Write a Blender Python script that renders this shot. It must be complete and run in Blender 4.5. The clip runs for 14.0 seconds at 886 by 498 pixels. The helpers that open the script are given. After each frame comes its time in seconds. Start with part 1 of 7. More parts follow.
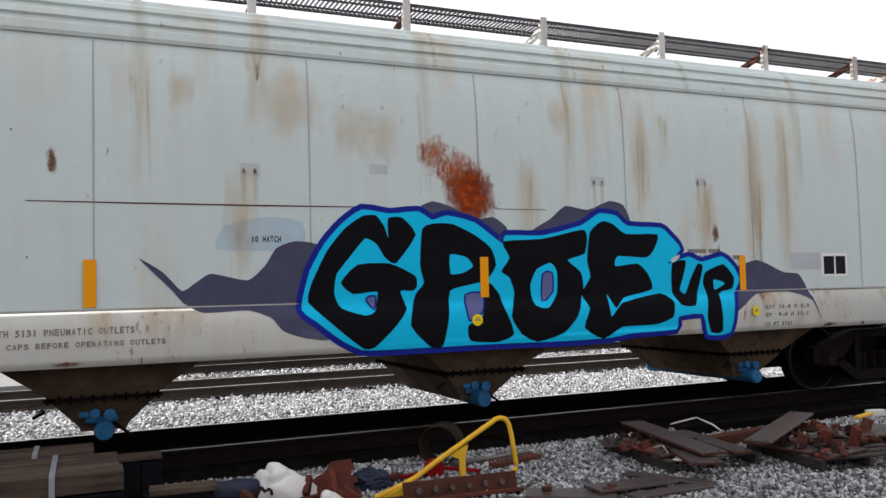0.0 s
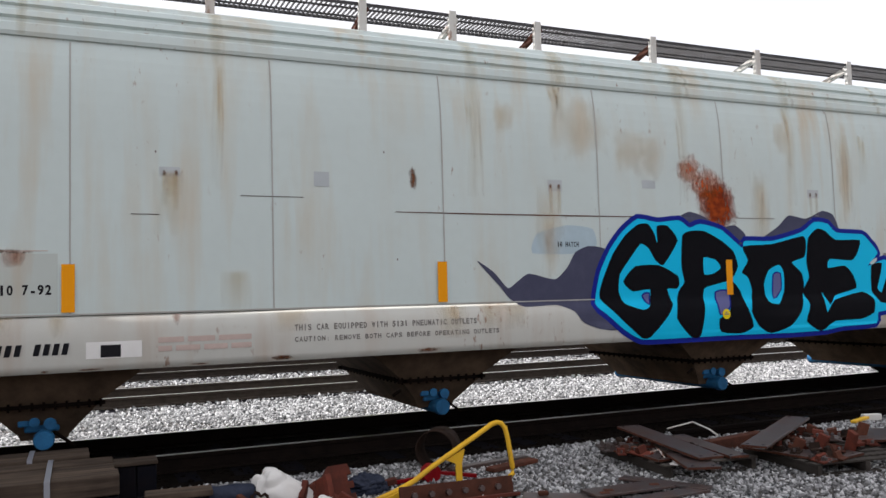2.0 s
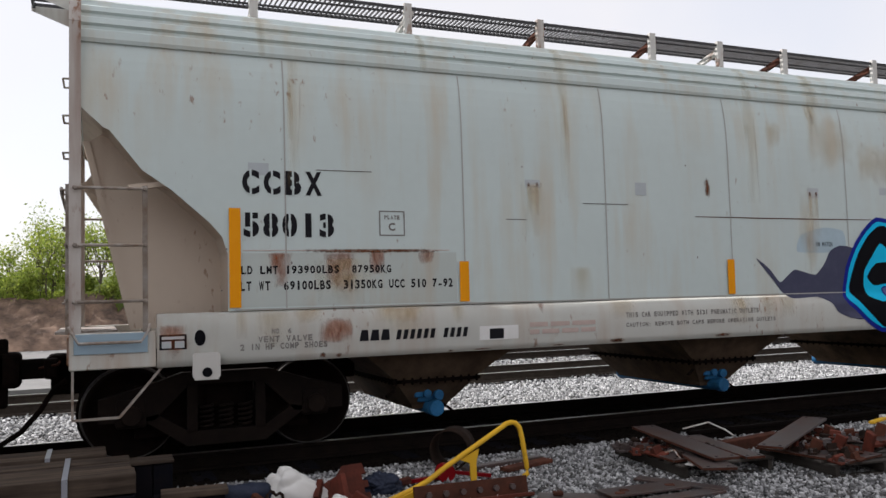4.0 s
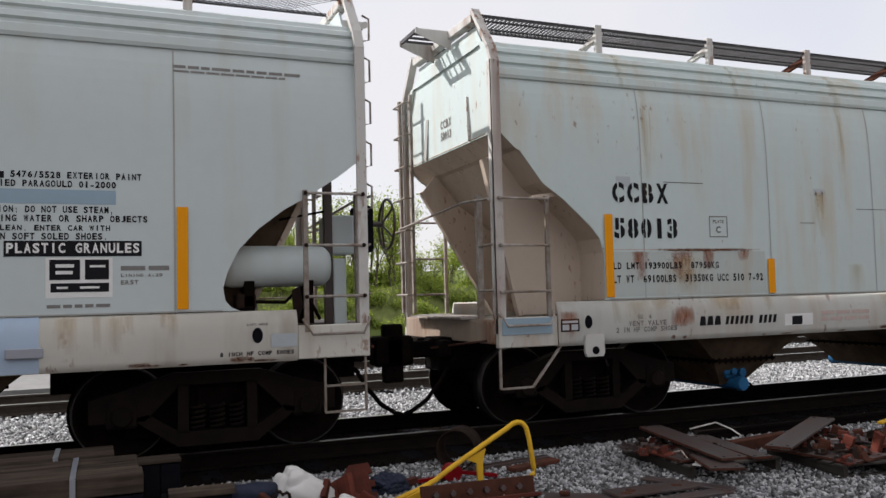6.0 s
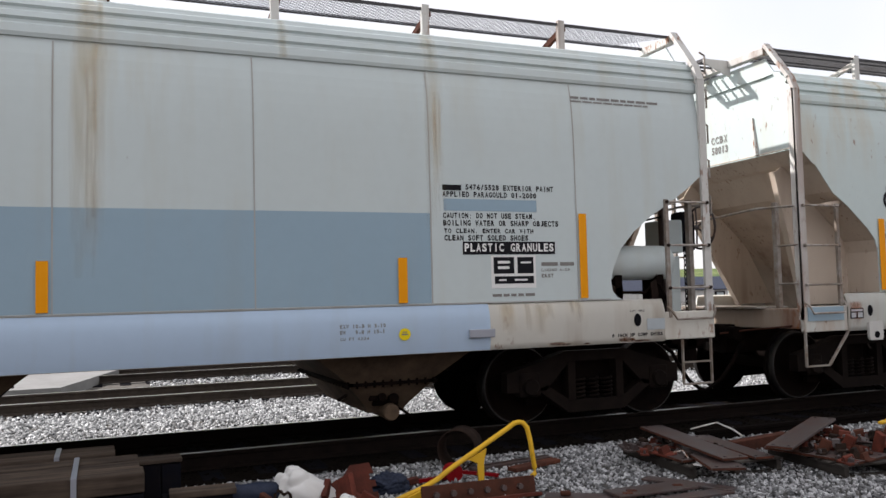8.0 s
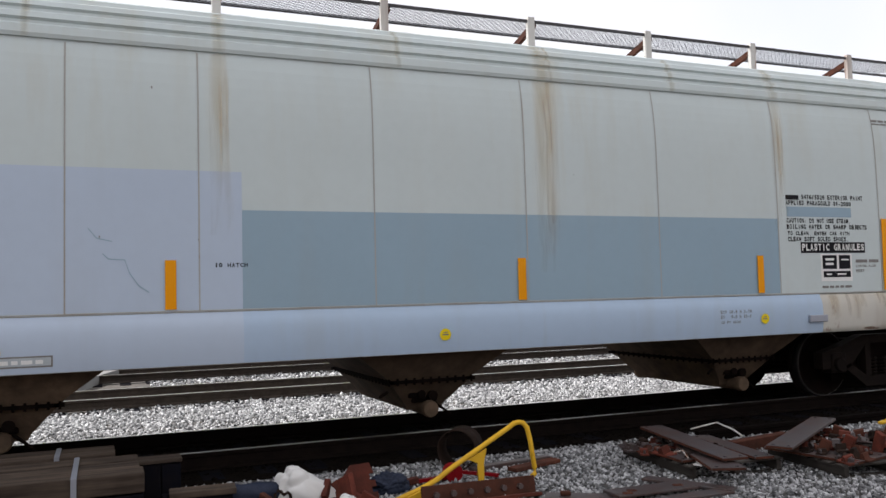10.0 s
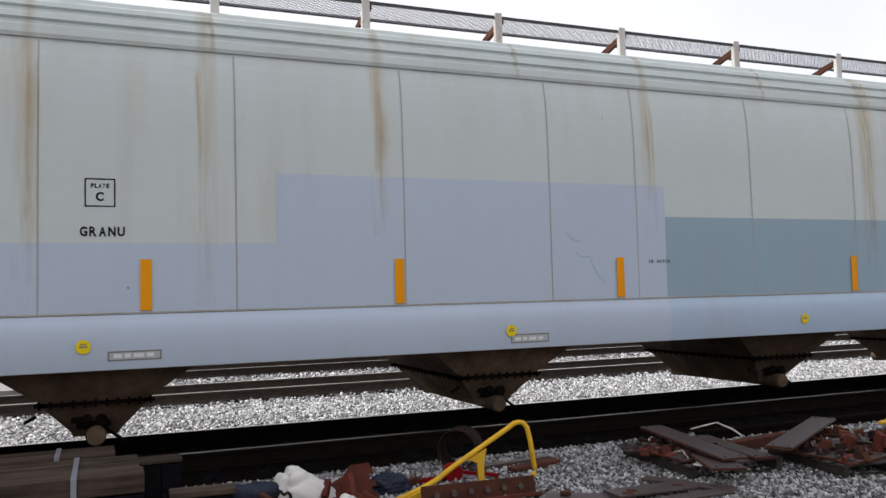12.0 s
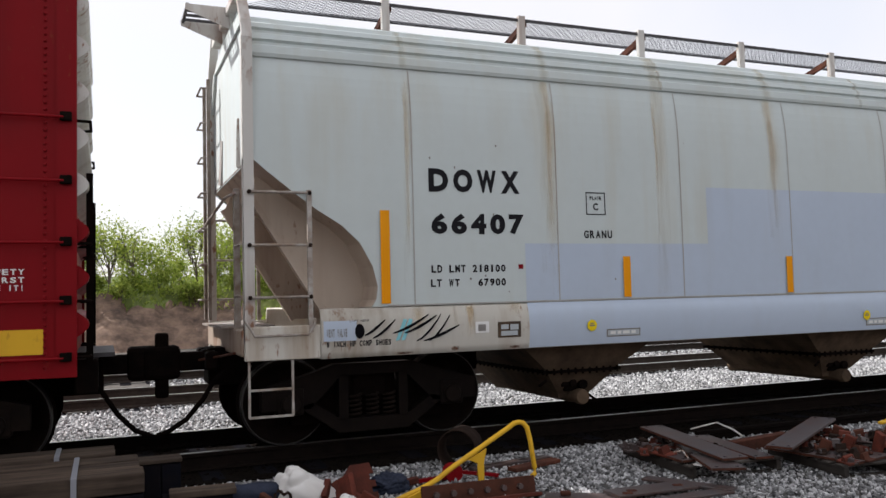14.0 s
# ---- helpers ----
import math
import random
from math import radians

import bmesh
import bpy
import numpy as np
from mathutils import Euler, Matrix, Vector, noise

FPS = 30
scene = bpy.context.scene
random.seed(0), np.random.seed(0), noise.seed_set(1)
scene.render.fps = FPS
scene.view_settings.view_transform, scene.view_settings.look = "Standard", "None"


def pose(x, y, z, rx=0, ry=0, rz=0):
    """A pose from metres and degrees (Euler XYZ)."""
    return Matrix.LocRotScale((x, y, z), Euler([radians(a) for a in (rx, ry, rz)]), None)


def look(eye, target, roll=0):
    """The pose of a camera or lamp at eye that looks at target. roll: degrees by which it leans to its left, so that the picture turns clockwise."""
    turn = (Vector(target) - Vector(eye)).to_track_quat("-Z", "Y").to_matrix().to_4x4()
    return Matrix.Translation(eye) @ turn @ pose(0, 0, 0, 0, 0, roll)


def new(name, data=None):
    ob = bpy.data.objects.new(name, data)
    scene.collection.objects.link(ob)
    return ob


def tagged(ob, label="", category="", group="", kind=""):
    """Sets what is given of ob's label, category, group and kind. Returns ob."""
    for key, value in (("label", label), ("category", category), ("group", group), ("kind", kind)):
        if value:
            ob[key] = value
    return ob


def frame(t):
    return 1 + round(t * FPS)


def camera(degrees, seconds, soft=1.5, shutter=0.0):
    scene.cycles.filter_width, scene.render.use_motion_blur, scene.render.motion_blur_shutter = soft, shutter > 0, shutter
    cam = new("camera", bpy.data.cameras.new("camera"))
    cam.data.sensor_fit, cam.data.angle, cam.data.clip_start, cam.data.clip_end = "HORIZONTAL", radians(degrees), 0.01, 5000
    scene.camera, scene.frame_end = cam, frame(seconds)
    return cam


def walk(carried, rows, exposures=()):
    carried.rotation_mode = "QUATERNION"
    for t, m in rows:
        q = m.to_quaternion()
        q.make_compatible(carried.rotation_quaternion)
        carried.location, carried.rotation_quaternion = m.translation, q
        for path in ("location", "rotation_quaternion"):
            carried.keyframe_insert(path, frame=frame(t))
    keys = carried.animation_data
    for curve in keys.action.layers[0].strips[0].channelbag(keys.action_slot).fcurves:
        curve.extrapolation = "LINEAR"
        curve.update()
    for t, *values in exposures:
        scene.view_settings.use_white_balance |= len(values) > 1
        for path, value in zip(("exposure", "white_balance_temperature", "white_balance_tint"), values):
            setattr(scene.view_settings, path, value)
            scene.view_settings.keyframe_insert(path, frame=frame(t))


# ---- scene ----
# ---- camera and its walk ----
# seconds, stops: the camera brightens on the long pale sides and darkens when the bright gaps show
EXPOSURES = [(0.0, 0.79), (2.5, 0.72), (5.0, 0.30), (6.5, 0.40), (7.5, 0.62), (8.2, 0.65), (10.5, 0.65), (12.5, 0.62), (13.4, 0.56), (14.0, 0.53)]
KELVIN, TINT = 6450, 14
SKY = 0.16
EYE = (0.0, 0.0, 1.72)
cam = camera(56.47, 14.0)
# seconds, yaw, pitch: the hand steadies during the first seconds
TURNS = [(0.0, -23.54, 2.98), (0.5, -24.14, 3.10), (1.0, -24.02, 3.16), (1.5, -23.90, 3.28), (2.0, -23.78, 3.28), (2.5, -23.54, 3.28), (5.0, -22.52, 3.28),
         (5.5, -22.46, 3.28), (6.0, -22.34, 3.28), (6.5, -22.28, 3.28), (14.0, -22.28, 3.28)]
walk(cam, [(t, pose(*EYE, 90 + p, 1.45, y)) for t, y, p in TURNS], [(t, e, KELVIN, TINT) for t, e in EXPOSURES])

# ---- world and sun ----
SUN_FROM = Vector((-0.78, 0.74, 0.95)).normalized()
world = bpy.data.worlds.new("sky")
scene.world = world
world.use_nodes = True
wn = world.node_tree.nodes
sky = wn.new("ShaderNodeTexSky")
sky.sky_type = "NISHITA"
sky.sun_disc = False
sky.sun_elevation = math.asin(SUN_FROM.z)
sky.sun_rotation = math.atan2(SUN_FROM.x, SUN_FROM.y)
sky.air_density, sky.dust_density, sky.ozone_density = 1.0, 2.0, 1.0
# thin white overcast over most of the sky
veil, cloud, spread, where = wn.new("ShaderNodeMix"), wn.new("ShaderNodeTexNoise"), wn.new("ShaderNodeMapRange"), wn.new("ShaderNodeTexCoord")
veil.data_type = "RGBA"
cloud.inputs["Scale"].default_value, cloud.inputs["Detail"].default_value = 2.2, 5.0
spread.inputs["From Min"].default_value, spread.inputs["From Max"].default_value = 0.30, 0.60
spread.inputs["To Min"].default_value, spread.inputs["To Max"].default_value = 0.72, 0.95
veil.inputs[7].default_value = (4.3, 4.3, 4.3, 1)
for a, c in ((where.outputs["Generated"], cloud.inputs["Vector"]), (cloud.outputs["Fac"], spread.inputs["Value"]), (spread.outputs[0], veil.inputs[0]), (sky.outputs[0], veil.inputs[6]), (veil.outputs[2], wn["Background"].inputs[0])):
    world.node_tree.links.new(a, c)
wn["Background"].inputs[1].default_value = SKY
sun = new("sun", bpy.data.lights.new("sun", "SUN"))
sun.data.energy, sun.data.angle, sun.data.color = 4.6, radians(0.6), (1.0, 0.97, 0.93)
sun.matrix_world = look((0, 0, 30), Vector((0, 0, 30)) - SUN_FROM)


# ---- materials ----
def link(m, a, b):
    m.node_tree.links.new(a, b)


def material(name, rough=0.6, metal=0.0):
    m = bpy.data.materials.new(name)
    m.use_nodes = True
    b = m.node_tree.nodes["Principled BSDF"]
    b.inputs["Roughness"].default_value, b.inputs["Metallic"].default_value = rough, metal
    return m, m.node_tree.nodes, b


def noise_node(m, scale, detail=4.0, stretch=(1, 1, 1), rough=0.55):
    n = m.node_tree.nodes
    tc, mp, no = n.new("ShaderNodeTexCoord"), n.new("ShaderNodeMapping"), n.new("ShaderNodeTexNoise")
    mp.inputs["Scale"].default_value = stretch
    no.inputs["Scale"].default_value, no.inputs["Detail"].default_value, no.inputs["Roughness"].default_value = scale, detail, rough
    link(m, tc.outputs["Object"], mp.inputs[0])
    link(m, mp.outputs[0], no.inputs["Vector"])
    return no.outputs["Fac"]


def ramp(m, fac, lo, hi):
    r = m.node_tree.nodes.new("ShaderNodeMapRange")
    r.inputs["From Min"].default_value, r.inputs["From Max"].default_value = lo, hi
    link(m, fac, r.inputs["Value"])
    return r.outputs[0]


def mix(m, fac, a, b):
    x = m.node_tree.nodes.new("ShaderNodeMix")
    x.data_type = "RGBA"
    for sock, v in ((x.inputs[0], fac), (x.inputs[6], a), (x.inputs[7], b)):
        if isinstance(v, (int, float)):
            sock.default_value = v
        elif isinstance(v, tuple):
            sock.default_value = (*v, 1)
        else:
            link(m, v, sock)
    return x.outputs[2]


def scaled(m, fac, k):
    x = m.node_tree.nodes.new("ShaderNodeMath")
    x.operation = "MULTIPLY"
    link(m, fac, x.inputs[0])
    if isinstance(k, (int, float)):
        x.inputs[1].default_value = k
    else:
        link(m, k, x.inputs[1])
    return x.outputs[0]


def bump(m, b, fac, strength, distance=0.01):
    n = m.node_tree.nodes.new("ShaderNodeBump")
    n.inputs["Strength"].default_value, n.inputs["Distance"].default_value = strength, distance
    link(m, fac, n.inputs["Height"])
    link(m, n.outputs[0], b.inputs["Normal"])


def paint(name, base, grime=(0.30, 0.25, 0.17), grime_amount=0.35, rust=0.25, rough=0.5, specks=0.62):
    """Weathered enamel on steel: chalky mottling, soft runs of grime down the sheet, small rust specks."""
    m, n, b = material(name, rough)
    b.inputs["Specular IOR Level"].default_value = 0.13
    c = mix(m, scaled(m, ramp(m, noise_node(m, 0.7, 5), 0.35, 0.75), 0.22), base, tuple(v * 0.82 for v in base))
    c = mix(m, scaled(m, ramp(m, noise_node(m, 9, 6), 0.4, 0.75), 0.10), c, tuple(v * 0.75 for v in base))
    runs = scaled(m, ramp(m, noise_node(m, 2.2, 5, (1.6, 1.6, 0.16)), 0.47, 0.70), ramp(m, noise_node(m, 0.5, 3), 0.36, 0.66))
    c = mix(m, scaled(m, runs, grime_amount), c, grime)
    spots = scaled(m, ramp(m, noise_node(m, 17, 5, (1, 1, 0.4), 0.6), specks, specks + 0.08), ramp(m, noise_node(m, 0.9, 3), 0.5, 0.62))
    c = mix(m, scaled(m, spots, rust), c, (0.20, 0.075, 0.025))
    link(m, c, b.inputs["Base Color"])
    link(m, ramp(m, noise_node(m, 3, 4), -1.2, 2.0), b.inputs["Roughness"])
    bump(m, b, noise_node(m, 1.3, 3), 0.25, 0.02)
    return m


def rusty(name, base, other, scale=6, rough=0.85, relief=0.4, gloss=0.12):
    m, n, b = material(name, rough)
    b.inputs["Specular IOR Level"].default_value = gloss
    c = mix(m, ramp(m, noise_node(m, scale, 6, (1, 1, 1), 0.65), 0.35, 0.68), base, other)
    c = mix(m, scaled(m, ramp(m, noise_node(m, scale * 7, 4), 0.5, 0.75), 0.4), c, tuple(v * 0.5 for v in base))
    c = mix(m, scaled(m, n.new("ShaderNodeObjectInfo").outputs["Random"], 0.55), c, tuple(v * 0.45 for v in other))
    link(m, c, b.inputs["Base Color"])
    bump(m, b, noise_node(m, scale * 5, 6), relief, 0.004)
    return m


def timber(name, light, dark):
    """Weathered timber with grain along its length."""
    m, n, b = material(name, 0.9)
    b.inputs["Specular IOR Level"].default_value = 0.12
    g = noise_node(m, 9, 6, (0.12, 1.6, 1.6), 0.6)
    c = mix(m, ramp(m, g, 0.36, 0.62), dark, light)
    c = mix(m, scaled(m, ramp(m, noise_node(m, 2.5, 4), 0.45, 0.7), 0.6), c, tuple(v * 0.7 for v in dark))
    c = mix(m, scaled(m, n.new("ShaderNodeObjectInfo").outputs["Random"], 0.7), c, tuple(v * 0.6 for v in dark))
    link(m, c, b.inputs["Base Color"])
    bump(m, b, g, 0.5, 0.006)
    return m


def ink(name, color, worn=0.3, rough=0.6):
    """Stencil and spray paint, a little patchy."""
    m, n, b = material(name, rough)
    b.inputs["Specular IOR Level"].default_value = 0.08
    c = mix(m, scaled(m, ramp(m, noise_node(m, 5, 6, (1, 1, 1), 0.7), 0.45, 0.8), worn), color, tuple(min(1, v * 1.5 + 0.04) for v in color))
    link(m, c, b.inputs["Base Color"])
    return m


def sprayed(name, color, scale, lo, hi, stretch=(1, 1, 1), rough=0.75, most=1.0):
    """A stain or faded coat with a ragged, see-through edge: the vertex layer 'edge' holds how thick it lies."""
    m, n, b = material(name, rough)
    b.inputs["Base Color"].default_value = (*color, 1)
    b.inputs["Specular IOR Level"].default_value = 0.08
    at = n.new("ShaderNodeAttribute")
    at.attribute_name = "edge"
    add = n.new("ShaderNodeMath")
    add.operation = "ADD"
    link(m, scaled(m, noise_node(m, scale, 7, stretch, 0.72), 1.9), add.inputs[0])
    link(m, at.outputs["Fac"], add.inputs[1])
    link(m, scaled(m, ramp(m, add.outputs[0], lo, hi), most), b.inputs["Alpha"])
    return m


PAINT_A = paint("grey_white_enamel", (0.565, 0.645, 0.632), (0.50, 0.37, 0.22), 0.6, 0.8, specks=0.64)
PAINT_A_SILL = paint("grey_white_sill_enamel", (0.555, 0.56, 0.52), (0.36, 0.20, 0.10), 0.65, 0.8, specks=0.60)
PAINT_B = paint("cream_white_enamel", (0.558, 0.622, 0.620), (0.45, 0.40, 0.28), 0.35, 0.15, specks=0.70)
PAINT_B_SILL = paint("cream_sill_enamel", (0.61, 0.59, 0.53), (0.28, 0.19, 0.11), 0.85, 0.8, specks=0.57)
DULL_PANEL = paint("dulled_grey_stencil_panel", (0.49, 0.54, 0.515), (0.46, 0.28, 0.13), 0.8, 0.7, specks=0.60)
PATCH_BLUE = paint("pale_blue_repaint", (0.42, 0.53, 0.665), (0.36, 0.36, 0.33), 0.25, 0.0, 0.42)
PATCH_SLATE = paint("slate_blue_repaint", (0.30, 0.41, 0.49), (0.33, 0.33, 0.30), 0.25, 0.0, 0.42)
PATCH_LILAC = paint("lilac_blue_repaint", (0.475, 0.555, 0.665), (0.36, 0.36, 0.33), 0.2, 0.0, 0.42)
POST = paint("white_post_enamel", (0.57, 0.56, 0.53), (0.20, 0.09, 0.05), 0.9, 0.9, specks=0.53)
STEP = rusty("grey_worn_step_paint", (0.47, 0.45, 0.42), (0.21, 0.145, 0.10), 7, 0.6, 0.3, 0.3)
SLOPE = paint("dusty_beige_enamel", (0.58, 0.49, 0.40), (0.22, 0.12, 0.07), 0.7, 0.7, specks=0.58)
HOPPER = rusty("grimy_brown_hopper_and_shaded_web", (0.150, 0.103, 0.068), (0.055, 0.038, 0.026), 3)
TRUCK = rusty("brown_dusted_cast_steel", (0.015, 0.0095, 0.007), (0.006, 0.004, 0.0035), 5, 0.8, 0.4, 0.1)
END_SILL = paint("rust_streaked_end_enamel", (0.36, 0.29, 0.23), (0.15, 0.06, 0.035), 0.95, 0.9, specks=0.50)
GALVANISED = rusty("pale_galvanised_mesh", (0.30, 0.31, 0.34), (0.20, 0.20, 0.22), 6, 0.5, 0.2, 0.4)
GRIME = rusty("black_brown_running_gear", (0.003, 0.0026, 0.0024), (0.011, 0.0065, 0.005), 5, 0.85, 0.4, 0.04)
WHEEL_TREAD = material("polished_wheel_rim", 0.5, 0.8)[0]
RUST = rusty("red_brown_rust", (0.125, 0.045, 0.028), (0.06, 0.026, 0.018), 9)
RUST_DARK = rusty("dark_rusted_plate", (0.062, 0.056, 0.058), (0.070, 0.036, 0.028), 4, 0.40, 0.3, 0.5)
RUST_BRIGHT = rusty("orange_rust_primer", (0.16, 0.040, 0.026), (0.07, 0.025, 0.018), 7)
# rusted rail, coloured darker for the train's shadow; FAR_RAIL is the lit copy
RAIL = rusty("shade_dark_rusted_rail", (0.013, 0.009, 0.0075), (0.007, 0.0055, 0.005), 8, 0.85, 0.4, 0.03)
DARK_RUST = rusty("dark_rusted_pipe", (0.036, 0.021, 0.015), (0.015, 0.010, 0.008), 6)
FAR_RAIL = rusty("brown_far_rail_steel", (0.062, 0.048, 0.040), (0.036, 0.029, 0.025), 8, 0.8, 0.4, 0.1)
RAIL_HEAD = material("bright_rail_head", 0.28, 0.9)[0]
# darker copy of RAIL_HEAD for the near rail, its shade in the colour
SHADED_HEAD = material("shaded_rail_head", 0.45, 0.8)[0]
SHADED_HEAD.node_tree.nodes["Principled BSDF"].inputs["Base Color"].default_value = (0.10, 0.092, 0.086, 1)
WOOD = timber("weathered_tie_timber", (0.135, 0.100, 0.074), (0.036, 0.027, 0.022))
# creosote black, deepened further to hold the shade around the sleepers
DARK_WOOD = rusty("creosote_and_shade_timber", (0.006, 0.007, 0.011), (0.012, 0.010, 0.011), 5, 0.9, 0.4, 0.03)
GREY_WOOD = timber("grey_pallet_timber", (0.105, 0.094, 0.083), (0.04, 0.034, 0.03))
YELLOW = paint("yellow_safety_enamel", (0.72, 0.42, 0.03), (0.25, 0.12, 0.03), 0.4, 0.5)
ORANGE = ink("orange_reflective_tape", (0.84, 0.32, 0.006), 0.12, 0.4)
YELLOW_DOT = ink("yellow_decal", (0.80, 0.60, 0.01), 0.15)
BLACK = ink("black_stencil_ink", (0.012, 0.012, 0.015), 0.12)
FADED = ink("faded_stencil_ink", (0.20, 0.19, 0.18), 0.5)
FADED_RED = ink("faded_red_stencil_ink", (0.50, 0.40, 0.36), 0.5)
WHITE_INK = ink("white_decal", (0.75, 0.75, 0.73), 0.2)
GREY_INK = ink("grey_overpaint", (0.43, 0.47, 0.49), 0.2)
BLUE_INK = ink("pale_blue_overpaint", (0.40, 0.51, 0.57), 0.2)
CYAN = ink("cyan_spray_paint", (0.0, 0.50, 0.80), 0.05)
CYAN_WORN = ink("worn_pale_cyan_paint", (0.22, 0.52, 0.58), 0.6)
NAVY = ink("navy_spray_paint", (0.008, 0.018, 0.24), 0.08)
PURPLE = ink("dusty_purple_spray_paint", (0.062, 0.065, 0.11), 0.3)
VIOLET = ink("violet_spray_paint", (0.12, 0.125, 0.28), 0.2)
SPRAY_BLACK = ink("black_spray_paint", (0.006, 0.006, 0.008), 0.05, 0.8)
SPRAY_BLACK.node_tree.nodes["Principled BSDF"].inputs["Specular IOR Level"].default_value = 0.05
BLUE_CAP = rusty("blue_valve_paint", (0.03, 0.17, 0.36), (0.02, 0.10, 0.22), 8, 0.5)
GRATING = rusty("dark_galvanised_grating", (0.11, 0.11, 0.12), (0.07, 0.065, 0.065), 6, 0.6)
SEAM = paint("grimy_weld_seam", (0.40, 0.40, 0.38), (0.24, 0.16, 0.09), 0.8, 0.6)
RED = paint("dark_red_boxcar_enamel", (0.20, 0.0025, 0.006), (0.07, 0.003, 0.004), 0.7, 0.3, 0.5)
CLOTH = paint("white_plastic_sack", (0.64, 0.63, 0.61), (0.4, 0.35, 0.28), 0.3, 0.0, 0.5)
TARP = rusty("dark_blue_tarpaulin", (0.018, 0.024, 0.045), (0.035, 0.043, 0.07), 9, 0.5)
STRAP = material("grey_steel_strap", 0.4, 0.5)[0]
STRAP.node_tree.nodes["Principled BSDF"].inputs["Base Color"].default_value = (0.35, 0.37, 0.42, 1)
WHEEL_TREAD.node_tree.nodes["Principled BSDF"].inputs["Base Color"].default_value = (0.055, 0.052, 0.05, 1)
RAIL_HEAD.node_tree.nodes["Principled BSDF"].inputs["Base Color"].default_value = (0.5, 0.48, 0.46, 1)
RUST_STAIN = sprayed("orange_rust_stain", (0.30, 0.075, 0.016), 10, 1.35, 2.25, (1.2, 1.2, 0.40), 0.75, 0.8)
RUN_STAIN = sprayed("yellow_brown_run_stain", (0.60, 0.41, 0.17), 6, 0.9, 2.1, (2.4, 2.4, 0.22), 0.6, 0.27)
ORANGE_SPECKS = sprayed("orange_rust_specks", (0.42, 0.085, 0.010), 22, 1.62, 2.45, (1.2, 1.2, 0.6), 0.8, 0.85)
TAN_WASH = sprayed("thin_tan_rust_wash", (0.64, 0.40, 0.17), 6.5, 1.0, 2.5, (1.6, 1.6, 0.5), 0.6, 0.27)
RUST_FLECK = sprayed("brown_rust_fleck", (0.16, 0.06, 0.025), 26, 1.3, 2.0, (1, 1, 1), 0.75, 0.8)
RUST_PATCH = sprayed("deep_rust_bloom", (0.15, 0.026, 0.008), 16, 1.08, 2.05, (1.4, 1.4, 0.75))
bloom = RUST_PATCH.node_tree.nodes
link(RUST_PATCH, mix(RUST_PATCH, ramp(RUST_PATCH, noise_node(RUST_PATCH, 14, 6), 0.38, 0.66), (0.17, 0.022, 0.006), (0.36, 0.065, 0.010)), bloom["Principled BSDF"].inputs["Base Color"])


def stone_material(name, dark, light, patch):
    m, n, b = material(name, 0.9)
    b.inputs["Specular IOR Level"].default_value = 0.15
    geo = n.new("ShaderNodeNewGeometry")
    r = n.new("ShaderNodeValToRGB")
    e = r.color_ramp.elements
    e[0].color, e[1].color = (*dark, 1), (*light, 1)
    mid = e.new(0.55)
    mid.color = (*[(a + c) / 2 * 0.95 for a, c in zip(dark, light)], 1)
    link(m, geo.outputs["Random Per Island"], r.inputs[0])
    c = mix(m, scaled(m, ramp(m, noise_node(m, 40, 4), 0.4, 0.7), 0.35), r.outputs[0], tuple(v * 0.6 for v in dark))
    c = mix(m, scaled(m, ramp(m, noise_node(m, 0.8, 4), 0.5, 0.75), 0.35), c, patch)
    link(m, c, b.inputs["Base Color"])
    return m


STONE = stone_material("grey_limestone_ballast", (0.085, 0.088, 0.092), (0.68, 0.685, 0.69), (0.26, 0.26, 0.26))
# darker copy of STONE: dirt plus the train's shade put into the colour
STONE_SHADED = stone_material("dirty_shaded_grey_ballast", (0.06, 0.06, 0.062), (0.64, 0.64, 0.645), (0.09, 0.08, 0.072))
# near-black ballast colour standing in for the shadow under the train
BED_SHADE = rusty("shade_black_track_bed", (0.006, 0.005, 0.0045), (0.013, 0.010, 0.008), 7, 0.95, 0.9, 0.02)


def ground_material():
    m, n, b = material("ballast_and_earth", 0.95)
    b.inputs["Specular IOR Level"].default_value = 0.1
    tc = n.new("ShaderNodeTexCoord")
    v = n.new("ShaderNodeTexVoronoi")
    v.inputs["Scale"].default_value = 17
    link(m, tc.outputs["Object"], v.inputs["Vector"])
    g = n.new("ShaderNodeSeparateColor")
    link(m, v.outputs["Color"], g.inputs[0])
    c = mix(m, g.outputs[0], (0.035, 0.034, 0.033), (0.115, 0.113, 0.11))
    c = mix(m, ramp(m, v.outputs["Distance"], 0.35, 0.75), c, (0.07, 0.065, 0.06))
    c = mix(m, scaled(m, ramp(m, noise_node(m, 0.25, 5), 0.45, 0.7), 0.5), c, (0.13, 0.112, 0.09))
    link(m, c, b.inputs["Base Color"])
    bump(m, b, v.outputs["Distance"], -0.9, 0.03)
    return m


GROUND = ground_material()
EARTH = rusty("bare_red_brown_earth", (0.33, 0.225, 0.165), (0.085, 0.062, 0.052), 1.6, 0.95, 0.9)
DULL_EARTH = rusty("dull_grey_brown_earth", (0.20, 0.165, 0.155), (0.13, 0.105, 0.10), 0.8, 0.95, 0.6)
CONCRETE = rusty("pale_concrete_road", (0.25, 0.248, 0.243), (0.20, 0.198, 0.193), 0.9, 0.9, 0.2)
FAR_WOODS = rusty("far_spring_woodland", (0.055, 0.085, 0.03), (0.17, 0.20, 0.075), 0.16, 0.95, 0.6)
FIELD = rusty("green_field_grass", (0.13, 0.18, 0.05), (0.19, 0.21, 0.07), 0.2, 0.95, 0.3)


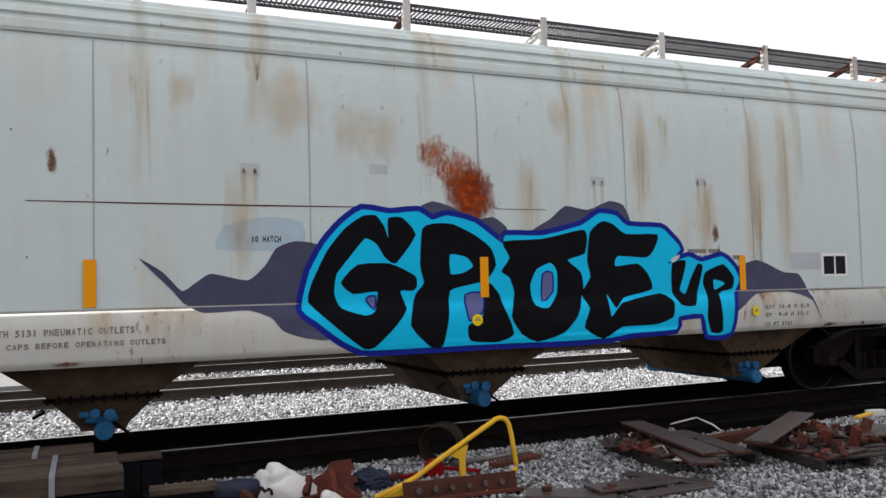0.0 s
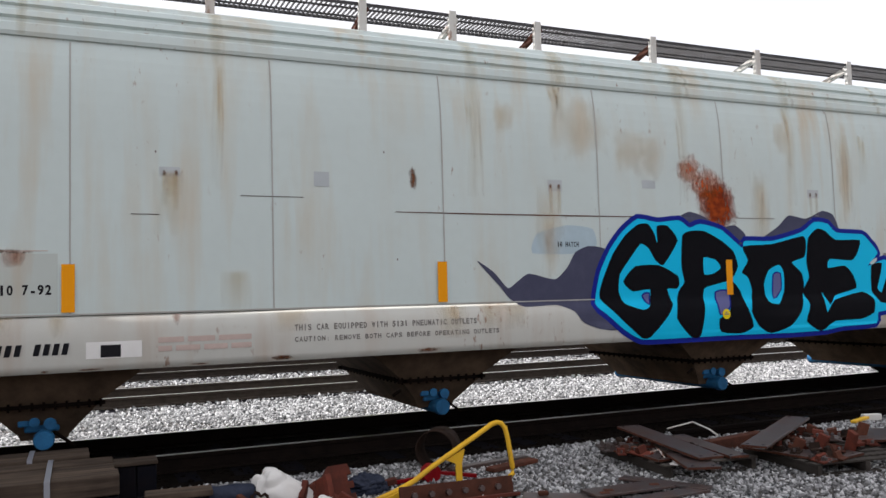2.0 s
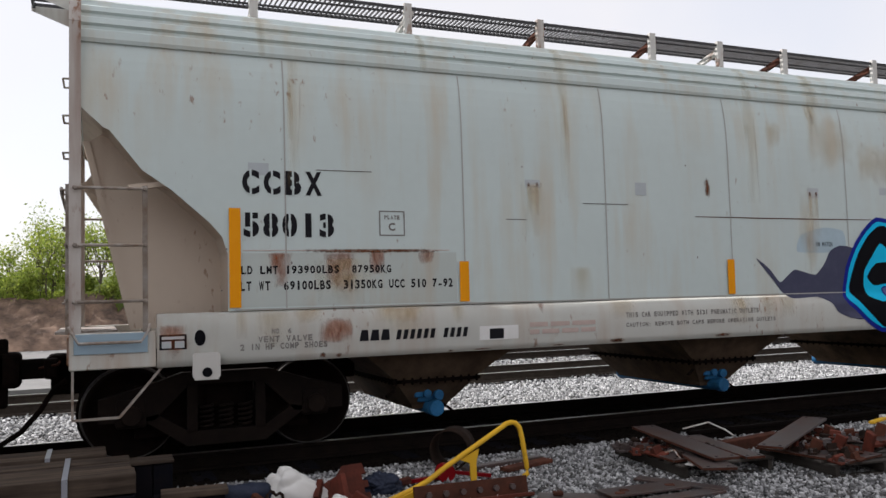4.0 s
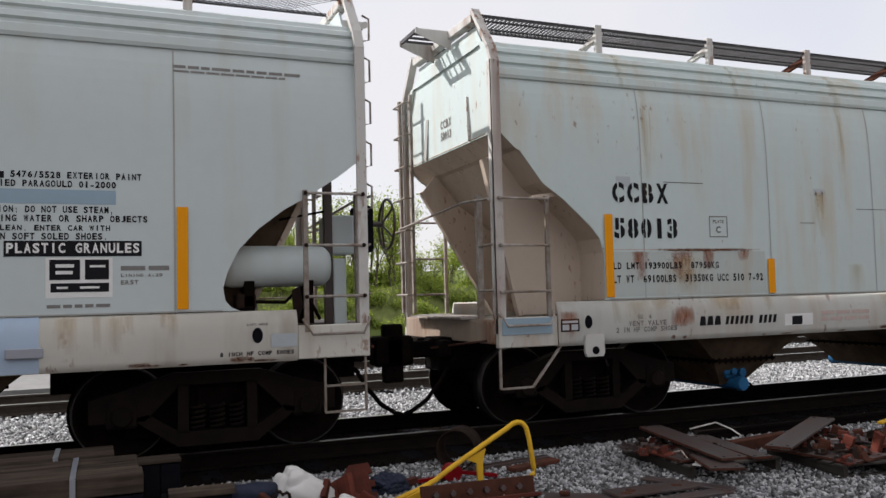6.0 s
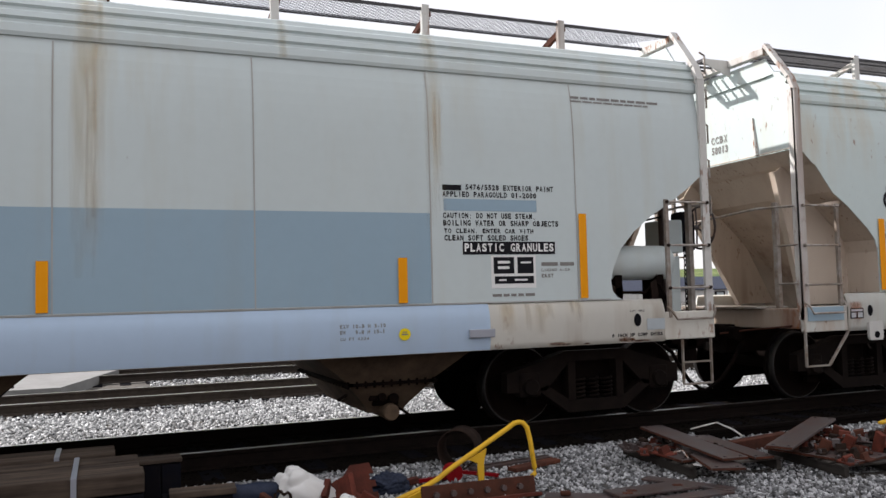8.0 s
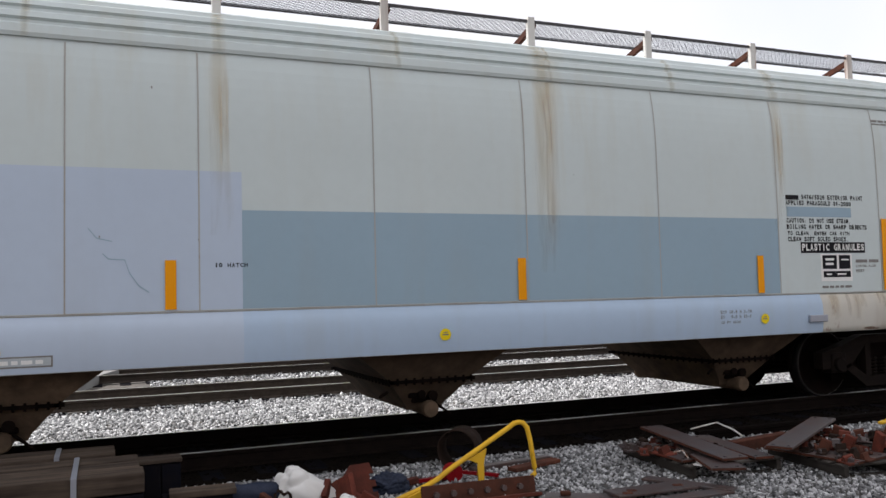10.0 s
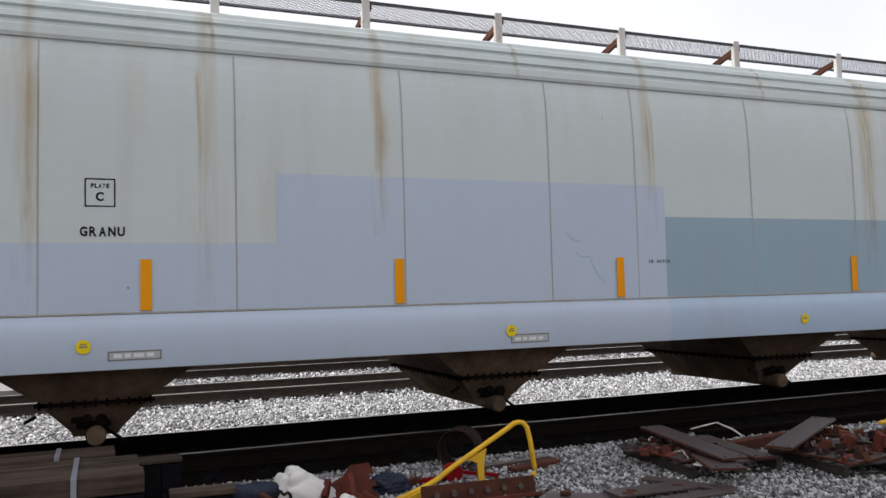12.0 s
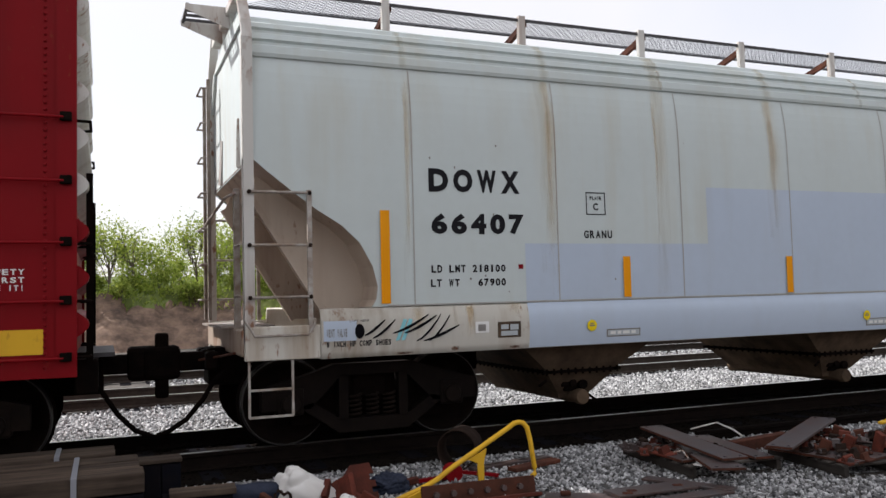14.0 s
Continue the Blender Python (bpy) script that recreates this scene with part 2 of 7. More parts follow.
def leaf_material(name, a, c):
    m, n, b = material(name, 0.7)
    geo = n.new("ShaderNodeNewGeometry")
    link(m, mix(m, geo.outputs["Random Per Island"], a, c), b.inputs["Base Color"])
    b.inputs["Transmission Weight"].default_value = 0.0
    tr = n.new("ShaderNodeBsdfTranslucent")
    link(m, mix(m, geo.outputs["Random Per Island"], a, c), tr.inputs[0])
    ms = n.new("ShaderNodeMixShader")
    ms.inputs[0].default_value = 0.55
    link(m, b.outputs[0], ms.inputs[1])
    link(m, tr.outputs[0], ms.inputs[2])
    link(m, ms.outputs[0], n["Material Output"].inputs["Surface"])
    return m


LEAF = leaf_material("young_spring_leaves", (0.13, 0.20, 0.022), (0.36, 0.42, 0.08))
BARK = rusty("grey_brown_bark", (0.16, 0.13, 0.10), (0.09, 0.075, 0.06), 3)


# ---- mesh helpers ----
from mathutils import geometry


def finish(bm, name):
    me = bpy.data.meshes.new(name)
    bm.to_mesh(me)
    bm.free()
    return me


def part(name, bm, mat, parent, label="", smooth=False):
    me = finish(bm, name) if isinstance(bm, bmesh.types.BMesh) else bm
    if not me.materials:
        me.materials.append(mat)
    if smooth:
        me.polygons.foreach_set("use_smooth", [True] * len(me.polygons))
    ob = new(name, me)
    ob.parent = parent
    return tagged(ob, label)


def thing(name, label, category, at=(0, 0, 0), group="", kind=""):
    ob = new(name)
    ob.location = at
    ob.empty_display_size = 0.2
    return tagged(ob, label, category, group, kind)


def solid(name, bm, mat, label, category, group="", kind="", smooth=False):
    ob = part(name, bm, mat, None, label, smooth)
    return tagged(ob, label, category, group, kind)


def bms():
    return bmesh.new()


def box(bm, x0, x1, y0, y1, z0, z1, m=None, bevel=0.0):
    v = [bm.verts.new(Vector((x, y, z)) if m is None else m @ Vector((x, y, z))) for x in (x0, x1) for y in (y0, y1) for z in (z0, z1)]
    fs = [bm.faces.new([v[i] for i in q]) for q in ((0, 1, 3, 2), (4, 6, 7, 5), (0, 4, 5, 1), (2, 3, 7, 6), (0, 2, 6, 4), (1, 5, 7, 3))]
    if bevel:
        bmesh.ops.bevel(bm, geom=list({e for f in fs for e in f.edges}), offset=bevel, segments=2, affect="EDGES", profile=0.5)
    return bm


def slab(bm, poly, a0, a1, axis="y"):
    """A flat outline given in two of the axes, thick along the third."""
    def put(u, v, a):
        return (u, a, v) if axis == "y" else (a, u, v) if axis == "x" else (u, v, a)
    lo, hi = [bm.verts.new(put(u, v, a0)) for u, v in poly], [bm.verts.new(put(u, v, a1)) for u, v in poly]
    bm.faces.new(lo)
    bm.faces.new(hi[::-1])
    for i in range(len(poly)):
        j = (i + 1) % len(poly)
        bm.faces.new((lo[j], lo[i], hi[i], hi[j]))
    bmesh.ops.recalc_face_normals(bm, faces=bm.faces[:])
    return bm


def tube(bm, points, r, seg=8, cap=True):
    pts = [Vector(p) for p in points]
    rings = []
    for i, p in enumerate(pts):
        d = (pts[min(i + 1, len(pts) - 1)] - pts[max(i - 1, 0)]).normalized()
        up = Vector((0, 0, 1)) if abs(d.z) < 0.9 else Vector((1, 0, 0))
        a = d.cross(up).normalized()
        c = d.cross(a)
        rings.append([bm.verts.new(p + r * (math.cos(q) * a + math.sin(q) * c)) for q in (2 * math.pi * k / seg for k in range(seg))])
    for a, c in zip(rings, rings[1:]):
        for k in range(seg):
            bm.faces.new((a[k], a[(k + 1) % seg], c[(k + 1) % seg], c[k]))
    if cap:
        bm.faces.new(rings[0][::-1])
        bm.faces.new(rings[-1])
    return bm


def lathe(bm, prof, seg=32, at=(0, 0, 0), axis="y", capped=True):
    """Turn a profile of (along the axis, radius)."""
    rings = []
    for a, r in prof:
        ring = []
        for k in range(seg):
            q = 2 * math.pi * k / seg
            u, v = r * math.cos(q), r * math.sin(q)
            p = (u, a, v) if axis == "y" else (a, u, v) if axis == "x" else (u, v, a)
            ring.append(bm.verts.new(Vector(p) + Vector(at)))
        rings.append(ring)
    for a, c in zip(rings, rings[1:]):
        for k in range(seg):
            bm.faces.new((a[k], a[(k + 1) % seg], c[(k + 1) % seg], c[k]))
    if capped:
        bm.faces.new(rings[0])
        bm.faces.new(rings[-1][::-1])
    bmesh.ops.recalc_face_normals(bm, faces=bm.faces[:])
    return bm


def bar(bm, a, c, w, h=None):
    """A square bar from a to c."""
    a, c = Vector(a), Vector(c)
    d = c - a
    m = Matrix.Translation(a) @ d.to_track_quat("X", "Z").to_matrix().to_4x4()
    h = h or w
    return box(bm, 0, d.length, -w / 2, w / 2, -h / 2, h / 2, m)


def rounded(pts, n=4):
    """A smooth closed outline through a few corner points."""
    out = []
    k = len(pts)
    for i in range(k):
        p0, p1, p2, p3 = (Vector(pts[(i + j - 1) % k]) for j in range(4))
        for s in range(n):
            t = s / n
            q = 0.5 * (2 * p1 + (p2 - p0) * t + (2 * p0 - 5 * p1 + 4 * p2 - p3) * t * t + (3 * p1 - p0 - 3 * p2 + p3) * t ** 3)
            out.append((p1.lerp(p2, t) * 0.45 + q * 0.55)[:])
    return out


def grown(pts, d):
    """The outline moved outwards by d."""
    area = sum(a[0] * b[1] - b[0] * a[1] for a, b in zip(pts, pts[1:] + pts[:1]))
    s = 1 if area > 0 else -1
    out = []
    for i, p in enumerate(pts):
        a, c = Vector(pts[i - 1]), Vector(pts[(i + 1) % len(pts)])
        t = (c - a).normalized()
        out.append((p[0] + s * d * t.y, p[1] - s * d * t.x))
    return out


# ---- the cars' cross-section: height over the rail, half width ----
SECTION = [(0.90, 1.490), (1.00, 1.508), (1.10, 1.518), (1.20, 1.521), (1.28, 1.517), (1.33, 1.507), (1.37, 1.492), (1.40, 1.478), (1.43, 1.470), (2.4, 1.475), (3.2, 1.468), (3.35, 1.4635), (3.48, 1.457), (3.60, 1.4475), (3.70, 1.436), (3.79, 1.4225), (3.88, 1.403), (3.97, 1.380)]


def half_width(z):
    return float(np.interp(z, [a for a, _ in SECTION], [b for _, b in SECTION]))


def skin(poly, off=0.0, side=-1, bm=None, levels=True):
    """An outline in (x, z) laid on the car's side, off metres proud of it."""
    bm = bm or bms()
    tmp = bms()
    vs = [tmp.verts.new((x, 0, z)) for x, z in poly]
    for t in geometry.tessellate_polygon([[Vector((x, z, 0)) for x, z in poly]]):
        try:
            tmp.faces.new([vs[i] for i in t])
        except ValueError:
            pass
    if levels:
        lo, hi = min(z for _, z in poly), max(z for _, z in poly)
        for z, _ in SECTION:
            if lo < z < hi:
                bmesh.ops.bisect_plane(tmp, geom=tmp.verts[:] + tmp.edges[:] + tmp.faces[:], plane_co=(0, 0, z), plane_no=(0, 0, 1))
    for v in tmp.verts:
        v.co.y = side * (half_width(v.co.z) + off)
    for f in tmp.faces:
        f.normal_update()
        if f.normal.y * side < 0:
            f.normal_flip()
    me = finish(tmp, "tmp")
    bm.from_mesh(me)
    bpy.data.meshes.remove(me)
    return bm


def rect(x0, x1, z0, z1):
    return [(x0, z0), (x1, z0), (x1, z1), (x0, z1)]


def decal(name, poly, mat, car, off=0.003, label=""):
    return part(name, skin(poly, off), mat, car, label, True)


def stain(name, x0, x1, z0, z1, mat, car, off=0.0035, power=1.0, nx=10, nz=12, top=False):
    """A soft-edged stain on the near side: thickest at its middle, or at its top for a run."""
    me = bpy.data.meshes.new(name)
    vs, fs, ed = [], [], []
    for i in range(nx + 1):
        for j in range(nz + 1):
            u, v = i / nx, j / nz
            x, z = x0 + (x1 - x0) * u, z0 + (z1 - z0) * v
            vs.append((x, -(half_width(z) + off), z))
            du = 1 - abs(2 * u - 1)
            dv = v ** 0.8 * min(1.0, (1 - v) / 0.12) if top else 1 - abs(2 * v - 1) ** 1.5
            ed.append(max(0.0, min(1.0, (du * dv) ** power * 1.3)))
    for i in range(nx):
        for j in range(nz):
            a = i * (nz + 1) + j
            fs.append((a, a + nz + 1, a + nz + 2, a + 1))
    me.from_pydata(vs, [], fs)
    at = me.attributes.new("edge", "FLOAT", "POINT")
    at.data.foreach_set("value", ed)
    return part(name, me, mat, car)


def patch_of_rust(x0, x1, z0, z1, mat, car, off):
    """An irregular blot on the near side, thick in the middle and ragged at the rim."""
    me = bpy.data.meshes.new("stain")
    n = 14
    vs, fs, ed = [], [], []
    for i in range(n + 1):
        for j in range(n + 1):
            u, v = 2 * i / n - 1, 2 * j / n - 1
            x, z = (x0 + x1) / 2 + (x1 - x0) * 0.62 * u, (z0 + z1) / 2 + (z1 - z0) * 0.62 * v
            vs.append((x, -(half_width(z) + off), z))
            r = math.hypot(u, v) * (1 + 0.45 * noise.noise(Vector((2.2 * u + x0, 2.2 * v + z0, 0))))
            ed.append(1.3 * max(0.0, 1 - r ** 1.6) * min(1.0, 4 * (1 - max(abs(u), abs(v)))))
    for i in range(n):
        for j in range(n):
            a = i * (n + 1) + j
            fs.append((a, a + n + 1, a + n + 2, a + 1))
    me.from_pydata(vs, [], fs)
    me.attributes.new("edge", "FLOAT", "POINT").data.foreach_set("value", ed)
    return part("stain", me, mat, car)


def thin_run(x, z0, z1, car):
    """A few narrow, wavering runs of rusty water side by side."""
    r = random.Random(int(x * 977 + z0 * 31))
    for k in range(r.choice((2, 3))):
        cx, top, low = x + r.uniform(-0.08, 0.08) * (k > 0), z1 - r.uniform(0, 0.3) * (k > 0), z0 - 0.3 + r.uniform(0, 0.7) * (k > 0)
        w, n = (r.uniform(0.05, 0.12) if k == 0 else r.uniform(0.012, 0.03)), 16
        me = bpy.data.meshes.new("stain")
        vs, fs, ed = [], [], []
        for j in range(n + 1):
            z = low + (top - low) * j / n
            sway = 0.03 * noise.noise(Vector((cx * 3, z * 1.4, k)))
            for i in range(5):
                vs.append((cx + sway + w * (i / 2 - 1), -(half_width(z) + 0.0044 + 0.0003 * k), z))
                ed.append((1 - abs(i / 2 - 1)) * min(1.0, 1.6 * j / n) * (1.0 if top > 3.9 else min(1.0, 5 * (1 - j / n))) * (0.72 if k == 0 else 0.9))
        for j in range(n):
            for i in range(4):
                a = j * 5 + i
                fs.append((a, a + 1, a + 6, a + 5))
        me.from_pydata(vs, [], fs)
        me.attributes.new("edge", "FLOAT", "POINT").data.foreach_set("value", ed)
        part("stain", me, RUN_STAIN, car)


def eave_run(x, w, car):
    """Rusty water below a walkway post, down the ribs of the eave band."""
    prof = [(3.955, 1.414), (3.985, 1.426), (4.06, 1.416), (4.085, 1.377), (4.115, 1.367), (4.135, 1.397), (4.19, 1.377), (4.215, 1.330), (4.245, 1.317), (4.265, 1.343), (4.32, 1.313), (4.345, 1.260), (4.39, 1.236)]
    me = bpy.data.meshes.new("stain")
    n = len(prof)
    vs = [(x + w * (i / 2 - 1), -y - 0.002, z) for z, y in prof for i in range(5)]
    ed = [(1 - abs(i / 2 - 1)) * (0.75 + 0.3 * (j / n)) for j in range(n) for i in range(5)]
    fs = [(j * 5 + i, j * 5 + i + 1, j * 5 + i + 6, j * 5 + i + 5) for j in range(n - 1) for i in range(4)]
    me.from_pydata(vs, [], fs)
    me.attributes.new("edge", "FLOAT", "POINT").data.foreach_set("value", ed)
    return part("stain", me, RUN_STAIN, car)


FONT_CACHE = {}
NARROW = {"I": 0.30, "1": 0.42, ".": 0.22, ",": 0.22, ":": 0.22, "!": 0.25, "-": 0.7, "/": 0.8}


def glyph(ch, weight):
    """One letter of the built-in font: its points, each between 0 and 1, and its faces."""
    if (ch, weight) not in FONT_CACHE:
        cu = bpy.data.curves.new("lettering", "FONT")
        cu.body, cu.size, cu.resolution_u, cu.offset = ch, 1.0, 3, weight
        ob = new("lettering", cu)
        me = bpy.data.meshes.new_from_object(ob.evaluated_get(bpy.context.evaluated_depsgraph_get()))
        bpy.data.objects.remove(ob)
        bpy.data.curves.remove(cu)
        co = np.empty(len(me.vertices) * 3)
        me.vertices.foreach_get("co", co)
        co = co.reshape(-1, 3)
        lo, hi = co.min(0), co.max(0)
        co[:, 0] = (co[:, 0] - lo[0]) / (hi[0] - lo[0])
        if ch in ".,:-":
            co[:, 1] = co[:, 1] / 0.73
        else:
            co[:, 1] = (co[:, 1] - lo[1]) / (hi[1] - lo[1])
        FONT_CACHE[ch, weight] = (co, [tuple(p.vertices) for p in me.polygons])
        bpy.data.meshes.remove(me)
    return FONT_CACHE[ch, weight]


def lettering(text, height, width, fill=0.80):
    """Stencilled letters in equal cells as mesh data, lower left at 0, 0; width: the whole line's length."""
    pitch = width / (len(text) - 1 + fill)
    vs, fs = [], []
    for k, ch in enumerate(text):
        if ch == " ":
            continue
        co, faces = glyph(ch, 0.052 if height > 0.2 else 0.036)
        w = pitch * fill * NARROW.get(ch, 1.0)
        x0 = k * pitch + (pitch * fill - w) / 2
        n = len(vs)
        vs += [(x0 + w * p[0], height * p[1], 0.0) for p in co]
        fs += [tuple(n + i for i in f) for f in faces]
    me = bpy.data.meshes.new("lettering")
    me.from_pydata(vs, [], fs)
    return me


def on_side(me, x, z, off):
    """Flat letters moved onto the near side of a car, their lower left corner at x, z."""
    co = np.empty(len(me.vertices) * 3)
    me.vertices.foreach_get("co", co)
    co = co.reshape(-1, 3)
    zz = co[:, 1] + z
    out = np.stack([co[:, 0] + x, -np.array([half_width(q) + off for q in zz]), zz], 1)
    me.vertices.foreach_set("co", out.ravel())
    me.update()
    return me


def sign(name, text, x, z, height, mat, car, width, off=0.004, label="", fill=0.80):
    """A line of letters on the near side of a car; large ones are parts one by one, small print is one piece."""
    if height < 0.2:
        return tagged(part(name, on_side(lettering(text, height, width), x, z, off), mat, car, label), kind="stuff")
    line = new(name)
    line.parent = car
    tagged(line, label)
    pitch = width / (len(text) - 1 + fill)
    for k, ch in enumerate(text):
        part("letter", on_side(lettering(ch, height, pitch * fill), x + k * pitch, z, off), mat, line)
    return line


def bars_for_words(name, x, z, height, widths, mat, car, off=0.004):
    """Writing too small to read: plain bars."""
    bm = bms()
    for w in widths:
        skin(rect(x, x + w, z, z + height), off, -1, bm)
        x += w + height * 0.7
    return tagged(part(name, bm, mat, car), kind="stuff")


# ---- ground and tracks ----
TRACK_Y, RAIL_Z = 9.55, 0.20
grid = bms()
size = [-900, -300, -100, -40, -15, -5, 0, 5, 10, 15, 25, 40, 100, 300, 900]
rows_of = [-60, -20, -5, 0, 4, 6, 8, 9.5, 11, 13, 15, 17, 19, 21, 24, 30, 40, 70, 150, 400, 1500]
vv = [[grid.verts.new((x, y, 0.0 if abs(y) < 30 else -0.0)) for y in rows_of] for x in size]
for a, c in zip(vv, vv[1:]):
    for j in range(len(rows_of) - 1):
        grid.faces.new((a[j], c[j], c[j + 1], a[j + 1]))
solid("ground", grid, GROUND, "grey crushed-stone ballast and bare yard ground", "ground", kind="structure")


# thin sheet whose black colour carries the shade below the cars
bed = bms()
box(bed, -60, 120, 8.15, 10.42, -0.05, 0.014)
solid("track_bed", bed, BED_SHADE, "ballast between the rails, coloured near black for the shade under the train", "track bed", kind="structure")


def rail_bar(y, z, name="rail", x0=-60, x1=120):
    prof = [(-0.07, 0), (0.07, 0), (0.065, 0.02), (0.012, 0.04), (0.012, 0.125), (0.036, 0.135), (0.036, 0.168), (-0.036, 0.168), (-0.036, 0.135), (-0.012, 0.125), (-0.012, 0.04), (-0.065, 0.02)]
    return slab(bms(), [(y + u, z + v) for u, v in prof], x0, x1, "x")


def track(y, group, x0=-12.0, x1=34.0):
    tr = thing("railway_track", "steel rails on dark timber sleepers in ballast", "railway track", kind="structure")
    for s in (-0.755, 0.755):
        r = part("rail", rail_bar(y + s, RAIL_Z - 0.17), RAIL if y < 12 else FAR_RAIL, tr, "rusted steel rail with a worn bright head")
        # only the nearest rail gets the shade-darkened head
        part("rail_head", box(bms(), -60, 120, y + s - 0.033, y + s + 0.033, RAIL_Z - 0.004, RAIL_Z + 0.003), SHADED_HEAD if y + s < 9 else RAIL_HEAD, r, "worn running surface")
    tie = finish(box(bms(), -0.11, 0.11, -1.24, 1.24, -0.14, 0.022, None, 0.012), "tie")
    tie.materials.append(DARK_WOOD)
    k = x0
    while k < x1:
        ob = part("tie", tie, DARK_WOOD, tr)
        ob.location, ob.rotation_euler = (k + random.uniform(-0.03, 0.03), y + random.uniform(-0.04, 0.04), random.uniform(-0.01, 0.0)), (0, 0, random.uniform(-0.012, 0.012))
        k += 0.54
    return tr


track(TRACK_Y, "near")
track(15.35, "second")
track(20.1, "third")


# ---- hopper cars ----
def add_trucks(car, centres, wheels_out):
    wheel_me, axle_me, rim_me = None, None, None
    for c in centres:
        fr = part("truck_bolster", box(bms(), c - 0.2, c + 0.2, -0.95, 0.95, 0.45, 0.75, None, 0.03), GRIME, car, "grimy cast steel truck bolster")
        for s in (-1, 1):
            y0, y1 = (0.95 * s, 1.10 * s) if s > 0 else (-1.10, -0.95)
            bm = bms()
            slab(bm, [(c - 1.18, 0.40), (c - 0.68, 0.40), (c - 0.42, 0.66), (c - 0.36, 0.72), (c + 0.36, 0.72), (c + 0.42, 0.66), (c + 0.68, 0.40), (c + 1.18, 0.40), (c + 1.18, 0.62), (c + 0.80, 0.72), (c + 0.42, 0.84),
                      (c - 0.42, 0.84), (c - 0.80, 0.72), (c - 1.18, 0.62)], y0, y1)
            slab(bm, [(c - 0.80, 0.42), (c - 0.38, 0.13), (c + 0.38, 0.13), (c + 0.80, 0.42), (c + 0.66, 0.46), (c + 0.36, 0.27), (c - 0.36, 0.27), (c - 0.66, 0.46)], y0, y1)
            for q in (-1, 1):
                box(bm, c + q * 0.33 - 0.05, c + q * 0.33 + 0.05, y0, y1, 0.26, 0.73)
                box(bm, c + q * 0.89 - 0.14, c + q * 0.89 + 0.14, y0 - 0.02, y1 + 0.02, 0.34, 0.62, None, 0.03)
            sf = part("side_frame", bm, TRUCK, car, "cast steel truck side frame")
            # added plate: keeps sun from the far side off the spring opening
            part("friction_plate", box(bms(), c - 0.85, c + 0.85, min(s * 0.86, s * 0.93), max(s * 0.86, s * 0.93), 0.22, 0.72), GRIME, sf, "added dark plate that blocks light behind the springs")
            for q in (-0.19, 0.0, 0.19):
                bm = bms()
                pts = [(c + q + 0.062 * math.cos(a), (y0 + y1) / 2 + 0.062 * math.sin(a), 0.27 + 0.24 * a / (10 * math.pi)) for a in [k * math.pi / 5 for k in range(51)]]
                tube(bm, pts, 0.015, 6)
                part("coil_spring", bm, TRUCK, sf)
            for q in (-0.89, 0.89):
                part("bearing_cap", lathe(bms(), [(s * 1.0, 0.1), (s * 1.14, 0.1), (s * 1.16, 0.085), (s * 1.16, 0.02)], 16, (c + q, 0, 0.457)), TRUCK, sf)
        for q in (-0.89, 0.89):
            ws = new("wheelset", None)
            ws.parent = car
            ws.location = (c + q, 0, 0.457)
            tagged(ws, "dark steel wheelset with worn bright rims")
            if wheel_me is None:
                wheel_me = []
                for s in (-1, 1):
                    prof = [(0.685, 0.09), (0.70, 0.36), (0.685, 0.40), (0.685, 0.487), (0.70, 0.492), (0.715, 0.485), (0.724, 0.462), (0.822, 0.450), (0.826, 0.40), (0.775, 0.37), (0.745, 0.22), (0.80, 0.14), (0.80, 0.09)]
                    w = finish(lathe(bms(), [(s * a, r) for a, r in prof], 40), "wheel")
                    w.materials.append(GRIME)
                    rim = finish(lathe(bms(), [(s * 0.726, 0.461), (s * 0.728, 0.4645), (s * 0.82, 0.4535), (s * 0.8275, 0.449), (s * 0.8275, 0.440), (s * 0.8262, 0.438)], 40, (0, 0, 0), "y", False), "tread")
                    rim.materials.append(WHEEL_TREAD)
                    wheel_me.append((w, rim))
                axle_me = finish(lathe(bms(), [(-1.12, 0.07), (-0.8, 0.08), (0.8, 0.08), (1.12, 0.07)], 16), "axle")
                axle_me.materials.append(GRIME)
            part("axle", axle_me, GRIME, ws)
            for w, rim in wheel_me:
                part("wheel", w, GRIME, ws, smooth=True)
                part("tread", rim, WHEEL_TREAD, ws, "polished wheel tread", smooth=True)
            wheels_out.append((ws, c + q))


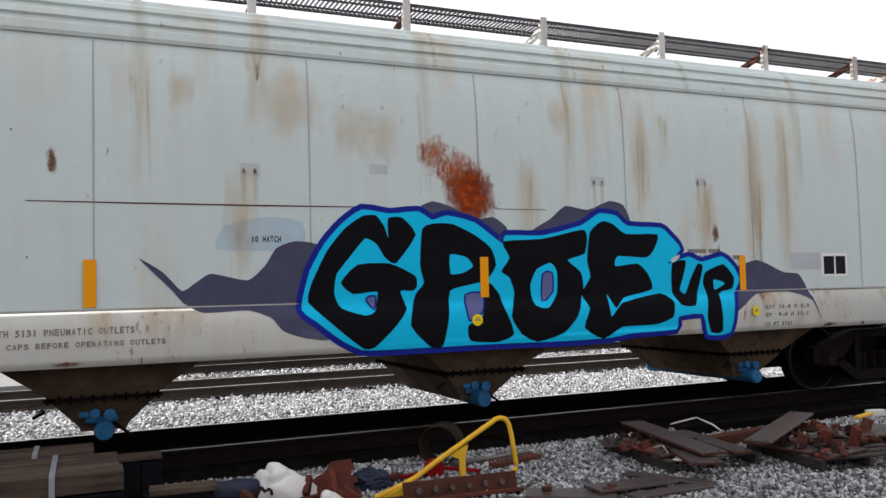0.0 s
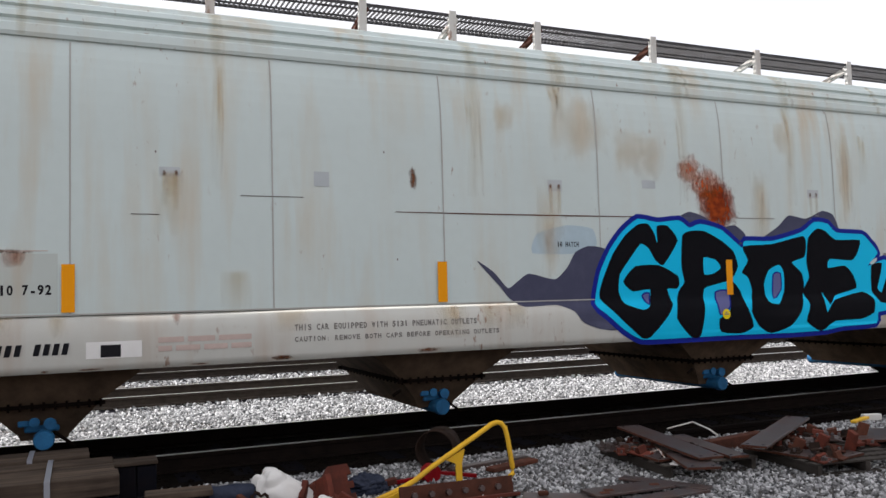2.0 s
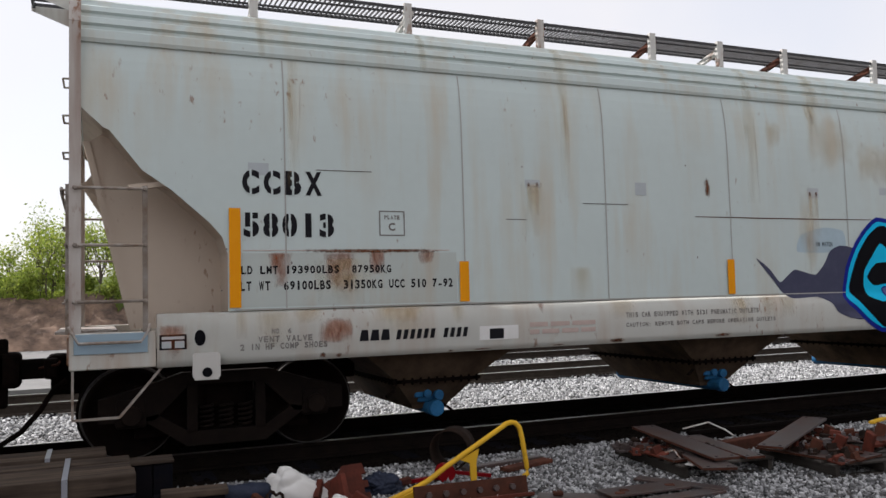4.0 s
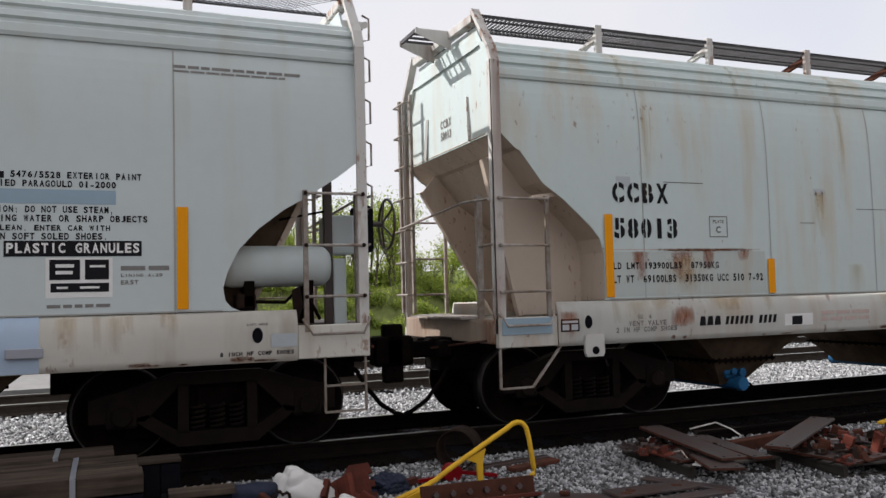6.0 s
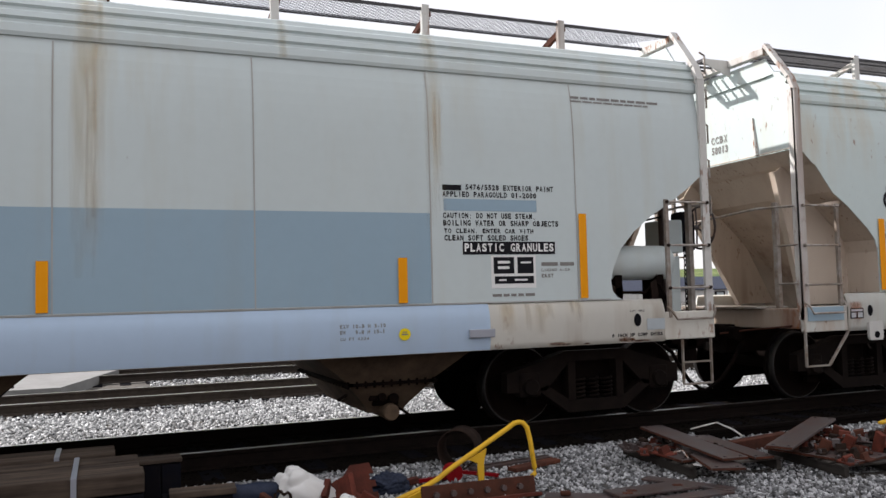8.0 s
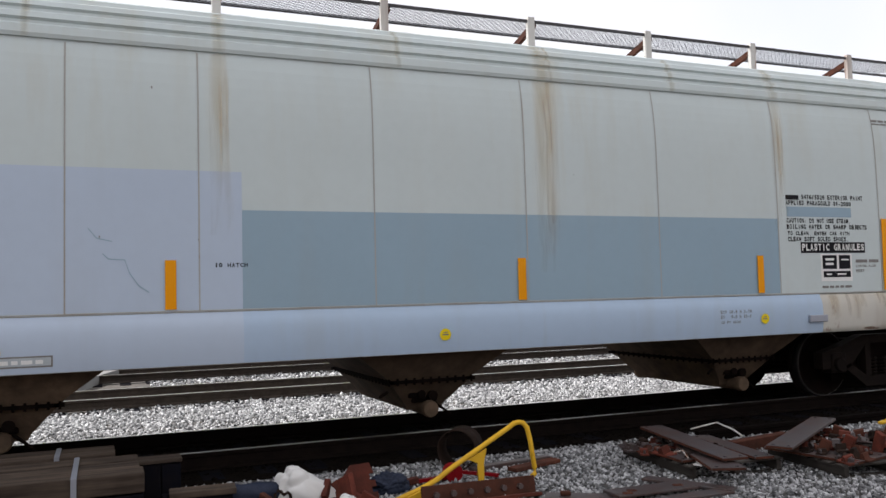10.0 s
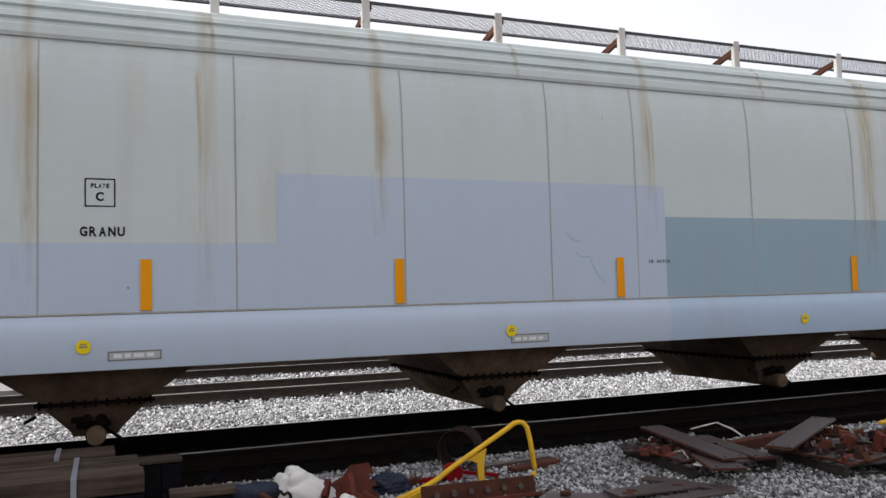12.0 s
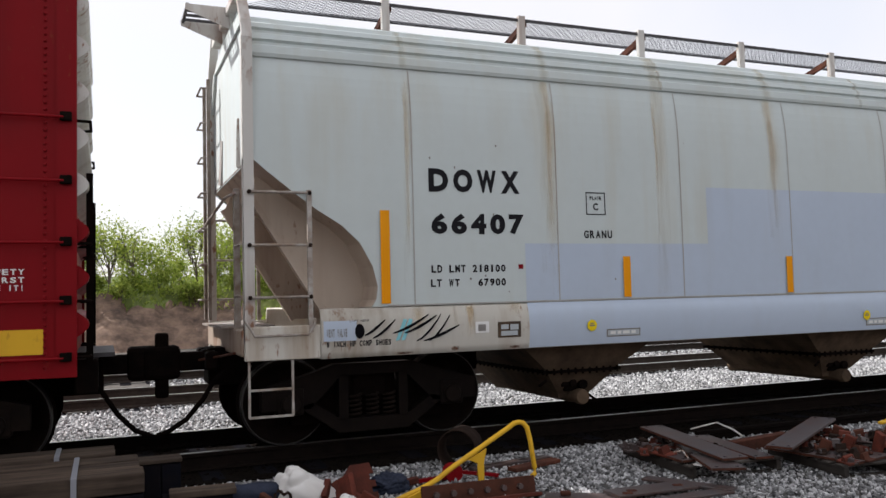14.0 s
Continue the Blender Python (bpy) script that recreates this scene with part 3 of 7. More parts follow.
def add_body(car, hl, corner_front, corner_rear, paint_side, paint_sill, valves, valve_mat, seams, braces):
    """Side sheets, ribbed eaves, roof, ends, slope sheets, sills and hoppers. corner: the lower edge of the side sheet at an end as (distance in, height)."""
    low = [(-hl + d, z) for d, z in corner_rear] + [(hl - d, z) for d, z in corner_front[::-1]]
    side_poly = [(-hl + 0.08, 3.97)] + low + [(hl - 0.08, 3.97)]
    for s in (-1, 1):
        ob = part("side_sheet", skin(side_poly, 0.0, s), paint_side, car, "weathered painted steel side sheet")
        mod = ob.modifiers.new("thickness", "SOLIDIFY")
        mod.thickness, mod.offset = 0.012, -1
        eave = [(3.95, 1.372), (3.95, 1.41), (3.985, 1.422), (4.06, 1.412), (4.085, 1.372), (4.115, 1.362), (4.135, 1.392), (4.19, 1.372), (4.215, 1.325), (4.245, 1.312), (4.265, 1.338), (4.32, 1.308),
                (4.345, 1.255), (4.375, 1.235), (4.395, 1.225), (4.42, 1.15), (4.40, 1.10)]
        part("eave_band", slab(bms(), [(s * w, z) for z, w in eave], -hl + 0.05, hl - 0.05, "x"), paint_side, car, "ribbed steel eave band")
        # sill with a sloping ledge
        led = [(1.425, 1.462)] + [(z, w) for z, w in SECTION[::-1] if 0.95 < z < 1.41] + [(0.93, 1.4955), (0.93, 1.42), (0.95, 1.42), (0.95, 1.47), (1.28, 1.48), (1.40, 1.44)]
        part("side_sill", slab(bms(), [(s * w, z) for z, w in led], -hl + 0.74, hl - 0.74, "x"), paint_sill, car, "painted steel side sill with rust stains", smooth=True)
        for e in (-1, 1):
            bm = box(bms(), min(e * hl, e * (hl - 0.735)), max(e * hl, e * (hl - 0.735)), min(s * 1.42, s * 1.50), max(s * 1.42, s * 1.50), 0.94, 1.27, None, 0.012)
            part("sill_end", bm, paint_sill, car)
        for x in seams:
            bm = skin(rect(x - 0.007, x + 0.007, 1.44, 3.93), 0.004, s)
            part("weld_seam", bm, SEAM, car, "vertical weld seam")
        part("sheet_joint", skin(rect(-hl + 1.45, hl - 1.45, 1.432, 1.446), 0.006, s), SEAM, car)
    roof = [(-1.16, 4.41), (-0.95, 4.50), (-0.5, 4.56), (0, 4.58), (0.5, 4.56), (0.95, 4.50), (1.16, 4.41), (0.9, 4.40), (-0.9, 4.40)]
    part("roof", slab(bms(), roof, -hl + 0.06, hl - 0.06, "x"), paint_side, car, "painted steel roof")
    part("hatch_trough", box(bms(), -hl + 1.0, hl - 1.0, -0.28, 0.28, 4.56, 4.72, None, 0.03), paint_side, car, "long roof hatch cover")
    for e, corner in ((-1, corner_rear), (1, corner_front)):
        zc = corner[0][1]
        x = e * (hl - 0.10)
        prof = [(z, w) for z, w in [(zc, half_width(zc)), (3.5, half_width(3.5)), (3.75, 1.425), (3.97, 1.38), (4.2, 1.31), (4.40, 1.12), (4.66, 0.94)] if z >= zc]
        poly = [(w - 0.012, z) for z, w in prof] + [(-w + 0.012, z) for z, w in prof[::-1]]
        part("end_sheet", slab(bms(), poly, x - 0.012, x + 0.012, "x"), paint_side, car, "painted steel end sheet")
        slope = [(d, z + 0.02) for d, z in corner if z > 2.0]
        slope.append((slope[-1][0] + 1.05, 1.0))
        bm = slab(bms(), [(e * (hl - d), z) for d, z in slope] + [(e * (hl - d - 0.02), z + 0.02) for d, z in slope[::-1]], -1.452, 1.452)
        part("slope_sheet", bm, SLOPE, car, "dusty beige sloping end sheet")
        # returned edge of the side sheet and the recessed bay below the slope
        rim = [(d, z) for d, z in corner if z < 2.15]
        for s in (-1, 1):
            lo, hi = sorted((s * 0.94, s * 1.452))
            part("returned_edge", slab(bms(), [(e * (hl - d), z) for d, z in rim] + [(e * (hl - d - 0.015), z) for d, z in rim[::-1]], lo, hi), SLOPE, car, "dusty beige returned edge")
        for s, ((d0, z0), (d1, z1)) in zip((-1, 1), braces[e]):
            roof_line = [(d, z + 0.01) for d, z in slope[::-1] if d > d0 + 0.02 and z > 1.3]
            bay = [(d0, z0), (d1, z1), (roof_line[0][0] + 0.5, z1)] + roof_line
            # the second car's front webs take brown HOPPER to stand in for shade
            part("slope_web", slab(bms(), [(e * (hl - d), z) for d, z in bay], s * 0.94 - 0.008, s * 0.94 + 0.008), HOPPER if braces is BRACES_B and e > 0 else SLOPE, car, "dusty web plate below the slope")
        part("roof_end_frame", box(bms(), *sorted((x - e * 0.02, x + e * 0.09)), -0.98, 0.98, 4.70, 4.80, None, 0.008), POST, car, "white beam across the roof end")
    part("floor_plate", box(bms(), -hl + 2.6, hl - 2.6, -1.42, 1.42, 1.0, 1.03), HOPPER, car, "grimy underfloor plate")
    for vx in valves:
        bm = bms()
        rings = []
        for z, hx, hy in ((1.01, 0.98, 1.36), (0.62, 0.46, 1.12), (0.60, 0.46, 1.12), (0.33, 0.22, 0.92), (0.28, 0.20, 0.90)):
            rings.append([bm.verts.new((vx + a * hx, b * hy, z)) for a, b in ((-1, -1), (1, -1), (1, 1), (-1, 1))])
        for a, c in zip(rings, rings[1:]):
            for k in range(4):
                bm.faces.new((a[k], a[(k + 1) % 4], c[(k + 1) % 4], c[k]))
        bm.faces.new(rings[-1])
        bmesh.ops.recalc_face_normals(bm, faces=bm.faces[:])
        hop = part("hopper", bm, HOPPER, car, "grimy tapered steel discharge hopper")
        bm = bms()
        for s in (-1, 1):
            box(bm, vx - 0.52, vx + 0.52, s * 1.12 - 0.03, s * 1.12 + 0.03, 0.595, 0.63)
            box(bm, vx + s * 0.46 - 0.03, vx + s * 0.46 + 0.03, -1.15, 1.15, 0.595, 0.63)
        for k in range(11):
            tube(bm, [(vx - 0.48 + k * 0.096, -1.14, 0.575), (vx - 0.48 + k * 0.096, -1.14, 0.65)], 0.013, 6)
        for k in range(18):
            tube(bm, [(vx - 0.48, -1.05 + k * 0.124, 0.575), (vx - 0.48, -1.05 + k * 0.124, 0.65)], 0.013, 6)
        part("bolted_flange", bm, GRIME, hop, "bolted flange")
        bm = lathe(bms(), [(-1.13, 0.02), (-1.13, 0.082), (-1.10, 0.092), (-1.04, 0.092), (-1.04, 0.075), (-0.9, 0.085), (0.9, 0.085), (1.10, 0.10), (1.12, 0.02)], 20, (vx, 0, 0.30))
        part("outlet_tube", bm, valve_mat, hop, "round capped outlet tube", smooth=False)
        bm = bms()
        box(bm, vx - 0.17, vx + 0.13, -0.99, -0.91, 0.36, 0.54, None, 0.02)
        box(bm, vx - 0.22, vx - 0.12, -1.03, -0.93, 0.42, 0.50, None, 0.015)
        tube(bm, [(vx + 0.05, -0.95, 0.44), (vx + 0.05, -1.07, 0.44)], 0.055, 12)
        tube(bm, [(vx - 0.08, -0.95, 0.46), (vx - 0.08, -1.06, 0.46)], 0.045, 12)
        part("outlet_valve", bm, valve_mat if valve_mat is BLUE_CAP else GRIME, hop, "outlet valve body")
        part("valve_lever", tube(bms(), [(vx + 0.08, -1.0, 0.36), (vx + 0.26, -1.05, 0.22)], 0.016, 6), GRIME, hop)
        part("valve_lever", tube(bms(), [(vx - 0.50, -1.14, 0.52), (vx - 0.60, -1.17, 0.47)], 0.016, 6), GRIME, hop)


def add_boards(car, hl, posts, mesh_kind):
    """Walkways of open grating along the roof, on posts and slanting brackets."""
    for s in (-1, 1):
        o, i = s * 0.96, s * 0.42
        bm = bms()
        x = -hl + 0.12
        if mesh_kind == "bars":
            while x < hl - 0.12:
                box(bm, x, x + 0.014, min(o, i), max(o, i), 4.778, 4.798)
                x += 0.055
            for k in range(2):
                y = i + (o - i) * (k + 0.5) / 2
                box(bm, -hl + 0.1, hl - 0.1, y - 0.004, y + 0.004, 4.77, 4.795)
        else:
            while x < hl - 0.65:
                for q in (-1, 1):
                    a, c = (x, o) if q > 0 else (x + 0.54, o), (x + 0.54, i) if q > 0 else (x, i)
                    bar(bm, (*a, 4.785), (*c, 4.785), 0.005, 0.005)
                x += 0.065
        tagged(part("walkway_grating", bm, GRATING if mesh_kind == "bars" else GALVANISED, car, "open-grating roof walkway"), kind="stuff")
        bm = bms()
        for y in (o, i):
            box(bm, -hl + 0.08, hl - 0.08, y - 0.009, y + 0.009, 4.772, 4.808)
        part("walkway_edge", bm, GRATING, car, "dark walkway edge angle")
        for x in posts:
            part("walkway_post", box(bms(), x - 0.045, x + 0.045, o + s * 0.0 - 0.03, o + 0.03, 4.46, 4.84, None, 0.006), POST, car, "pale walkway post")
            part("walkway_bracket", bar(bms(), (x + 0.05, o, 4.76), (x + 0.05, i - s * 0.1, 4.60), 0.05, 0.07), RUST if mesh_kind == "mesh" or random.random() < 0.6 else POST, car, "rust-stained slanting bracket")


def add_end(car, hl, e, zc, style, braces):
    """Corner posts, ladders, braces, end sill, coupler and hose at the end e (-1 rear, 1 front)."""
    def X(d):
        return e * (hl - d)
    for s in (-1, 1):
        bm = bms()
        box(bm, min(X(0.0), X(0.10)), max(X(0.0), X(0.10)), s * 1.475 - 0.02, s * 1.475 + 0.02, 1.10, 4.12)
        box(bm, min(X(0.0), X(0.02)), max(X(0.0), X(0.02)), s * 1.43 - 0.055, s * 1.43 + 0.055, 1.10, 4.12)
        bar(bm, (X(0.05), s * 1.475, 4.10), (X(0.05), s * 1.40, 4.30), 0.10, 0.05)
        bar(bm, (X(0.05), s * 1.405, 4.28), (X(0.05), s * 1.0, 4.83), 0.10, 0.05)
        part("corner_post", bm, POST, car, "white steel corner post")
        part("ladder_stile", box(bms(), min(X(0.62), X(0.665)), max(X(0.62), X(0.665)), s * 1.485 - 0.02, s * 1.485 + 0.02, 1.2, 2.61), STEP, car, "rust-marked ladder stile")
        for z in (2.58, 2.06, 1.55):
            for d in (0.05, 0.643):
                part("rung_bolt", lathe(bms(), [(s * 1.49, 0.021), (s * 1.525, 0.021), (s * 1.532, 0.012)], 8, (X(d), 0, z)), DARK_RUST if style == "plain" else STEP, car, "dark rung fastening")
            part("ladder_rung", tube(bms(), [(X(0.03), s * 1.51, z), (X(0.66), s * 1.51, z)], 0.014), STEP, car)
        part("grab_bar", tube(bms(), [(X(0.0), s * 1.50, 1.33), (X(0.03), s * 1.56, 1.27), (X(0.08), s * 1.57, 1.18), (X(0.60), s * 1.57, 1.18), (X(0.66), s * 1.56, 1.27), (X(0.68), s * 1.50, 1.33)], 0.014), STEP, car, "bent steel grab bar")
        # stirrup step
        bm = bms()
        if style == "braced":
            for a, c in (((X(0.03), 0.98), (X(0.03), 0.50)), ((X(0.03), 0.50), (X(0.42), 0.50)), ((X(0.42), 0.50), (X(0.80), 0.95))):
                bar(bm, (a[0], s * 1.46, a[1]), (c[0], s * 1.46, c[1]), 0.035, 0.02)
        else:
            for a, c in (((X(0.04), 0.98), (X(0.04), 0.40)), ((X(0.04), 0.40), (X(0.46), 0.40)), ((X(0.46), 0.40), (X(0.46), 0.95)), ((X(0.04), 0.66), (X(0.46), 0.66))):
                bar(bm, (a[0], s * 1.46, a[1]), (c[0], s * 1.46, c[1]), 0.03, 0.02)
        part("stirrup_step", bm, STEP, car, "steel stirrup step under the sill")
        # slanting braces under the slope sheet
        (d0, z0), (d1, z1) = braces[e][(s + 1) // 2]
        part("slope_brace", bar(bms(), (X(d0 - 0.02), s * 0.93, z0), (X(d1 - 0.02), s * 0.93, z1 - 0.01), 0.09, 0.06), SLOPE, car, "slanting channel brace")
        part("end_brace", bar(bms(), (X(0.10), s * 0.72, zc + 0.02), (X(0.12), s * 0.66, zc + 0.55), 0.10, 0.05), POST, car)
        part("side_brace", bar(bms(), (X(0.5), s * 1.40, 2.60), (X(0.9), s * 1.36, 2.66), 0.07, 0.05), SLOPE, car)
    # ladder up one corner of the end, with a small landing at the end of the roof walkway
    part("landing_grating", box(box(box(box(box(bms(), min(X(0.1), X(-0.40)), max(X(0.1), X(-0.40)), -0.28, -0.26, 4.77, 4.80), *sorted((X(0.1), X(-0.40))), -0.12, -0.10, 4.77, 4.80),
         *sorted((X(0.1), X(-0.40))), 0.04, 0.06, 4.77, 4.80), *sorted((X(0.1), X(-0.40))), 0.20, 0.22, 4.77, 4.80), *sorted((X(-0.38), X(-0.41))), -0.29, 0.29, 4.765, 4.81), GRATING, car, "small grated landing")
    for y in (-0.29, 0.29):
        part("landing_plate", slab(bms(), [(X(0.05), 4.80), (X(-0.42), 4.80), (X(-0.42), 4.74), (X(0.05), 4.56)], y - 0.008, y + 0.008), POST, car, "white triangular landing plate")
    bm = bms()
    for y in (1.42, 0.98):
        box(bm, min(X(-0.06), X(-0.02)), max(X(-0.06), X(-0.02)), y - 0.03, y + 0.03, 1.3, 4.3)
    part("end_ladder_stile", bm, STEP, car)
    for k in range(7):
        z = 1.55 + k * 0.44
        part("ladder_rung", tube(bms(), [(X(-0.02), 1.44, z), (X(-0.13), 1.42, z), (X(-0.13), 0.98, z), (X(-0.02), 0.96, z)], 0.013), STEP, car)
        if e > 0 and k > 1:
            part("side_grab", tube(bms(), [(X(-0.0), -1.43, z), (X(-0.07), -1.44, z + 0.02), (X(-0.07), -1.44, z + 0.24), (X(0.0), -1.43, z + 0.28)], 0.012), STEP, car, "bent end grab iron")
    bm = bms()
    box(bm, min(X(-0.04), X(0.02)), max(X(-0.04), X(0.02)), -1.12, -1.05, 1.25, 2.66)
    part("handrail_post", bm, STEP, car)
    part("end_handrail", tube(bms(), [(X(-0.06), 1.45, 2.48), (X(-0.08), -0.8, 2.60), (X(-0.06), -1.47, 2.57)], 0.016), STEP, car, "pale pipe handrail across the end")
    for z in (1.57, 2.07):
        part("ladder_rung", tube(bms(), [(X(-0.03), -1.09, z), (X(-0.03), -1.46, z)], 0.013), STEP, car)
    # end sill, stub sill, coupler
    part("end_sill", box(bms(), min(X(-0.02), X(0.24)), max(X(-0.02), X(0.24)), -1.40, 1.40, 0.98, 1.24, None, 0.015), END_SILL, car, "rust-stained end sill")
    part("end_platform", box(bms(), min(X(-0.14), X(0.42)), max(X(-0.14), X(0.42)), -0.80, 0.9, 1.245, 1.27), STEP, car, "dusty crossover platform")
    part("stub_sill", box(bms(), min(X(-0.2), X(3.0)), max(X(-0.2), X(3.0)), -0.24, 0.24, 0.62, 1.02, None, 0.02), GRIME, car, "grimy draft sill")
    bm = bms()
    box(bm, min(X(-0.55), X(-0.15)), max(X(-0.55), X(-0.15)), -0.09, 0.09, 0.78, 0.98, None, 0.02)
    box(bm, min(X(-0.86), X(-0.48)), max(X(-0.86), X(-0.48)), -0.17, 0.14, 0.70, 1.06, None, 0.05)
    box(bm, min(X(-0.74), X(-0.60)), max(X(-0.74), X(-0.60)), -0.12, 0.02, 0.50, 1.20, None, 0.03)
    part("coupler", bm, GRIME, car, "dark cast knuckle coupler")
    bm = tube(bms(), [(X(-0.05), -0.42, 0.78), (X(-0.16), -0.45, 0.70), (X(-0.28), -0.44, 0.50), (X(-0.45), -0.42, 0.30), (X(-0.62), -0.40, 0.19), (X(-0.74), -0.40, 0.15)], 0.026)
    part("air_hose", bm, GRIME, car, "black rubber air hose")
    part("uncoupling_lever", tube(bms(), [(X(-0.08), -1.35, 1.02), (X(-0.12), -0.6, 0.95), (X(-0.30), -0.25, 0.90)], 0.013), RUST, car)
    for k in range(3):
        part("striker_casting", box(bms(), min(X(-0.25), X(-0.12)), max(X(-0.25), X(-0.12)), -0.50 + k * 0.42, -0.28 + k * 0.42, 0.80, 1.0, None, 0.03), GRIME, car, "rusty striker casting")


CORNER_A = [(0.08, 3.34), (0.28, 3.15), (0.34, 3.12), (0.62, 2.76), (0.88, 2.58), (1.22, 2.28), (1.34, 2.14), (1.39, 1.98), (1.39, 1.43)]
CORNER_B = [(0.08, 2.92), (0.22, 2.80), (0.50, 2.58), (0.72, 2.42), (0.98, 2.26), (1.17, 2.08), (1.30, 1.84), (1.35, 1.64), (1.33, 1.50), (1.28, 1.43)]
CORNER_BF = [(0.08, 2.92), (0.30, 2.75), (0.62, 2.54), (0.85, 2.41), (1.10, 2.22), (1.29, 2.02), (1.40, 1.80), (1.44, 1.65), (1.42, 1.53), (1.36, 1.46), (1.28, 1.43)]
# the slanting channels below the slope sheets, at either end: top and foot as (distance in, height)
# near side first, then the far side
BRACES_A = {e: (((0.16, 3.10), (0.58, 1.28)), ((0.10, 2.95), (1.15, 1.28))) for e in (-1, 1)}
BRACES_B = {-1: (((0.14, 2.66), (1.00, 1.28)),) * 2, 1: (((0.56, 2.60), (1.22, 1.28)),) * 2}
WHEELS = []
A_X, B_X = 2.19, -19.20
A_HALF, B_HALF = 9.64, 10.30
car_a = thing("hopper_car", "grey-white covered hopper railcar with large cyan and black graffiti", "hopper car", (A_X, TRACK_Y, RAIL_Z), "cars of the train")
add_body(car_a, A_HALF, CORNER_A, CORNER_A, PAINT_A, PAINT_A_SILL, (-5.98, -2.01, 1.96, 5.98), BLUE_CAP, (-7.69, -5.76, -3.94, -2.10, -0.10, 1.79, 3.73, 5.68, 7.6), BRACES_A)
add_trucks(car_a, (-8.22, 8.22), WHEELS)
add_boards(car_a, A_HALF, [-7.89, -6.16, -4.45, -2.8, -1.70, -0.56, 1.18, 2.97, 4.75, 6.53, 8.27], "bars")
for e in (-1, 1):
    add_end(car_a, A_HALF, e, 3.34, "braced", BRACES_A)
car_b = thing("hopper_car", "cream-white covered hopper railcar with pale blue repainted patches", "hopper car", (B_X, TRACK_Y, RAIL_Z), "cars of the train")
add_body(car_b, B_HALF, CORNER_BF, CORNER_B, PAINT_B, PAINT_B_SILL, (-6.35, -2.17, 1.97, 6.28), HOPPER, (-8.55, -6.82, -5.10, -3.38, -1.64, -0.48, 1.26, 3.02, 4.80, 6.64, 8.42), BRACES_B)
add_trucks(car_b, (-8.90, 8.85), WHEELS)
add_boards(car_b, B_HALF, [-8.64, -6.93, -5.22, -3.6, -1.97, -0.24, 1.58, 3.43, 5.12, 6.83, 8.60], "mesh")
for e in (-1, 1):
    add_end(car_b, B_HALF, e, 2.92, "plain", BRACES_B)


# ---- painted marks ----
def plate_box(x, z, w, h, mat, car):
    """A small framed clearance plate stencil."""
    bm = bms()
    for q in (rect(x, x + w, z, z + 0.012), rect(x, x + w, z + h - 0.012, z + h), rect(x, x + 0.012, z + 0.012, z + h - 0.012), rect(x + w - 0.012, x + w, z + 0.012, z + h - 0.012)):
        skin(q, 0.004, -1, bm)
    part("plate_frame", bm, mat, car)
    sign("stencil_line", "PLATE", x + w * 0.2, z + h * 0.66, h * 0.16, mat, car, w * 0.6)
    sign("stencil_line", "C", x + w * 0.36, z + h * 0.2, h * 0.32, mat, car, w * 0.26)


def round_decal(x, z, r, car):
    ob = decal("round_label", [(x + r * math.cos(k * math.pi / 10), z + r * math.sin(k * math.pi / 10)) for k in range(20)], YELLOW_DOT, car, 0.016, "round yellow label")
    part("label_bar", skin(rect(x - r * 0.55, x + r * 0.55, z - 0.007, z + 0.007), 0.0185), FADED, ob)
    part("label_bar", skin(rect(x - r * 0.4, x + r * 0.4, z + 0.018, z + 0.028), 0.0185), FADED, ob)


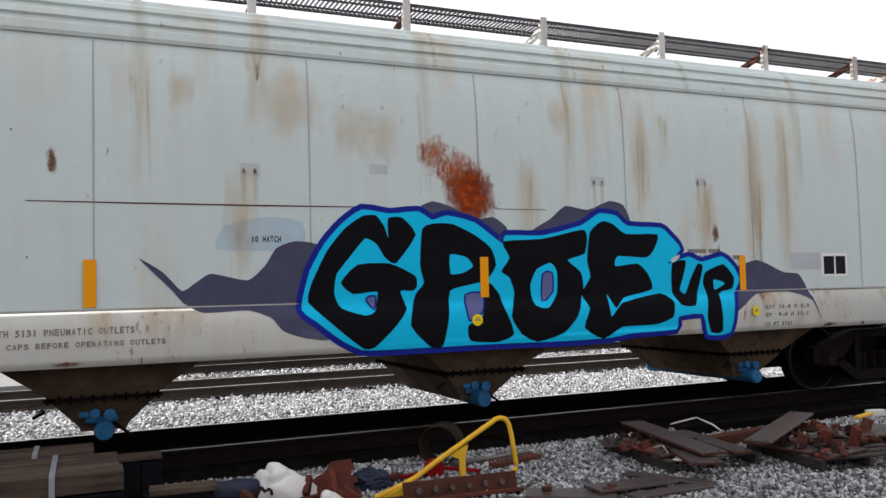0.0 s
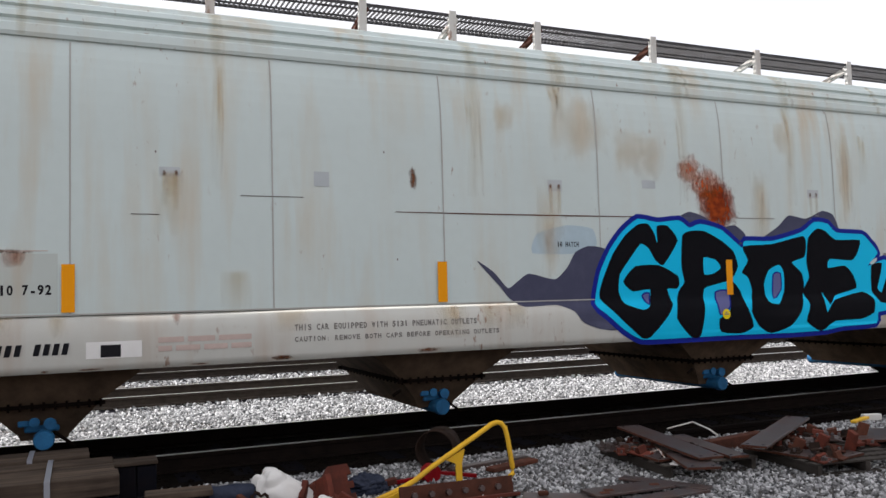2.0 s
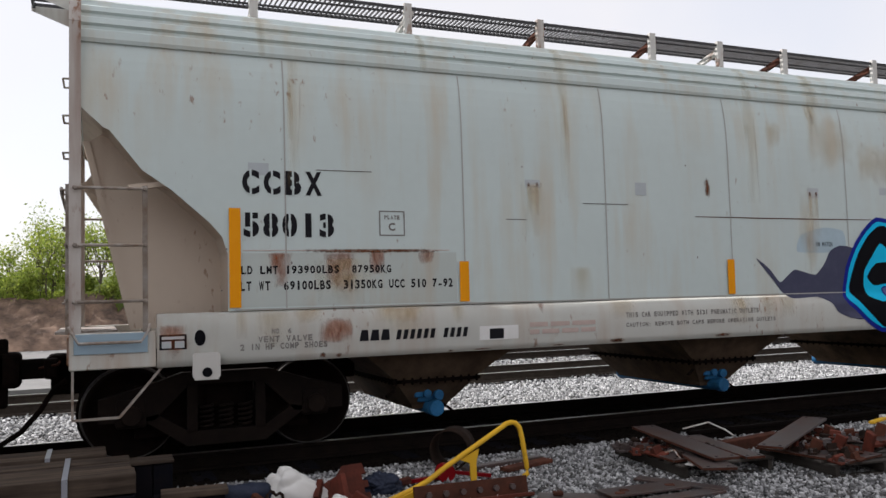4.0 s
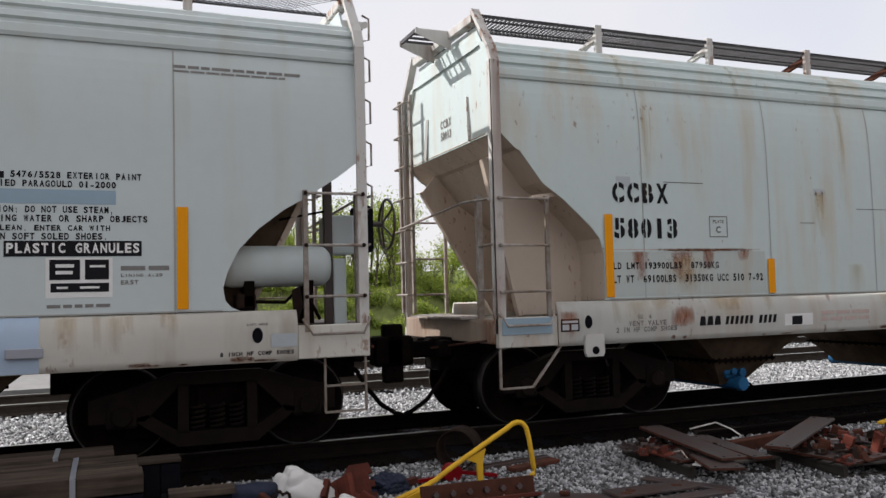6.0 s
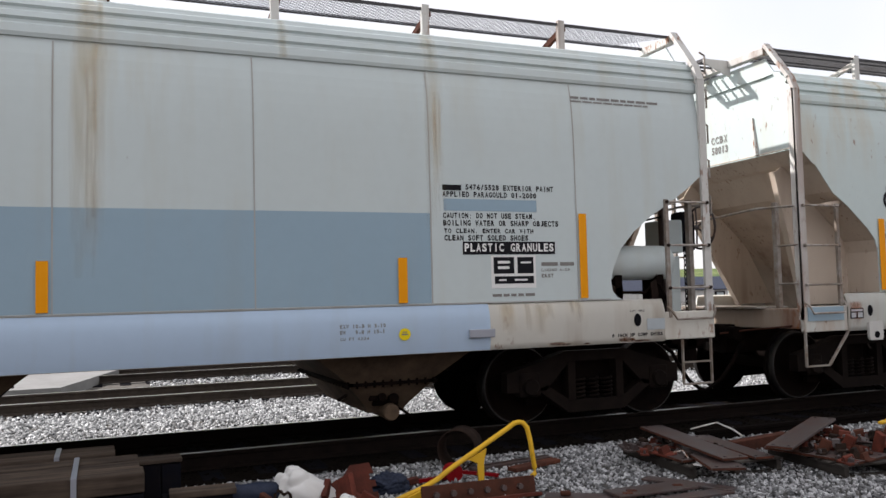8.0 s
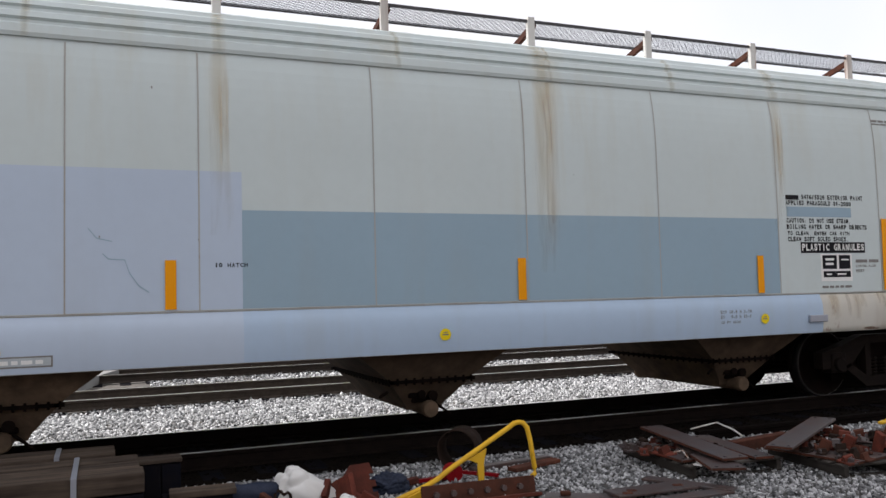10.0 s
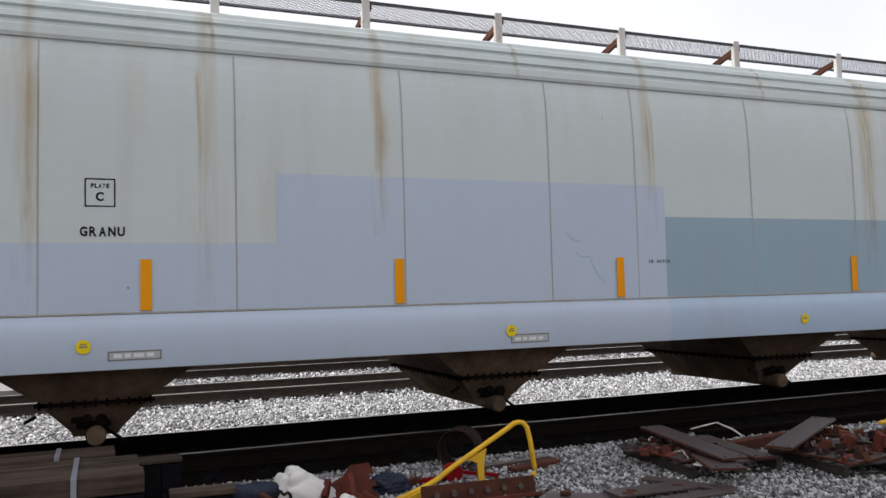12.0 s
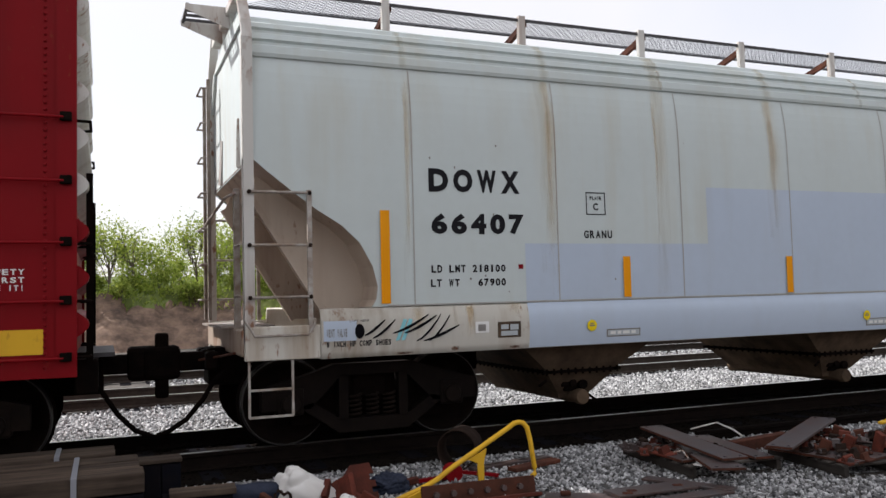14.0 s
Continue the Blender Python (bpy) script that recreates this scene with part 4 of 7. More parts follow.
GRAFFITI = dict(
    sil=[(-0.21, 1.38), (-0.12, 1.76), (0.04, 2.04), (0.22, 2.24), (0.44, 2.39), (0.74, 2.35), (1.06, 2.38), (1.22, 2.29), (1.39, 2.34), (1.72, 2.27), (2.05, 2.04), (2.1, 2.13), (2.57, 2.13), (3.09, 2.25), (3.33, 2.39), (3.57, 2.37), (3.73, 2.25), (4.22, 2.23), (4.35, 2.14), (4.51, 1.97), (4.3, 1.79), (4.63, 1.88), (4.82, 1.81), (5.15, 1.88), (5.33, 1.75), (5.42, 1.58), (5.3, 1.37), (5.22, 0.93), (4.86, 0.91), (4.77, 1.17), (4.4, 1.15), (4.37, 1.0), (3.74, 0.98), (3.42, 0.94), (2.81, 0.93), (1.95, 0.94), (0.96, 0.94), (0.77, 0.94), (0.41, 0.95), (0.17, 1.07), (-0.06, 1.25)], 
    G=[(-0.14, 1.45), (-0.1, 1.64), (0.06, 1.96), (0.25, 2.19), (0.44, 2.32), (0.59, 2.33), (0.68, 2.21), (0.72, 2.09), (0.72, 2.3), (0.88, 2.31), (1.03, 2.13), (0.8, 1.83), (0.68, 1.89), (0.59, 2.03), (0.47, 2.09), (0.3, 1.9), (0.16, 1.73), (0.13, 1.53), (0.2, 1.38), (0.44, 1.3), (0.55, 1.34), (0.59, 1.54), (0.33, 1.52), (0.2, 1.64), (0.38, 1.82), (0.73, 1.83), (1.01, 1.7), (1.03, 1.59), (0.98, 1.54), (0.84, 1.54), (0.9, 1.36), (0.78, 1.19), (0.54, 0.97), (0.41, 0.97), (0.11, 1.21)], 
    R=[(1.1, 2.19), (1.23, 2.25), (1.45, 2.25), (1.72, 2.13), (1.91, 1.99), (1.97, 1.8), (1.85, 1.64), (1.58, 1.58), (1.41, 1.53), (1.37, 1.26), (1.3, 0.95), (1.15, 0.95), (0.93, 1.18), (1.01, 1.5), (1.11, 1.62), (1.07, 1.8)], 
    R2=[(1.88, 1.61), (2.0, 1.48), (2.04, 1.33), (2.15, 1.04), (1.95, 0.96), (1.62, 0.99), (1.59, 1.15), (1.76, 1.24), (1.81, 1.42)], 
    O=[(2.06, 2.06), (2.56, 2.09), (3.11, 2.2), (3.16, 2.09), (3.12, 1.92), (2.89, 1.85), (3.06, 1.71), (3.09, 1.52), (2.97, 1.2), (2.78, 1.02), (2.45, 0.94), (2.24, 1.04), (2.12, 1.23), (2.19, 1.48), (2.13, 1.66), (2.03, 1.73), (2.14, 1.88)], 
    E=[(3.2, 2.17), (3.37, 2.3), (3.52, 2.27), (3.71, 2.15), (4.17, 2.15), (4.11, 1.97), (3.99, 1.87), (3.58, 1.89), (3.54, 1.77), (3.86, 1.8), (4.01, 1.67), (4.06, 1.49), (3.64, 1.4), (3.5, 1.28), (3.41, 1.45), (3.43, 1.18), (3.6, 1.34), (4.17, 1.44), (4.35, 1.34), (4.32, 1.15), (4.07, 1.07), (3.58, 1.06), (3.33, 0.93), (3.06, 1.07), (3.14, 1.29), (3.06, 1.46), (3.19, 1.65), (3.15, 1.84)], 
    U=[(4.37, 1.8), (4.58, 1.83), (4.53, 1.63), (4.47, 1.48), (4.55, 1.42), (4.65, 1.62), (4.76, 1.79), (4.84, 1.76), (4.78, 1.55), (4.67, 1.28), (4.46, 1.29), (4.35, 1.46)], 
    P=[(4.88, 1.69), (5.17, 1.78), (5.33, 1.61), (5.29, 1.47), (5.07, 1.41), (5.09, 0.95), (4.91, 0.94), (4.84, 1.14), (4.88, 1.41), (4.83, 1.55)], 
    cR=[(1.42, 1.92), (1.61, 1.89), (1.69, 1.79), (1.57, 1.72), (1.42, 1.71)], 
    cO=[(2.48, 1.75), (2.66, 1.82), (2.74, 1.72), (2.73, 1.46), (2.59, 1.31), (2.43, 1.35), (2.39, 1.57)], 
    cP=[(5.0, 1.59), (5.18, 1.54), (5.01, 1.46)], 
    pO=[(2.56, 1.69), (2.67, 1.7), (2.67, 1.5), (2.54, 1.39)], 
    pR=[(1.59, 1.48), (1.8, 1.49), (1.76, 1.3), (1.61, 1.21)], 
    pG=[(0.47, 1.47), (0.56, 1.49), (0.54, 1.37)], 
    cl1=[(-1.72, 1.9), (-1.51, 1.77), (-1.34, 1.59), (-1.21, 1.67), (-1.07, 1.75), (-0.73, 1.68), (-0.56, 1.82), (-0.45, 1.99), (-0.27, 2.06), (-0.04, 2.03), (0.18, 1.81), (0.11, 1.1), (-0.18, 1.1), (-0.4, 1.18), (-0.51, 1.31), (-0.73, 1.39), (-1.15, 1.38), (-1.33, 1.48), (-1.44, 1.61)], 
    cl2=[(1.05, 2.4), (1.23, 2.49), (1.46, 2.43), (1.72, 2.3), (1.95, 2.33), (2.12, 2.21), (2.06, 2.03), (1.19, 2.16)], 
    cl3=[(2.39, 2.15), (2.68, 2.32), (2.88, 2.47), (3.18, 2.43), (3.49, 2.54), (3.69, 2.49), (3.78, 2.25), (3.32, 2.24), (2.86, 2.12)], 
    cl4=[(5.31, 1.72), (5.73, 1.83), (6.16, 1.67), (6.43, 1.64), (6.57, 1.44), (6.78, 0.98), (6.6, 1.3), (6.22, 1.42), (5.67, 1.39), (5.39, 1.22), (5.14, 1.09), (5.12, 1.55)], 
)
for key in ("cl1", "cl2", "cl3", "cl4"):
    decal("graffiti_cloud", rounded(GRAFFITI[key]), PURPLE, car_a, 0.0045, "dusty purple sprayed cloud")
decal("graffiti_outline", grown(rounded(GRAFFITI["sil"], 3), 0.06), NAVY, car_a, 0.006, "navy sprayed outline")
decal("graffiti_fill", rounded(GRAFFITI["sil"], 3), CYAN, car_a, 0.0075, "cyan sprayed fill")
for key in ("G", "R", "R2", "O", "E", "U", "P"):
    decal("graffiti_letter", rounded(GRAFFITI[key], 3), SPRAY_BLACK, car_a, 0.009, "black sprayed block letter")
for key in ("cR", "cO", "cP"):
    decal("graffiti_counter", rounded(GRAFFITI[key], 3), CYAN, car_a, 0.0105)
for key in ("pO", "pR", "pG"):
    decal("graffiti_counter_outline", grown(rounded(GRAFFITI[key], 3), 0.02), NAVY, car_a, 0.012)
    decal("graffiti_counter_shade", rounded(GRAFFITI[key], 3), VIOLET, car_a, 0.0135)
decal("overpaint", rounded([(-1.02, 1.98), (-0.95, 2.2), (-0.55, 2.3), (-0.2, 2.26), (-0.16, 2.05), (-0.5, 1.97)]), BLUE_INK, car_a, 0.0025, "pale blue overpainted patch")
sign("reporting_mark", "CCBX", -8.11, 2.560, 0.240, BLACK, car_a, 0.790)
sign("car_number", "58013", -8.10, 2.140, 0.240, BLACK, car_a, 0.900)
decal("overpaint", rect(-8.05, -7.85, 2.750, 2.870), GREY_INK, car_a, 0.0028)
plate_box(-6.72, 2.160, 0.280, 0.260, FADED, car_a)
decal("dulled_panel", rect(-8.12, -5.86, 1.46, 1.985), DULL_PANEL, car_a, 0.0022, "dulled grey panel behind the load limits")
for x, w, z0 in ((-7.75, 0.14, 1.62), (-7.15, 0.20, 1.55), (-6.75, 0.10, 1.75), (-6.2, 0.12, 1.85)):
    stain("rust_run", x - w, x + w, z0, 2.01, RUST_STAIN, car_a, 0.0030, 0.5, 10, 10, True)
stain("rust_line", -7.6, -6.0, 1.98, 2.03, RUST_FLECK, car_a, 0.0046, 0.4, 24, 4)
sign("stencil_line", "LD LMT 193900LBS  87950KG", -8.13, 1.780, 0.080, BLACK, car_a, 1.530)
sign("stencil_line", "LT WT  69100LBS  31350KG UCC 510 7-92", -8.14, 1.620, 0.090, BLACK, car_a, 2.230)
for k in range(3):
    decal("maker_emblem_shape", [(-6.97 + k * 0.113, 1.090), (-6.97 + k * 0.113 + 0.097, 1.090), (-6.97 + k * 0.113 + 0.091, 1.200), (-6.97 + k * 0.113 + 0.023, 1.200)], BLACK, car_a, 0.004)
for k in (0, 1, 2, 3, 4, 5, 7, 8, 9, 10):
    decal("maker_lettering_bar", [(-6.58 + k * 0.075, 1.090), (-6.58 + k * 0.075 + 0.046, 1.090), (-6.58 + k * 0.075 + 0.067, 1.190), (-6.58 + k * 0.075 + 0.021, 1.190)], BLACK, car_a, 0.004)
sign("stencil_line", "NO. 6", -7.85, 1.200, 0.050, FADED, car_a, 0.190)
sign("stencil_line", "VENT VALVE", -7.98, 1.120, 0.060, FADED, car_a, 0.530)
sign("stencil_line", "2 IN HF COMP SHOES", -8.15, 1.050, 0.060, FADED, car_a, 0.850)
decal("emblem", rect(-5.63, -5.16, 1.040, 1.190), WHITE_INK, car_a, 0.003)
decal("emblem_shape", rect(-5.51, -5.34, 1.050, 1.160), BLACK, car_a, 0.005)
decal("warning_label", rect(-8.88, -8.64, 1.090, 1.230), BLACK, car_a, 0.003)
decal("warning_label_bar", rect(-8.86, -8.66, 1.185, 1.212), GREY_INK, car_a, 0.005)
decal("warning_label_bar", rect(-8.86, -8.775, 1.105, 1.168), GREY_INK, car_a, 0.005)
decal("warning_label_bar", rect(-8.745, -8.66, 1.105, 1.168), GREY_INK, car_a, 0.005)
sign("stencil_line", "THIS CAR EQUIPPED WITH 5131 PNEUMATIC OUTLETS", -3.75, 1.220, 0.060, FADED, car_a, 1.990)
sign("stencil_line", "CAUTION: REMOVE BOTH CAPS BEFORE OPERATING OUTLETS", -3.75, 1.110, 0.050, FADED, car_a, 2.260)
bars_for_words("faded_writing", -5.02, 1.160, 0.050, [0.227, 0.246, 0.307], FADED_RED, car_a)
bars_for_words("faded_writing", -5.02, 1.080, 0.050, [0.12, 0.218, 0.216, 0.191], FADED_RED, car_a)
sign("stencil_line", "10 HATCH", -0.69, 2.050, 0.060, BLACK, car_a, 0.290)
sign("stencil_line", "EXW 10-8 H 3-9", 5.79, 1.200, 0.050, FADED, car_a, 0.750)
sign("stencil_line", "EW  9-8 H 15-1", 5.79, 1.100, 0.050, FADED, car_a, 0.740)
sign("stencil_line", "CU FT 5701", 5.78, 0.980, 0.050, FADED, car_a, 0.470)
bars_for_words("small_writing", 4.62, 1.920, 0.050, [0.287, 0.188], FADED, car_a)
bars_for_words("small_writing", 4.61, 1.840, 0.050, [0.223, 0.165, 0.222, 0.135], FADED, car_a)
decal("stencil_panel", rect(6.85, 7.33, 1.600, 1.910), WHITE_INK, car_a, 0.003)
decal("stencil_panel_field", rect(6.89, 7.08, 1.630, 1.870), BLACK, car_a, 0.005)
decal("stencil_panel_field", rect(7.11, 7.29, 1.630, 1.870), BLACK, car_a, 0.005)
decal("overpaint", rect(6.31, 6.84, 1.700, 1.920), GREY_INK, car_a, 0.003)
decal("overpaint", rect(-5.00, -4.81, 2.710, 2.800), GREY_INK, car_a, 0.003)
decal("overpaint", rect(-3.52, -3.36, 2.660, 2.810), GREY_INK, car_a, 0.003)
decal("overpaint", rect(-0.79, -0.60, 2.690, 2.820), GREY_INK, car_a, 0.003)
decal("overpaint", rect(0.53, 0.73, 2.760, 2.860), GREY_INK, car_a, 0.003)
decal("overpaint", rect(3.24, 3.44, 2.710, 2.820), GREY_INK, car_a, 0.003)
decal("overpaint", rect(4.78, 4.96, 2.750, 2.860), GREY_INK, car_a, 0.003)
decal("scratch", [(-2.66, 2.412), (-1.8, 2.404), (-0.6, 2.402), (0.37, 2.408), (0.36, 2.418), (-0.7, 2.416), (-1.9, 2.418), (-2.64, 2.42)], RUST, car_a, 0.004)
decal("scratch", rect(1.97, 2.63, 2.416, 2.424), RUST_DARK, car_a, 0.004)
decal("scratch", rect(-5.25, -5.00, 2.346, 2.354), RUST_DARK, car_a, 0.004)
decal("scratch", rect(-4.25, -3.63, 2.541, 2.549), RUST_DARK, car_a, 0.004)
decal("scratch", rect(-7.38, -6.79, 2.816, 2.824), RUST_DARK, car_a, 0.004)
decal("scratch", rect(-8.11, -5.94, 2.006, 2.014), FADED_RED, car_a, 0.004)
patch_of_rust(1.38, 1.98, 2.24, 2.86, RUST_PATCH, car_a, 0.0043)
patch_of_rust(1.14, 1.80, 2.56, 3.12, ORANGE_SPECKS, car_a, 0.0046)
patch_of_rust(1.00, 1.50, 2.74, 3.26, ORANGE_SPECKS, car_a, 0.0036)
patch_of_rust(1.22, 2.02, 2.40, 3.02, ORANGE_SPECKS, car_a, 0.0040)
patch_of_rust(-0.69, 0.04, 3.12, 3.76, TAN_WASH, car_a, 0.0033)
patch_of_rust(0.14, 0.56, 2.93, 3.44, TAN_WASH, car_a, 0.0033)
patch_of_rust(-1.47, -1.19, 3.36, 3.67, TAN_WASH, car_a, 0.0033)
patch_of_rust(-0.95, -0.61, 1.82, 2.76, TAN_WASH, car_a, 0.0033)
patch_of_rust(2.23, 2.56, 2.11, 3.00, TAN_WASH, car_a, 0.0033)
patch_of_rust(4.75, 5.10, 1.93, 2.81, TAN_WASH, car_a, 0.0033)
patch_of_rust(5.57, 5.91, 1.75, 3.86, TAN_WASH, car_a, 0.0033)
patch_of_rust(6.10, 6.39, 1.67, 3.89, TAN_WASH, car_a, 0.0033)
patch_of_rust(2.69, 2.94, 3.29, 3.70, TAN_WASH, car_a, 0.0033)
patch_of_rust(3.83, 4.10, 2.52, 3.74, TAN_WASH, car_a, 0.0033)
patch_of_rust(0.48, 0.84, 2.88, 3.40, TAN_WASH, car_a, 0.0033)
patch_of_rust(-2.49, -2.40, 2.65, 2.91, RUST_FLECK, car_a, 0.0043)
patch_of_rust(5.08, 5.13, 1.70, 2.04, RUST_FLECK, car_a, 0.0043)
patch_of_rust(5.01, 5.12, 2.04, 2.29, RUST_FLECK, car_a, 0.0043)
stain("stain", -5.00, -4.79, 2.49, 2.75, RUN_STAIN, car_a, power=1.0, top=True)
stain("stain", -7.43, -7.01, 1.07, 1.35, RUST_STAIN, car_a, power=0.5, top=False, off=0.0036)
stain("stain", -7.41, -6.81, 1.65, 1.93, RUN_STAIN, car_a, power=1.0, top=True, off=0.0039)
stain("stain", -7.38, -6.83, 1.48, 1.78, RUN_STAIN, car_a, power=1.0, top=True)
stain("stain", -5.06, -4.75, 2.16, 2.77, RUN_STAIN, car_a, power=1.0, top=True)
stain("stain", -4.45, -4.15, 1.41, 1.82, RUN_STAIN, car_a, power=1.0, top=True)
stain("stain", -8.97, -8.54, 0.94, 1.34, RUST_STAIN, car_a, power=0.9, top=True, off=0.0042)
decal("reflector_strip", rect(-8.24, -8.13, 1.46, 2.42), ORANGE, car_a, 0.017, "orange reflective strip")
decal("reflector_strip", rect(-5.83, -5.72, 1.46, 1.89), ORANGE, car_a, 0.017, "orange reflective strip")
decal("reflector_strip", rect(-2.19, -2.08, 1.46, 1.89), ORANGE, car_a, 0.017, "orange reflective strip")
decal("reflector_strip", rect(1.77, 1.87, 1.45, 1.89), ORANGE, car_a, 0.017, "orange reflective strip")
decal("reflector_strip", rect(5.42, 5.52, 1.45, 1.89), ORANGE, car_a, 0.017, "orange reflective strip")
decal("reflector_strip", rect(8.44, 8.54, 1.46, 2.42), ORANGE, car_b, 0.017, "orange reflective strip")
decal("reflector_strip", rect(6.26, 6.36, 1.46, 1.93), ORANGE, car_b, 0.017, "orange reflective strip")
decal("reflector_strip", rect(2.89, 2.99, 1.46, 1.92), ORANGE, car_b, 0.017, "orange reflective strip")
decal("reflector_strip", rect(-0.79, -0.69, 1.46, 1.92), ORANGE, car_b, 0.017, "orange reflective strip")
decal("reflector_strip", rect(-3.50, -3.40, 1.46, 1.92), ORANGE, car_b, 0.017, "orange reflective strip")
decal("reflector_strip", rect(-5.97, -5.87, 1.46, 1.93), ORANGE, car_b, 0.017, "orange reflective strip")
decal("reflector_strip", rect(-8.92, -8.82, 1.46, 2.42), ORANGE, car_b, 0.017, "orange reflective strip")
round_decal(1.70, 1.21, 0.063, car_a)
round_decal(5.62, 1.18, 0.063, car_a)
round_decal(6.30, 1.14, 0.063, car_b)
round_decal(1.99, 1.12, 0.063, car_b)
round_decal(-2.20, 1.13, 0.063, car_b)
round_decal(-6.45, 1.15, 0.063, car_b)
sign("reporting_mark", "DOWX", -8.37, 2.630, 0.250, BLACK, car_b, 1.080)
sign("car_number", "66407", -8.35, 2.180, 0.220, BLACK, car_b, 1.100)
sign("stencil_line", "LD LMT 218100", -8.36, 1.770, 0.080, BLACK, car_b, 0.870)
sign("stencil_line", "LT WT   67900", -8.37, 1.620, 0.080, BLACK, car_b, 0.880)
plate_box(-6.44, 2.410, 0.260, 0.260, BLACK, car_b)
sign("stencil_line", "GRANU", -6.48, 2.140, 0.090, BLACK, car_b, 0.380)
sign("stencil_line", "8 INCH HF COMP SHOES", -9.51, 1.040, 0.060, BLACK, car_b, 0.670)
sign("stencil_line", "VENT VALVE", -9.51, 1.140, 0.080, FADED, car_b, 0.210)
decal("door_plate", rect(-7.63, -7.35, 1.060, 1.230), HOPPER, car_b, 0.006, "brown riveted plate")
decal("door_plate_field", rect(-7.59, -7.50, 1.150, 1.200), GREY_INK, car_b, 0.008)
decal("door_plate_field", rect(-7.48, -7.38, 1.140, 1.200), GREY_INK, car_b, 0.008)
decal("door_plate_field", rect(-7.59, -7.39, 1.080, 1.130), GREY_INK, car_b, 0.008)
decal("white_label", rect(-7.89, -7.73, 1.120, 1.240), WHITE_INK, car_b, 0.003)
decal("label_bar", rect(-7.86, -7.77, 1.140, 1.210), FADED, car_b, 0.005)
decal("red_spot", rect(-7.33, -7.27, 1.800, 1.850), RED, car_b, 0.003)
bars_for_words("maker_lettering", 6.78, 2.650, 0.060, [0.22], BLACK, car_b)
sign("stencil_line", "5476/5528 EXTERIOR PAINT", 7.05, 2.660, 0.060, BLACK, car_b, 1.080)
sign("stencil_line", "APPLIED PARAGOULD 01-2000", 6.78, 2.580, 0.060, BLACK, car_b, 1.130)
decal("overpaint", rect(6.79, 7.91, 2.430, 2.560), PATCH_SLATE, car_b, 0.003)
sign("stencil_line", "CAUTION: DO NOT USE STEAM,", 6.78, 2.350, 0.060, BLACK, car_b, 1.110)
sign("stencil_line", "BOILING WATER OR SHARP OBJECTS", 6.78, 2.270, 0.060, BLACK, car_b, 1.400)
sign("stencil_line", "TO CLEAN. ENTER CAR WITH", 6.79, 2.190, 0.050, BLACK, car_b, 1.070)
sign("stencil_line", "CLEAN SOFT SOLED SHOES.", 6.79, 2.110, 0.060, BLACK, car_b, 1.050)
decal("name_panel", rect(7.00, 8.13, 1.960, 2.100), BLACK, car_b, 0.003)
sign("stencil_line", "PLASTIC GRANULES", 7.02, 1.990, 0.090, WHITE_INK, car_b, 1.090, 0.006)
decal("stencil_panel", rect(7.33, 7.88, 1.590, 1.950), WHITE_INK, car_b, 0.003)
decal("stencil_panel_field", rect(7.36, 7.61, 1.750, 1.930), BLACK, car_b, 0.005)
decal("stencil_panel_field", rect(7.65, 7.85, 1.750, 1.930), BLACK, car_b, 0.005)
decal("stencil_panel_field", rect(7.37, 7.85, 1.640, 1.720), BLACK, car_b, 0.005)
decal("stencil_panel_bar", rect(7.41, 7.56, 1.860, 1.890), WHITE_INK, car_b, 0.007)
decal("stencil_panel_bar", rect(7.41, 7.55, 1.800, 1.830), WHITE_INK, car_b, 0.007)
decal("stencil_panel_bar", rect(7.69, 7.82, 1.860, 1.880), WHITE_INK, car_b, 0.007)
decal("stencil_panel_bar", rect(7.42, 7.51, 1.670, 1.690), WHITE_INK, car_b, 0.007)
decal("stencil_panel_bar", rect(7.61, 7.77, 1.670, 1.690), WHITE_INK, car_b, 0.007)
bars_for_words("maker_lettering", 7.95, 1.830, 0.040, [0.211, 0.181], FADED, car_b)
sign("stencil_line", "LINING A-20", 7.95, 1.770, 0.030, FADED, car_b, 0.360)
sign("stencil_line", "ERST", 7.95, 1.700, 0.040, FADED, car_b, 0.150)
bars_for_words("small_writing", 7.34, 1.500, 0.030, [0.11, 0.073, 0.065, 0.069, 0.119], FADED, car_b)
bars_for_words("small_writing", 8.42, 3.760, 0.030, [0.114, 0.102, 0.08, 0.175, 0.112, 0.078, 0.1, 0.132, 0.158], FADED, car_b)
bars_for_words("small_writing", 8.42, 3.720, 0.020, [0.144, 0.131, 0.125, 0.128, 0.137, 0.126, 0.114, 0.067], FADED, car_b)
sign("stencil_line", "EXW 10-8 H 3-10", 5.62, 1.220, 0.040, FADED, car_b, 0.480)
sign("stencil_line", "EW   9-8 H 15-1", 5.62, 1.160, 0.040, FADED, car_b, 0.470)
sign("stencil_line", "CU FT 6224", 5.62, 1.100, 0.030, FADED, car_b, 0.300)
sign("stencil_line", "8 INCH HF COMP SHOES", 8.82, 1.000, 0.040, BLACK, car_b, 0.700)
sign("stencil_line", "10 HATCH", -0.34, 1.850, 0.040, BLACK, car_b, 0.310)
decal("old_label", rect(-2.20, -1.73, 0.990, 1.090), FADED, car_b, 0.003, "worn grey label plate")
decal("old_label_field", rect(-2.186, -1.744, 1.004, 1.076), GREY_INK, car_b, 0.005)
bars_for_words("label_writing", -2.150, 1.020, 0.035, [0.07, 0.05, 0.09, 0.06], WHITE_INK, car_b, 0.007)
decal("old_label", rect(-6.25, -5.79, 1.010, 1.100), FADED, car_b, 0.003, "worn grey label plate")
decal("old_label_field", rect(-6.236, -5.804, 1.024, 1.086), GREY_INK, car_b, 0.005)
